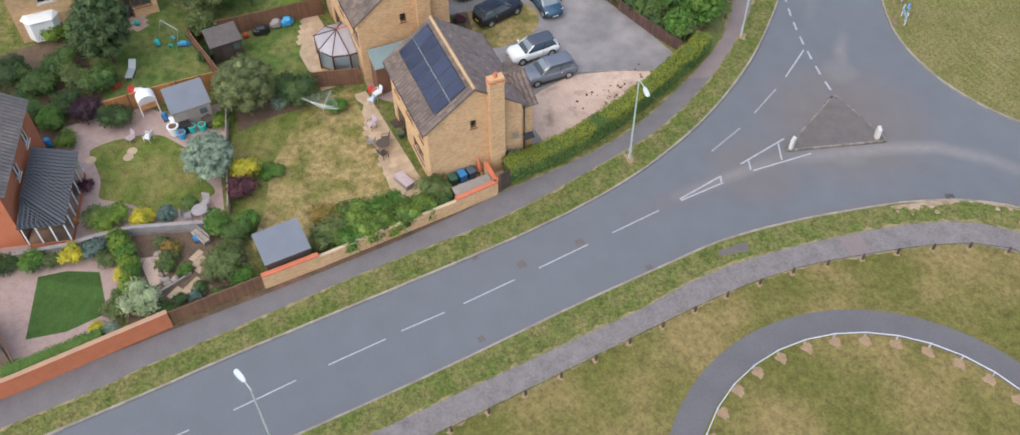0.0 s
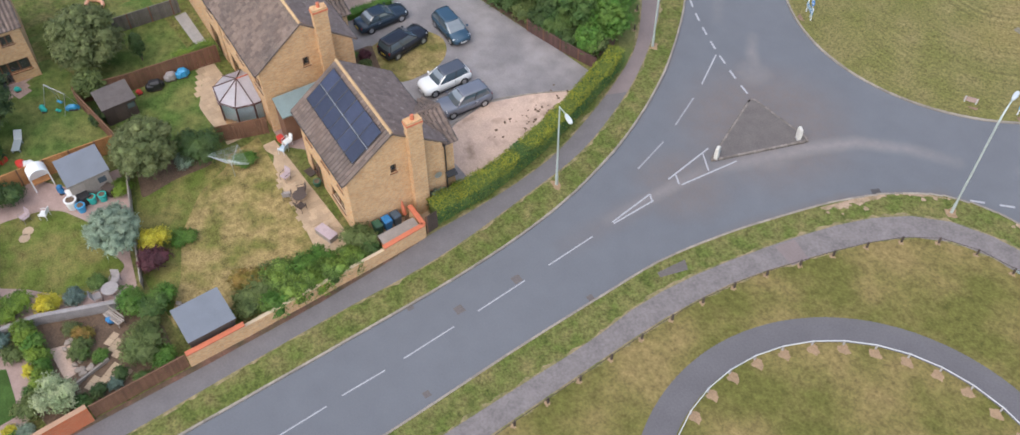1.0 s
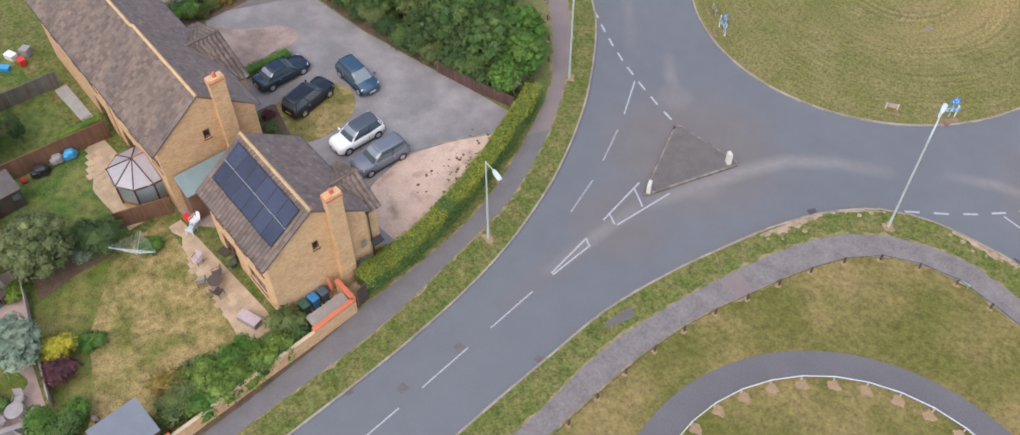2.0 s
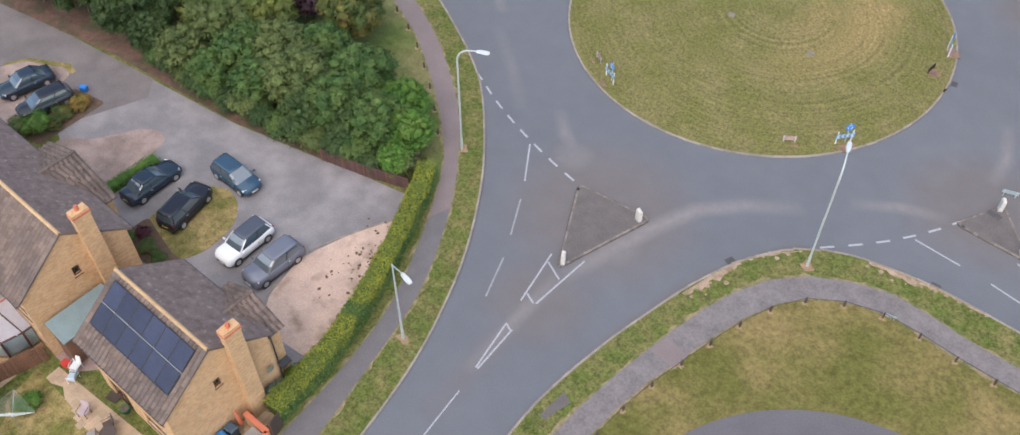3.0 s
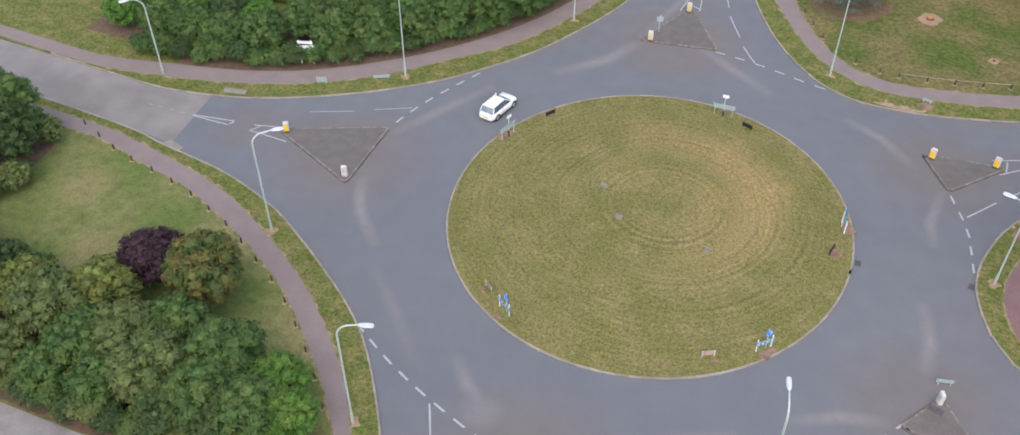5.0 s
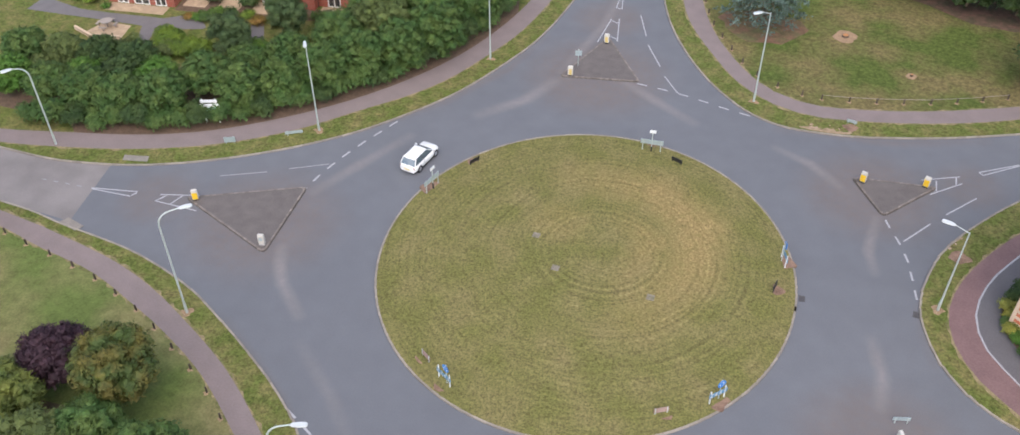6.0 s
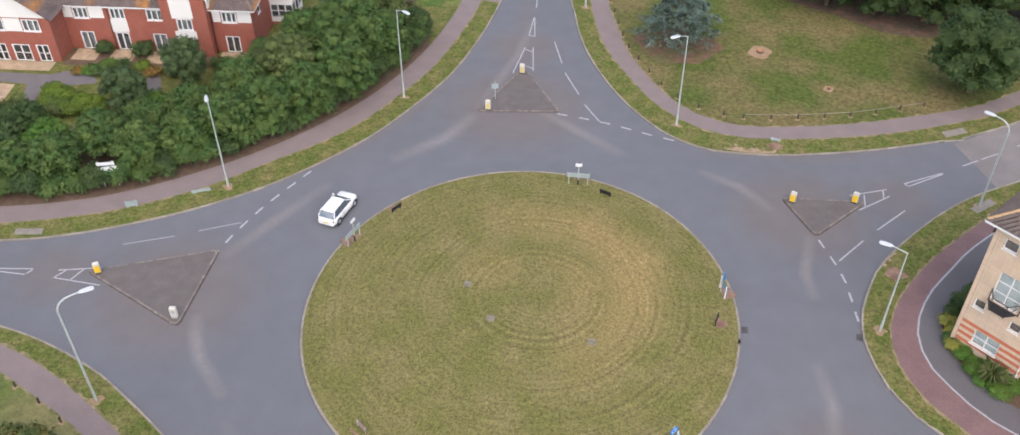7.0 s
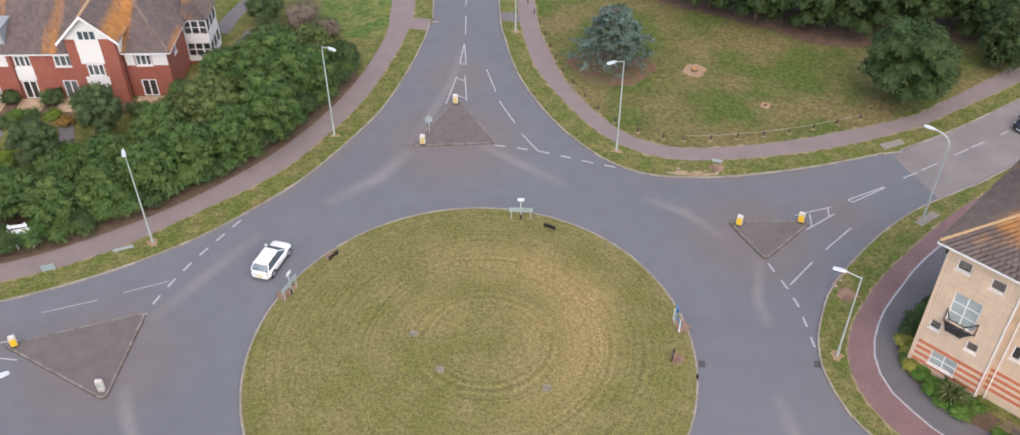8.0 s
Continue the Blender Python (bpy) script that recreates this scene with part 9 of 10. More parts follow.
part("backrest", box(-0.3, 0.3, 0, 0.75, 0, 0.06, None, pose(0, 0.25, 0.3, 38, 0, 0), bevel=0.02), LOUNGER, t)
for sx in (-0.26, 0.26):
    for sy in (-0.8, 0.15):
        part("leg", box(sx - 0.03, sx + 0.03, sy - 0.03, sy + 0.03, 0, 0.29), LOUNGER, t)
t = thing("garden_swing", -32.0, -69.4, TOP, 25, "pale metal A-frame garden swing on the lawn", "swing")
part("top_bar", tube([(-1.1, 0, 1.7), (1.1, 0, 1.7)], [0.03, 0.03], 6), ALU, t)
for sx in (-1.1, 1.1):
    for sy in (-0.7, 0.7):
        part("leg", tube([(sx, sy, 0), (sx, 0, 1.7)], [0.025, 0.025], 6), ALU, t)
for sx in (-0.2, 0.2):
    part("rope", tube([(sx, 0, 0.45), (sx, 0, 1.7)], [0.012, 0.012], 5), ALU, t)
part("swing_seat", box(-0.24, 0.24, -0.1, 0.1, 0.42, 0.46), BLUE_PL, t)
box_item(-28.8, -75.0, 0.9, 0.6, 0.6, 30, RED_PLASTIC, "red lawnmower body beside the fence", "lawnmower", BLACK)

# second garden: oval lawn, brick path, arbour, shed
area("terrace", [(-26, -79.5), (-25.4, -73.5), (-23.5, -72), (-23, -68.3), (-19.5, -68.8), (-16.5, -70.2), (-12.0, -71.2), (-11.4, -72.6), (-13.1, -77.2), (-13.5, -80.4), (-17.5, -83.5)], PAVING_PINK, "pinkish paved garden terrace and path", "terrace", 0.014)
area("lawn_oval", [(-22.6, -78.4), (-22.8, -76.7), (-22.3, -74.2), (-21.5, -73.0), (-19.5, -71.9), (-17.3, -71.1), (-15.8, -71.5), (-14.1, -71.1), (-13.5, -72.6), (-13.2, -73.9), (-14.3, -75.5), (-16.2, -77.2), (-17.4, -78.8), (-19.0, -78.2), (-20.6, -78.2)], GRASS_LAWN, "curved back lawn of mown green grass", "lawn", 0.03, 0.55)
panel_fence([(-25.5, -76.2), (-25.3, -72), (-24.8, -67.6)], 1.6, WOOD_ORANGE, "orange-brown upright-board fence behind a shed")
panel_fence([(-22.9, -67.6), (-17, -69.4), (-11.6, -70.9)], 0.9, WOOD_GREY, "low pale weathered fence between two gardens")
shed(-23.8, -21.5, -71.9, -69.1, 1.8, 2.2, FELT, WOOD_GREY, "garden shed with a grey felt roof and open front")
t = thing("garden_arbour", -24.6, -73.2, TOP, 0, "white arched garden arbour with a seat", "arbour")
for s in (-0.65, 0.65):
    for d in (-0.4, 0.4):
        part("post", box(d - 0.04, d + 0.04, s - 0.04, s + 0.04, -0.03, 1.35), WHITE, t)
hoop = [[(d, 0.7 * math.cos(a), 1.35 + 0.6 * math.sin(a)) for a in (j * math.pi / 10 for j in range(11))] + [(d, 0.64 * math.cos(a), 1.35 + 0.54 * math.sin(a)) for a in (j * math.pi / 10 for j in range(10, -1, -1))] for d in (-0.5, 0.5)]
part("canopy", loft(hoop), WHITE, t)
part("back_panel", box(-0.5, -0.46, -0.62, 0.62, 0, 1.6), WHITE, t)
part("seat", box(-0.45, 0.1, -0.6, 0.6, 0.4, 0.46), WOOD_ORANGE, t)
garden_wall([(-14.5, -85.4), (-13.55, -81.6), (-13.35, -79.6), (-13.0, -77.3), (-11.1, -72.7)], 0.85, mat("block_wall", (0.270, 0.245, 0.235), 0.9, vary=0.25, scale=2, fine=12), "low grey block garden wall between two gardens", thick=0.3)
# third garden: block paving, square lawn, rockery, pool cover
area("terrace", [(-18.6, -86), (-13.6, -80.2), (-10.6, -78.4), (-6.6, -79.8), (-5.2, -84), (-5.0, -92), (-18, -92)], PAVING_PINK, "pinkish block-paved terrace round a small lawn", "terrace", 0.014)
area("lawn_square", [(-12.3, -83.8), (-11.9, -82.0), (-10.8, -80.1), (-8.3, -80.3), (-7.2, -80.6), (-7.0, -83.0), (-7.6, -85.4)], GRASS_RICH, "small rich green square lawn with mowing stripes", "lawn", 0.03)
area("planting_bed", [(-14.9, -79.8), (-11.4, -72.4), (-8.2, -71), (-5.0, -71.2), (-5.0, -79.2), (-7, -79.6), (-10.6, -78.3), (-13.4, -80.2)], SOIL, "planted bed of soil and low plants", "bed", 0.012)
paving("garden_path", [(-10.4, -74.4), (-9.5, -73.0), (-8.2, -73.5), (-7.2, -74.0), (-6.1, -73.5), (-5.5, -74.5), (-6.2, -76.7), (-7.1, -76.8), (-7.6, -74.9), (-8.8, -74.7)], 0.5, PAVING_BUFF, "pale stone flag steps and path in a rockery", turn=30, seed=5)
area("gravel_bed", [(-10.7, -77.5), (-10.3, -76.2), (-8.0, -76.6), (-7.9, -77.4)], GRAVEL, "buff gravel strip in the rockery", "gravel", 0.022, 0.2)
garden_wall([(-7.15, -77.0), (-7.75, -74.7)], 0.3, WOOD_GREY, "low grey timber edging of a raised bed", thick=0.14, name="bed_edging")
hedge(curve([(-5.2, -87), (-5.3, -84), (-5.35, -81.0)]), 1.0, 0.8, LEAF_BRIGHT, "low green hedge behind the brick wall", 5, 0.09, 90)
rng = random.Random(8)
for k in range(16):
    x, y = -8.9 + rng.uniform(-1.9, 1.2), -75.9 + rng.uniform(-0.8, 0.8)
    bm = bmesh.new()
    bmesh.ops.create_icosphere(bm, subdivisions=1, radius=0.2 + 0.16 * rng.random(), matrix=pose(x, y, TOP + 0.06, 0, 0, 40 * k) @ Matrix.Diagonal((1, 0.7, 0.6, 1)))
    tagged(link_bm("rock", bm, mat("rockery_stone", (0.330, 0.275, 0.230), 0.9, vary=0.25) if k == 0 else bpy.data.materials["rockery_stone"]), "pale buff rockery stone in a planted bed", "rock", "rockery stones")
t = thing("pool_cover", -7.5, -89.2, TOP, 10, "glazed pool enclosure with pale blue roof panels", "pool enclosure")
part("plinth", box(-2.2, 2.3, -2.6, 2.6, -0.03, 0.35), BRICK_ORANGE, t)
BLUE_ROOF = paint("blue_sheet", (0.20, 0.50, 0.78), 0.25)
for k in range(4):
    part("roof_panel", loft([[(-1.9, -2.5 + 1.25 * k, 1.9), (1.0, -2.5 + 1.25 * k, 1.9), (1.0, -1.3 + 1.25 * k, 1.9), (-1.9, -1.3 + 1.25 * k, 1.9)], [(-1.9, -2.5 + 1.25 * k, 1.96), (1.0, -2.5 + 1.25 * k, 1.96), (1.0, -1.3 + 1.25 * k, 1.96), (-1.9, -1.3 + 1.25 * k, 1.96)]]), BLUE_ROOF, t)
    part("side_pane", loft([[(1.06, -2.45 + 1.25 * k, 1.85), (1.06, -1.35 + 1.25 * k, 1.85), (2.0, -1.35 + 1.25 * k, 0.4), (2.0, -2.45 + 1.25 * k, 0.4)], [(1.1, -2.45 + 1.25 * k, 1.87), (1.1, -1.35 + 1.25 * k, 1.87), (2.04, -1.35 + 1.25 * k, 0.42), (2.04, -2.45 + 1.25 * k, 0.42)]]), GLASS, t)
for k in range(5):
    part("rib", tube([(-1.95, -2.52 + 1.25 * k, 1.95), (1.05, -2.52 + 1.25 * k, 1.95), (2.05, -2.52 + 1.25 * k, 0.35)], [0.05] * 3, 6), BLACK, t)
part("end_pane", box(-1.9, 1.5, 2.5, 2.53, 0.35, 1.85), GLASS, t)
# gardens farther back
area("lawn_back", [(-38.4, -75.2), (-31, -76), (-26.4, -76), (-26.6, -67.6), (-33, -66.8), (-38, -68.4)], GRASS_BACK, "green back lawn with toys scattered on it", "lawn", 0.012)
paving("patio", [(-38.2, -74.6), (-34.6, -73.4), (-34.2, -70.6), (-37.6, -69.6)], 0.6, PAVING_PINK, "pale pink flag patio by a back door", turn=20, seed=6)
area("planting_bed", [(-37, -85), (-24, -84), (-23.6, -80), (-26, -76.2), (-31, -75.8), (-37, -77.4)], SOIL, "overgrown planted bed between gardens", "bed", 0.012)
area("lawn_back", [(-30.6, -66.4), (-23, -67.2), (-20.8, -61.2), (-25.8, -60.8), (-29.4, -58.6), (-31.6, -61.6)], GRASS_BACK, "green back lawn beside the conservatory", "lawn", 0.012)
paving("patio", [(-31, -58.8), (-29.2, -60.2), (-26.0, -60.9), (-20.6, -60.8), (-20.6, -57.8), (-31, -57.8)], 0.6, PAVING_BUFF, "buff flag patio round the conservatory", seed=7)
panel_fence([(-31.4, -68.2), (-30.5, -64.6), (-29.95, -60), (-29.6, -57.3)], 1.7, WOOD_BROWN, "red-brown timber fence between back gardens")
panel_fence([(-21.2, -61.2), (-19.9, -57.7)], 1.6, WOOD_BROWN, "dark brown timber fence beside the conservatory")
panel_fence([(-24.8, -67.4), (-31.4, -68.3)], 1.6, WOOD_BROWN, "brown timber fence behind a summer house")
shed(-29.3, -27.6, -67.2, -64.8, 1.7, 2.1, mat("weathered_brown_felt", (0.105, 0.088, 0.082), 0.85, vary=0.25, scale=2.0, fine=14.0), WOOD_DARK, "dark timber summer house with a grey roof", name="summer_house")
area("lawn_back", [(-39, -66), (-33.2, -66.6), (-32.5, -62), (-31.8, -58.8), (-39.4, -58.8)], GRASS_BACK, "green lawn under a large tree", "lawn", 0.012)
panel_fence([(-38.4, -67.0), (-37.85, -62.3), (-37.35, -57.3)], 1.5, mat("weathered_dark_wood", (0.130, 0.116, 0.106), 0.9, vary=0.3, scale=1.5, fine=18.0, obj=0.2), "dark weathered fence between back gardens")
paving("garden_path", [(-37.2, -58.0), (-37.2, -57.0), (-32.0, -57.2), (-32.0, -58.1)], 0.5, CONCRETE, "grey slab path along the house wall", turn=-4, seed=8)
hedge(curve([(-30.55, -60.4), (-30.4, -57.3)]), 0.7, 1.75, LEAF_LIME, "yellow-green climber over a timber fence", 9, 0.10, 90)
area("lawn_back", [(-41.6, -73), (-40.2, -66), (-39.6, -58.8), (-52, -58.8), (-52, -60), (-41.4, -60.2)], GRASS_BACK, "green lawn behind the fence", "lawn", 0.012)
for x, y, m, lab in ((-42.5, -62.9, paint("peach_plastic", (0.7, 0.35, 0.22), 0.4), "curved orange inflatable on a lawn"),):
    t = thing("inflatable_toy", x, y, TOP, 30, lab, "toy", "toys")
    bm = bmesh.new()
    tube([(0.8 * math.cos(a), 0.55 * math.sin(a), 0.2) for a in (j * 0.5 for j in range(9))], [0.16] * 9, 8, bm)
    part("ring", bm, m, t)
t = thing("paddling_pool", -46.0, -63.8, TOP, 20, "bright cyan paddling pool with white shapes on a lawn", "paddling pool")
CYAN_PL = paint("cyan_plastic", (0.10, 0.50, 0.68), 0.4)
part("rim", tube([(0.95 * math.cos(a), 0.75 * math.sin(a), 0.22) for a in (j * 0.3491 for j in range(19))], [0.2] * 19, 8), CYAN_PL, t)
part("floor", slab([(0.85 * math.cos(a), 0.65 * math.sin(a)) for a in (j * 0.3491 for j in range(18))], 0.02, 0.08), WHITE_PL, t)
part("island", tube([(-0.3, 0, 0.1), (0.45, 0.05, 0.1)], [0.16, 0.12], 8), CYAN_PL, t)
for x, y, w, d, h, a, m, lab, nm in ((-43.0, -58.7, 0.9, 0.6, 0.5, 20, WHITE_PL, "white plastic crate among garden clutter", "crate"), (-41.7, -58.4, 0.6, 0.5, 0.6, 5, RED_PLASTIC, "red toy box among garden clutter", "toy_box"), (-42.0, -59.7, 0.8, 0.5, 0.4, 40, BLUE_PL, "blue toy box at the lawn edge", "toy_box"),
                                     (-44.0, -60.9, 0.7, 0.4, 0.3, 15, WOOD_ORANGE, "small orange wooden box on a lawn", "crate"), (-42.6, -57.6, 0.7, 0.7, 0.7, 30, TARP, "grey covered box among garden clutter", "crate"), (-45.0, -62.2, 0.4, 0.4, 0.3, 0, BIN_BLUE, "dark blue toy box on a lawn", "toy_box")):
    box_item(x, y, w, d, h, a, m, lab, nm)

# the residence's grounds
NBM = Matrix.Translation((-51.0, 26.95, 0)) @ pose(0, 0, 0, 0, 0, 8.3)
to = lambda x, y: tuple((NBM @ Vector((x, y, 0)))[:2])
for k, (x0, x1, y0, y1) in enumerate(((-1.7, 0.9, -2.3, -0.1), (2.2, 4.7, -2.5, -0.1), (6.1, 8.4, -2.5, -0.1), (13.5, 16.0, -2.2, 0.15), (9.3, 11.7, -2.0, -0.6), (-9.6, -2.9, -4.6, -2.9))):
    paving("patio", [to(x0, y0), to(x1, y0), to(x1, y1), to(x0, y1)], 0.45, PAVING_BUFF, "pale buff flag patio outside a garden door", turn=8.3, seed=10 + k, gap=0.015)
area("residence_path", [(-68, 21.3), (-62.4, 20.3), (-58.9, 20.6), (-52.7, 21.4), (-51.2, 22.5), (-48.2, 22.0), (-47.4, 21.2), (-47.5, 20.8), (-52.1, 19.2), (-54.1, 19.35), (-59.2, 19.05), (-63.4, 18.7), (-68, 18.4)], FOOT_GREY, "grey tarmac path along the residence", "footpath", 0.014)
area("residence_path", [(-54.0, 19.4), (-53.2, 17.6), (-52.8, 16.0), (-51.9, 14.6), (-51.0, 15.6), (-51.7, 17.4), (-52.0, 19.3)], FOOT_GREY, "grey tarmac path curving through planting", "footpath", 0.018)
area("residence_path", [(-44.1, 24.6), (-42.8, 25.4), (-41.1, 22.3), (-39.6, 19.6), (-38.9, 17.6), (-40.3, 17.4), (-42.3, 21.8)], FOOT_GREY, "grey tarmac path from a patio through planting", "footpath", 0.016)
area("residence_path", [to(17.8, -2), to(19.6, 4), to(21.5, 13), to(23.2, 13), to(21.4, 3.4), to(19.4, -2)], FOOT_GREY, "grey tarmac path past the glazed bay", "footpath", 0.014)
area("planting_bed", [to(-2.2, -3.4), to(9, -3.2), to(13, -3), to(17, -2), to(17, -0.2), to(13, -0.6), to(-2.2, -0.2)], SOIL, "planted bed under the residence windows", "bed", 0.003)
paving("picnic_patio", [(-58.9, 16.4), (-54.6, 16.5), (-55.1, 19.0), (-58.3, 18.9)], 0.5, PAVING_BUFF, "pale flag patio with a picnic table", turn=8, seed=20)
t = thing("picnic_table", -57.3, 18.0, TOP + 0.02, 10, "weathered round picnic table with benches", "table")
part("tabletop", tube([(0, 0, 0.7), (0, 0, 0.75)], [0.65, 0.65], 16), WOOD_GREY, t)
part("pedestal", tube([(0, 0, 0), (0, 0, 0.7)], [0.08, 0.08], 8), WOOD_GREY, t)
for k in range(4):
    part("seat", box(0.85, 1.1, -0.4, 0.4, 0.4, 0.45, None, pose(0, 0, 0, 0, 0, 90 * k)), WOOD_GREY, t)
    part("seat_leg", box(0.92, 1.0, -0.05, 0.05, 0, 0.4, None, pose(0, 0, 0, 0, 0, 90 * k)), WOOD_GREY, t)
garden_wall([(-60.3, 16.6), (-57.6, 15.6), (-54.5, 16.2)], 0.45, BRICK_CREAM, "low curved brick wall by the picnic patio")

# flats: planting
area("planting_bed", [(30.5, 5.2), (30.45, 3.2), (30.8, 1.6), (31.8, 0.1), (33.5, -1.9), (35.0, -2.7), (36.2, -1.6), (34.6, -0.4), (31.2, 2.5)], SOIL, "planted bed along the flats", "bed", 0.02)
area("planting_bed", [(35.0, -2.7), (36.4, -3.4), (38.4, -4.3), (40.8, -5.2), (41.6, -4.6), (39.4, -3.4), (36.6, -1.6)], BED_DRY, "bare dry soil bed along the flats", "bed", 0.02)
for k, (x, y, r, h, m) in enumerate([(30.75, 4.45, 0.62, 1.0, LEAF_SHARP), (30.95, 3.75, 0.5, 0.8, LEAF_SHARP), (30.95, 2.2, 0.65, 0.8, LEAF_SHARP), (31.5, 1.5, 0.75, 0.7, LEAF_BRIGHT), (32.0, 0.6, 0.9, 0.7, LEAF_BRIGHT), (32.9, 0.5, 0.8, 0.6, LEAF_BRIGHT), (32.7, -0.5, 0.9, 0.7, LEAF_BRIGHT), (33.7, -0.4, 0.8, 0.6, LEAF_BRIGHT), (33.6, -1.35, 0.9, 0.65, LEAF_BRIGHT), (34.5, -1.0, 0.7, 0.6, LEAF_BRIGHT),
                                     (31.2, 5.3, 0.7, 1.5, LEAF_DARK), (31.8, 6.3, 0.8, 1.6, LEAF_DARK), (32.6, 7.3, 0.8, 1.6, LEAF_MID), (33.5, 8.4, 0.8, 1.4, LEAF_DARK), (30.6, 3.0, 0.4, 0.6, LEAF_MID), (35.6, -3.5, 0.8, 0.7, LEAF_BRIGHT), (36.4, -4.0, 0.8, 0.7, LEAF_BRIGHT), (37.2, -4.4, 0.7, 0.6, LEAF_BRIGHT)]):
    shrub(x, y, r, h, m, "low clipped shrub in the bed by the flats", seed=900 + k, count=int(700 + 700 * r), size=0.08, group="flats planting")
area("bed_cover", [(36.55, -2.55), (36.75, -2.2), (37.2, -2.45), (37.0, -2.8)], GRATE, "dark round-edged cover in the bare bed", "cover", 0.03)
t = thing("sword_leaf_plant", 33.0, -0.35, TOP, 0, "large spiky sword-leaved plant in the bed", "plant")
rng = random.Random(3)
for k in range(60):
    a, tilt, ln = k * 2.4, rng.uniform(0.25, 1.0), rng.uniform(1.1, 1.7)
    d = Vector((math.cos(a), math.sin(a), 0))
    s = Vector((-d.y, d.x, 0)) * 0.045
    p0, p1, p2 = d * 0.05, d * ln * 0.5 * tilt + Vector((0, 0, ln * 0.75)), d * ln * tilt + Vector((0, 0, ln * (1.1 - 0.5 * tilt)))
    bm = bmesh.new()
    bm.faces.new([bm.verts.new(v) for v in (p0 - s, p0 + s, p1 + s, p2, p1 - s)])
    bmesh.ops.solidify(bm, geom=bm.faces[:], thickness=0.008)
    part("blade", bm, (LEAF_OLIVE, LEAF_SAGE)[k % 2], t)


# ---- woods, hedgerows and trees ----
WOODS = "mixed broadleaf tree in a dense roadside thicket"
for k, (x, y, h, r, m) in enumerate([
        (-47.6, -29.6, 7.5, 3.0, LEAF_BLUE_GREY), (-43.4, -31.6, 7.5, 3.0, LEAF_WOOD), (-39.6, -31.6, 6.5, 2.6, LEAF_WOOD), (-51.6, -31.4, 8, 3.2, LEAF_WOOD), (-46.6, -34, 7, 3.0, LEAF_WOOD), (-41.6, -34.2, 5, 2.2, LEAF_WOOD), (-37.6, -34.2, 4, 1.9, LEAF_WOOD), (-51, -35.4, 6, 2.6, LEAF_WOOD), (-55.5, -33.5, 7, 3.0, LEAF_DARK), (-45.0, -27.2, 5, 1.5, LEAF_WOOD),
        (-52.6, -20.6, 6.0, 2.7, LEAF_MID), (-51.0, -17.4, 6.6, 2.5, LEAF_DARK), (-50.3, -21.6, 2.8, 1.9, LEAF_OLIVE), (-53.0, -22.8, 2.6, 1.6, LEAF_DARK), (-48.8, -19.4, 2.4, 1.4, LEAF_OLIVE), (-52.8, -14.8, 7.2, 2.6, LEAF_MID), (-55.4, -17.6, 7.2, 2.7, LEAF_DARK), (-56.6, -14.0, 7.0, 2.6, LEAF_MID), (-50.8, -13.6, 2.6, 1.3, LEAF_OLIVE), (-41.2, -27.4, 2.8, 2.0, LEAF_DARK), (-38.9, -26.8, 2.2, 1.5, LEAF_MID),
        (-33.7, -25.0, 2.6, 1.5, LEAF_OLIVE), (-42.8, -29.2, 5, 2.2, LEAF_DARK), (-36.8, -29.2, 4.8, 2.3, LEAF_GOLD), (-33.6, -30.2, 5.5, 2.8, LEAF_OLIVE), (-31.6, -27.4, 4.8, 2.5, LEAF_GOLD), (-29.4, -31.6, 5, 2.4, LEAF_MID), (-27, -29.8, 5, 2.6, LEAF_OLIVE),
        (-23.4, -31.6, 5.5, 2.7, LEAF_OLIVE), (-24.8, -27.6, 4.6, 2.4, LEAF_MID), (-19.4, -31.6, 5, 2.5, LEAF_MID), (-20, -28.4, 5.2, 2.7, LEAF_MID), (-16, -31.2, 4.6, 2.2, LEAF_MID), (-21.2, -33.0, 4, 1.9, LEAF_DARK), (-13.6, -30.2, 3.8, 1.8, LEAF_BRIGHT), (-15.8, -28.4, 4, 2.0, LEAF_BRIGHT),
        (-30.6, -34.2, 3.6, 1.8, LEAF_MID), (-26.3, -33.4, 4.2, 2.0, LEAF_MID), (-34.2, -34, 4, 2.0, LEAF_OLIVE), (-17.6, -32.6, 3.6, 1.7, LEAF_DARK), (-13, -32.6, 2.8, 1.3, LEAF_BRIGHT)]):
    tree(x, y, h, r, m, WOODS, seed=100 + k, count=int(900 * r * r * 0.75), size=0.17, clear=0.06, group="thicket trees", trunk=0.16)
for k, (p, a) in enumerate(even([p for p in offset_line(fnw_in, 1.4) if p.x > -54 and p.y < 37], 1.9)):
    shrub(p.x, p.y, 1.35, 2.0 + 0.5 * math.sin(k * 1.7), (LEAF_MID, LEAF_MID, LEAF_DARK)[k % 3], "leafy roadside bush at the front of the shelter belt", seed=1200 + k, count=1500, size=0.14, group="belt front")
for k, (p, a) in enumerate(even(curve([(-36.4, -34.7), (-33, -35.1), (-27, -35.0), (-22.6, -34.6), (-18, -34.0), (-15, -33.2), (-12.6, -32.4)]), 1.7)):
    shrub(p.x, p.y, 1.25, 1.9 + 0.4 * math.sin(k * 2.3), (LEAF_MID, LEAF_DARK, LEAF_OLIVE, LEAF_DARK)[k % 4], "leafy bush overhanging the edge of the drive", seed=1300 + k, count=1400, size=0.14, group="thicket front")
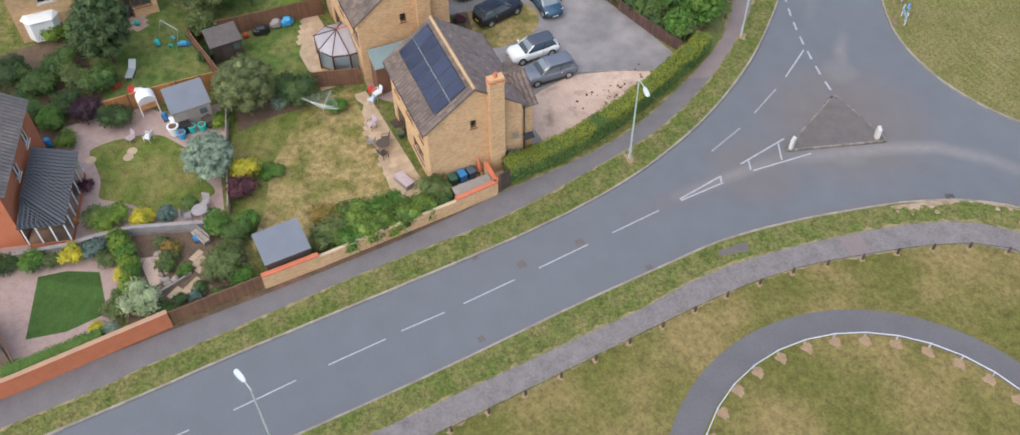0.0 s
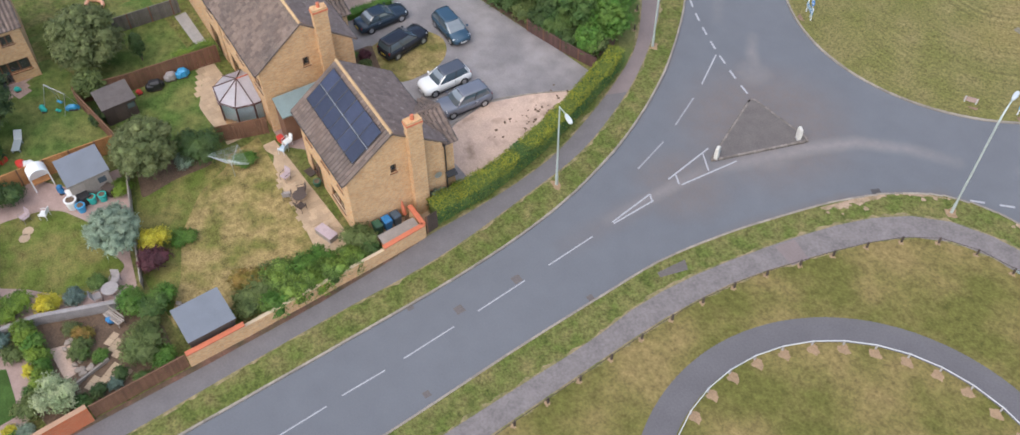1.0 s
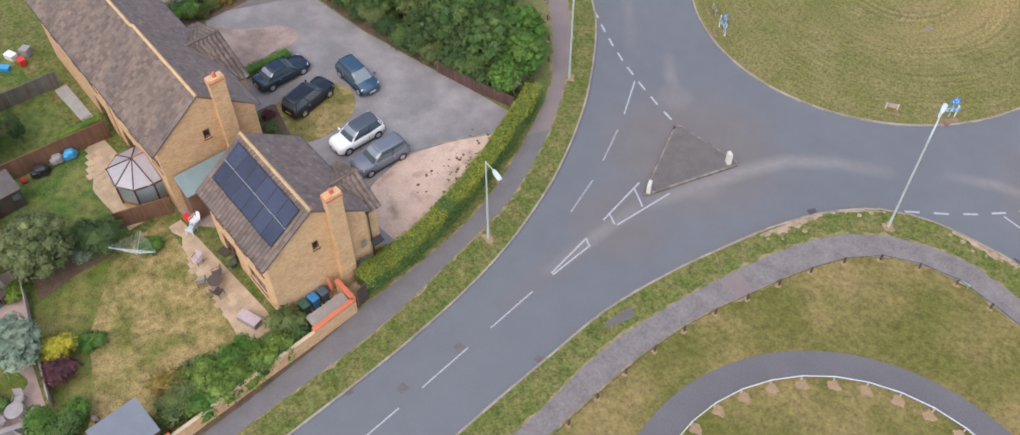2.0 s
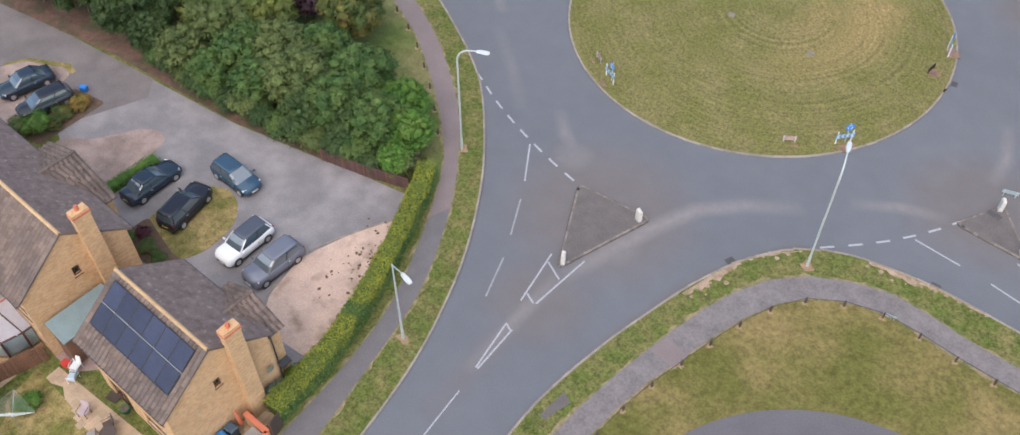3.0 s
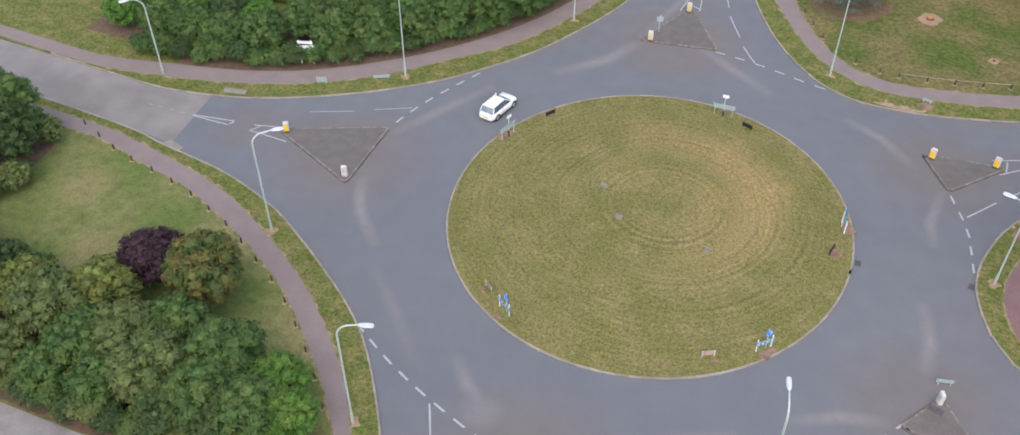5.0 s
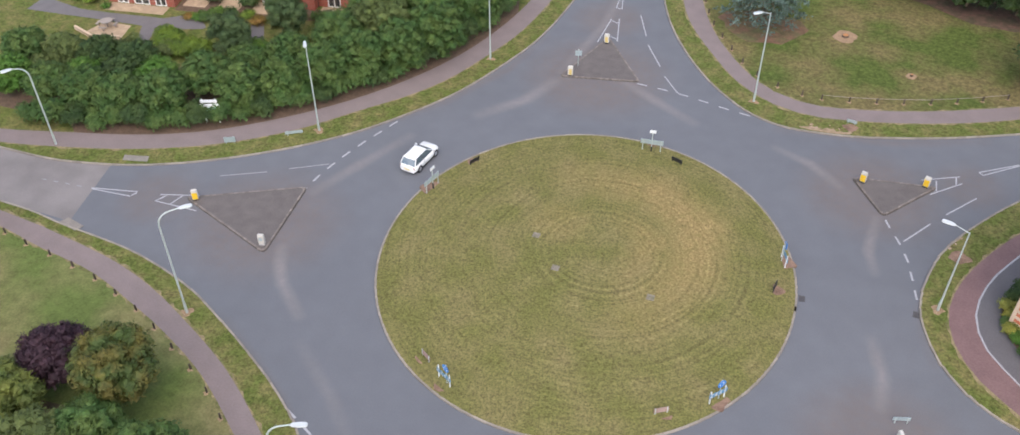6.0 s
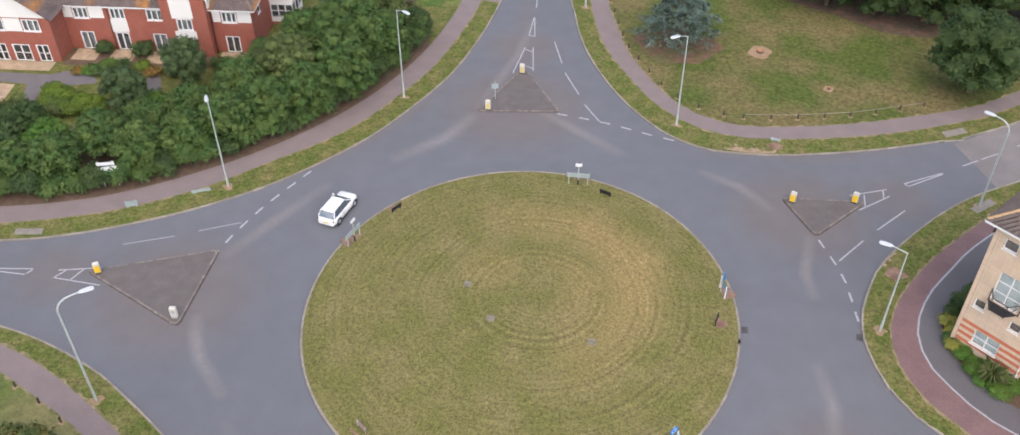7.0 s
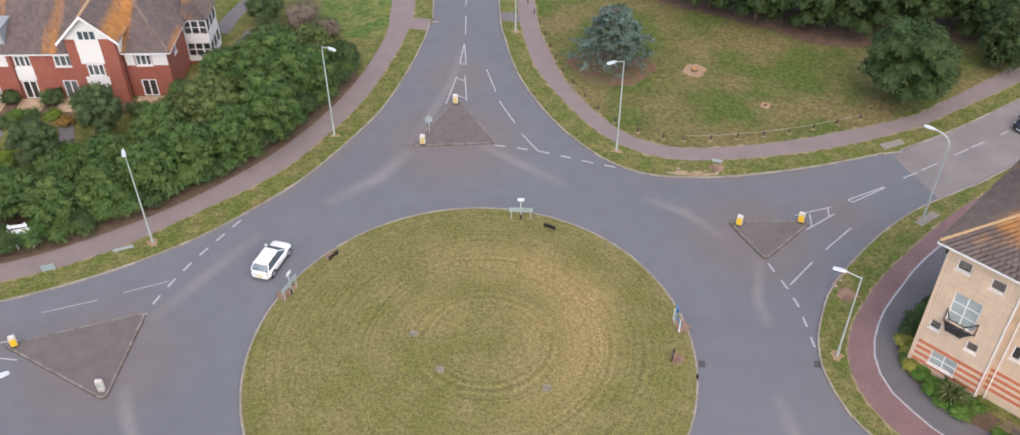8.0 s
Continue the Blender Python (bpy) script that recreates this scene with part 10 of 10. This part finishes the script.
tree(-25.9, -22.9, 5.8, 2.9, LEAF_RUST, "rusty orange-green tree at the edge of a thicket", seed=201, count=5200, size=0.17, clear=0.1, trunk=0.16)
tree(-30.6, -23.1, 4.6, 2.4, LEAF_PURPLE, "dark purple-leaved tree beside an orange-tinged tree", seed=202, count=5200, size=0.17, clear=0.1, trunk=0.16)
NWL = "leafy deciduous bush in the roadside shelter belt"
for k, (x, y, h, r, m) in enumerate([
        (-50, 5.4, 3.6, 2.5, LEAF_MID), (-46, 5.4, 3.8, 2.5, LEAF_MID), (-54, 5.4, 3.4, 2.4, LEAF_MID), (-58.5, 5.2, 3.4, 2.4, LEAF_BRIGHT), (-52.2, 8.0, 2.8, 1.8, LEAF_BRIGHT), (-57, 7.6, 2.4, 1.6, LEAF_OLIVE), (-42.4, 6.8, 4.2, 2.3, LEAF_MID), (-36.2, 9.8, 4.4, 2.3, LEAF_MID), (-40, 10.4, 4.6, 2.4, LEAF_MID), (-33, 12.2, 4.4, 2.3, LEAF_MID), (-30, 14.9, 5, 2.4, LEAF_MID), (-44.6, 9.2, 3.6, 2.2, LEAF_BRIGHT), (-48.6, 8.6, 3.2, 2.0, LEAF_DARK),
        (-60.5, 9.8, 3.6, 2.2, LEAF_MID), (-56.4, 10.6, 3.4, 2.1, LEAF_OLIVE), (-52.6, 11.2, 3.4, 2.1, LEAF_DARK), (-48.6, 11.6, 3.4, 2.0, LEAF_DARK), (-38.0, 14.2, 3.6, 2.0, LEAF_MID), (-34.4, 16.2, 4.4, 2.2, LEAF_MID), (-27.4, 17.6, 5.2, 2.4, LEAF_MID), (-24.6, 20.4, 5.6, 2.6, LEAF_MID), (-30.6, 19.6, 5.6, 2.6, LEAF_MID), (-27.4, 23, 6.6, 3, LEAF_OLIVE), (-22.4, 24, 6.4, 2.9, LEAF_MID),
        (-24.0, 29.4, 7.4, 4.3, LEAF_MID), (-20.9, 31.6, 5.4, 2.6, LEAF_MID), (-27.6, 28.2, 6.6, 2.9, LEAF_MID), (-24.8, 33.4, 6.4, 2.7, LEAF_MID), (-22.0, 36.2, 5.0, 2.3, LEAF_OLIVE), (-18.6, 35.8, 3.6, 1.7, LEAF_DARK), (-30.0, 23.8, 5, 2.3, LEAF_MID)]):
    tree(x, y, h, r, m, NWL, seed=300 + k, count=int(900 * r * r * 0.72), size=0.19, clear=0.05, group="shelter belt", trunk=0.14, rough=0.25)
for k, (x, y, h, r, m, lab) in enumerate([(-41.4, 17.2, 4.8, 2.2, LEAF_PINE, "dark pine beside a garden path"), (-37.9, 22.2, 5.4, 2.1, LEAF_PINE, "dark pine in front of patio doors"), (-29.6, 44.2, 4.5, 2.0, LEAF_PINE, "dark green conifer by a path")]):
    tree(x, y, h, r, m, lab, seed=340 + k, count=4800, size=0.14, clear=0.12, trunk=0.14, lobes_n=7, rough=1.3)
for k, (x, y, r, h, m) in enumerate([(-49.2, 17.2, 1.9, 1.5, LEAF_LIME), (-46.6, 16.2, 1.7, 1.3, LEAF_LIME), (-52.0, 14.6, 1.5, 1.4, LEAF_OLIVE), (-49.3, 26.2, 1.0, 1.5, LEAF_DARK), (-45.3, 26.8, 1.1, 1.6, LEAF_DARK), (-47.6, 24.0, 0.8, 0.7, LEAF_BRIGHT), (-46.0, 24.2, 0.9, 0.8, LEAF_MID), (-44.2, 24.6, 0.8, 0.7, LEAF_LIME), (-42.4, 23.6, 0.9, 0.8, LEAF_AMBER), (-41.0, 25.6, 0.8, 0.9, LEAF_MID), (-43.8, 20.6, 1.3, 1.0, LEAF_OLIVE), (-38.8, 25.9, 0.9, 1.0, LEAF_OLIVE), (-39.6, 18.6, 1.4, 1.2, LEAF_BRIGHT), (-36.6, 18.2, 1.5, 1.6, LEAF_MID), (-33.2, 29.4, 1.1, 2.0, LEAF_MID), (-48, 22.6, 0.9, 0.8, LEAF_MID), (-40.6, 24.0, 0.9, 0.9, LEAF_OLIVE),
                                    (-36.2, 25.8, 1.2, 1.3, LEAF_MID), (-34.4, 22.6, 1.3, 1.6, LEAF_OLIVE), (-62.2, 21.9, 0.8, 0.9, LEAF_LIME), (-64.1, 22.0, 0.7, 0.8, LEAF_LIME), (-60.0, 21.5, 0.5, 0.5, LEAF_BRIGHT), (-44.8, 16.6, 1.4, 1.2, LEAF_LIME), (-38.4, 18.3, 0.9, 0.7, LEAF_TWIG), (-48.9, 22.6, 0.9, 0.6, LEAF_BRIGHT), (-50.0, 22.3, 0.7, 0.5, LEAF_AMBER), (-47.9, 15.6, 1.4, 1.2, LEAF_OLIVE)]):
    shrub(x, y, r, h, m, "garden shrub by the residence paths", seed=360 + k, count=int(700 * r * r), size=0.12, group="residence shrubs")
for k, (x, y, h, r) in enumerate([(18.5, 54.5, 10, 3.8), (23.5, 52.5, 10, 3.8), (28.5, 51.4, 10.5, 4), (33.6, 51, 10, 3.9), (39, 51.8, 10, 4), (44.5, 54.5, 10, 4), (50, 58, 10, 4), (14, 57.5, 10, 4), (26, 57, 11, 4), (36, 57, 11, 4.2), (47, 50.5, 9, 3.6), (47.6, 45.4, 8, 3.0)]):
    tree(x, y, h, r, LEAF_WOOD, "tall dark broadleaf tree at the edge of a wood", seed=400 + k, count=5200, size=0.24, clear=-0.06, group="woodland edge", trunk=0.22, rough=1.0)
tree(36.6, 37.3, 8.8, 3.9, LEAF_DARK, "broad dark green tree standing on the grass", seed=420, count=13000, size=0.2, clear=0.03, trunk=0.26, lobes_n=8, rough=1.5)


def cedar(x, y):
    """A blue cedar: a straight trunk and drooping, layered boughs of needles."""
    t = thing("blue_cedar", x, y, TOP, 0, "blue-grey cedar with drooping layered boughs", "tree")
    rng = random.Random(9)
    bm = tube([(0, 0, -0.1), (0, 0, 3), (0, 0, 6.6)], [0.24, 0.16, 0.03])
    lobes = []
    for level in range(7):
        z = 1.7 + level * 0.75
        reach = 4.9 * (1 - level / 9.0)
        for k in range(8):
            a = k * 0.785 + level * 0.45 + rng.random() * 0.3
            rr = reach * (0.8 + 0.35 * rng.random())
            c, sn = math.cos(a), math.sin(a)
            end = (c * rr, sn * rr, z - 0.6)
            part("bough", tube([(0, 0, z), (end[0] * 0.6, end[1] * 0.6, z + 0.1), end], [0.05, 0.035, 0.01], 5), BARK, t)
            for j in range(3, 11):
                f = j / 10
                lobes.append((end[0] * f, end[1] * f, z + 0.08 - 0.5 * f * f, 0.24, 0.24, 0.11))
                if j in (4, 6, 8):
                    for side in (-0.9, 0.9):
                        ln = rr * 0.3 * (1.3 - f)
                        for g in (0.5, 1.0):
                            lobes.append((end[0] * f + math.cos(a + side) * ln * g, end[1] * f + math.sin(a + side) * ln * g, z - 0.5 * f * f - 0.1 * g, 0.2, 0.2, 0.09))
    part("trunk", bm, BARK, t)
    leaves_mesh("foliage", lobes, 24000, 0.10, LEAF_BLUE, t, seed=5, up=0.9)
    return t


cedar(8.2, 40.6)
setting("needle_litter", slab([(8.2 + 4.4 * math.cos(a) * (1 + 0.14 * math.sin(3 * a) + 0.06 * math.sin(11 * a)), 40.0 + 3.4 * math.sin(a) * (1 + 0.08 * math.cos(7 * a))) for a in (k * 0.25 for k in range(25))], TOP - 0.02, TOP + 0.007), mat("needle_litter", (0.165, 0.092, 0.055), 0.95, vary=0.4, scale=1.5, fine=7.0, second=(0.120, 0.110, 0.045), mix_scale=0.6), "reddish needle litter under a cedar", "ground")
setting("wood_floor", slab([(13, 54.6), (18, 53), (24.4, 50.4), (29, 47.6), (33.3, 47.2), (37, 48.2), (41, 49.6), (47, 50), (58, 55), (58, 66), (10, 66)], TOP - 0.02, TOP + 0.009), LITTER, "dark leaf litter under the wood", "ground")
setting("thicket_floor", slab([(-60, -38.6), (-45, -36.9), (-40, -36.4), (-35, -36.35), (-26.3, -36.1), (-20, -35.25), (-14.4, -34.35), (-11.9, -33.7), (-12.6, -30.4), (-15.6, -27.0), (-19, -26), (-24, -25.4), (-29, -25), (-36, -25.5), (-44, -24.4), (-52, -26.4), (-60, -27)], TOP - 0.02, TOP + 0.018), LITTER, "reddish-brown leaf litter under a thicket", "ground")
setting("copse_floor", slab([(-56, -20.6), (-51.8, -22.6), (-49.8, -21.4), (-49.4, -18.6), (-50.2, -14), (-52, -13), (-55, -15.4)], TOP - 0.02, TOP + 0.012), LITTER, "brown leaf litter under a small copse", "ground")
setting("footpath_west", strip([Vector(p) for p in ((-53, -26.6), (-56.5, -23.4), (-60.4, -20.2), (-64.5, -18.2), (-70, -17))], [Vector(p) for p in ((-52.2, -25.4), (-55.8, -22.2), (-59.5, -18.8), (-63.6, -16.6), (-70, -15.4))], TOP - 0.05, FOOT), FOOT_GREY, "narrow tarmac path between a lawn and a copse", "footpath")
setting("lawn_far", slab([(-54, -26.6), (-57, -23.6), (-60.8, -20.4), (-64.8, -18.5), (-70, -17.4), (-74, -24), (-62, -30), (-56, -29)], TOP - 0.03, TOP + 0.006), GRASS_RICH, "bright green lawn beside a path", "lawn")
setting("belt_floor", slab([(-62, 2.4), (-50, 2.4), *(p for p in fnw_in if p.x > -49 and p.y < 36), (-18.6, 40), (-28, 42), (-33, 30), (-34, 20), (-46, 13.5), (-62, 14)], TOP - 0.02, TOP + 0.006), SOIL, "dark earth under the shelter belt", "ground")
setting("lawn_bright", slab([*(p for p in fnw_in if 42.5 < p.y < 62), (-30, 62), (-27, 52), (-24.4, 46.4), (-21.4, 42.6)], TOP - 0.03, TOP + 0.006), GRASS_BACK, "bright green lawn behind the footway", "lawn")
setting("footpath_residence", strip([Vector(p) for p in ((-33.2, 42), (-33.2, 45.5), (-32.7, 48.5), (-31, 56))], [Vector(p) for p in ((-35.2, 42), (-35.0, 45.5), (-34.5, 48.8), (-33, 56))], TOP - 0.05, FOOT), FOOT_GREY, "grey tarmac path beside the residence", "footpath")
for k, (x, y, r, h) in enumerate([(-25.2, 44.6, 2.3, 2.8), (-22.6, 42.6, 1.7, 2.2)]):
    shrub(x, y, r, h, LEAF_TWIG, "grey-brown half-bare bush beside the shelter belt", seed=380 + k, count=1700, size=0.10, group="bare bushes")
for x, y, r in ((16.6, 40.65, 1.3), (23.3, 35.0, 0.55)):
    setting("wood_chips", slab([(x + r * math.cos(a) * (0.9 + 0.15 * math.sin(4 * a)), y + r * math.sin(a)) for a in (k * 0.42 for k in range(15))], TOP - 0.02, TOP + 0.03), BARE, "pale sawdust and chips round a tree stump", "ground")
    t = thing("tree_stump", x, y, TOP, 0, "pale freshly cut tree stump in wood chips", "stump", "stumps")
    part("bark_ring", tube([(0, 0, -0.05), (0, 0, 0.22)], [0.3 * r, 0.26 * r], 12), BARK, t)
    part("cut_face", tube([(0, 0, 0.2), (0, 0, 0.235)], [0.22 * r, 0.22 * r], 12), WOOD_ORANGE, t)
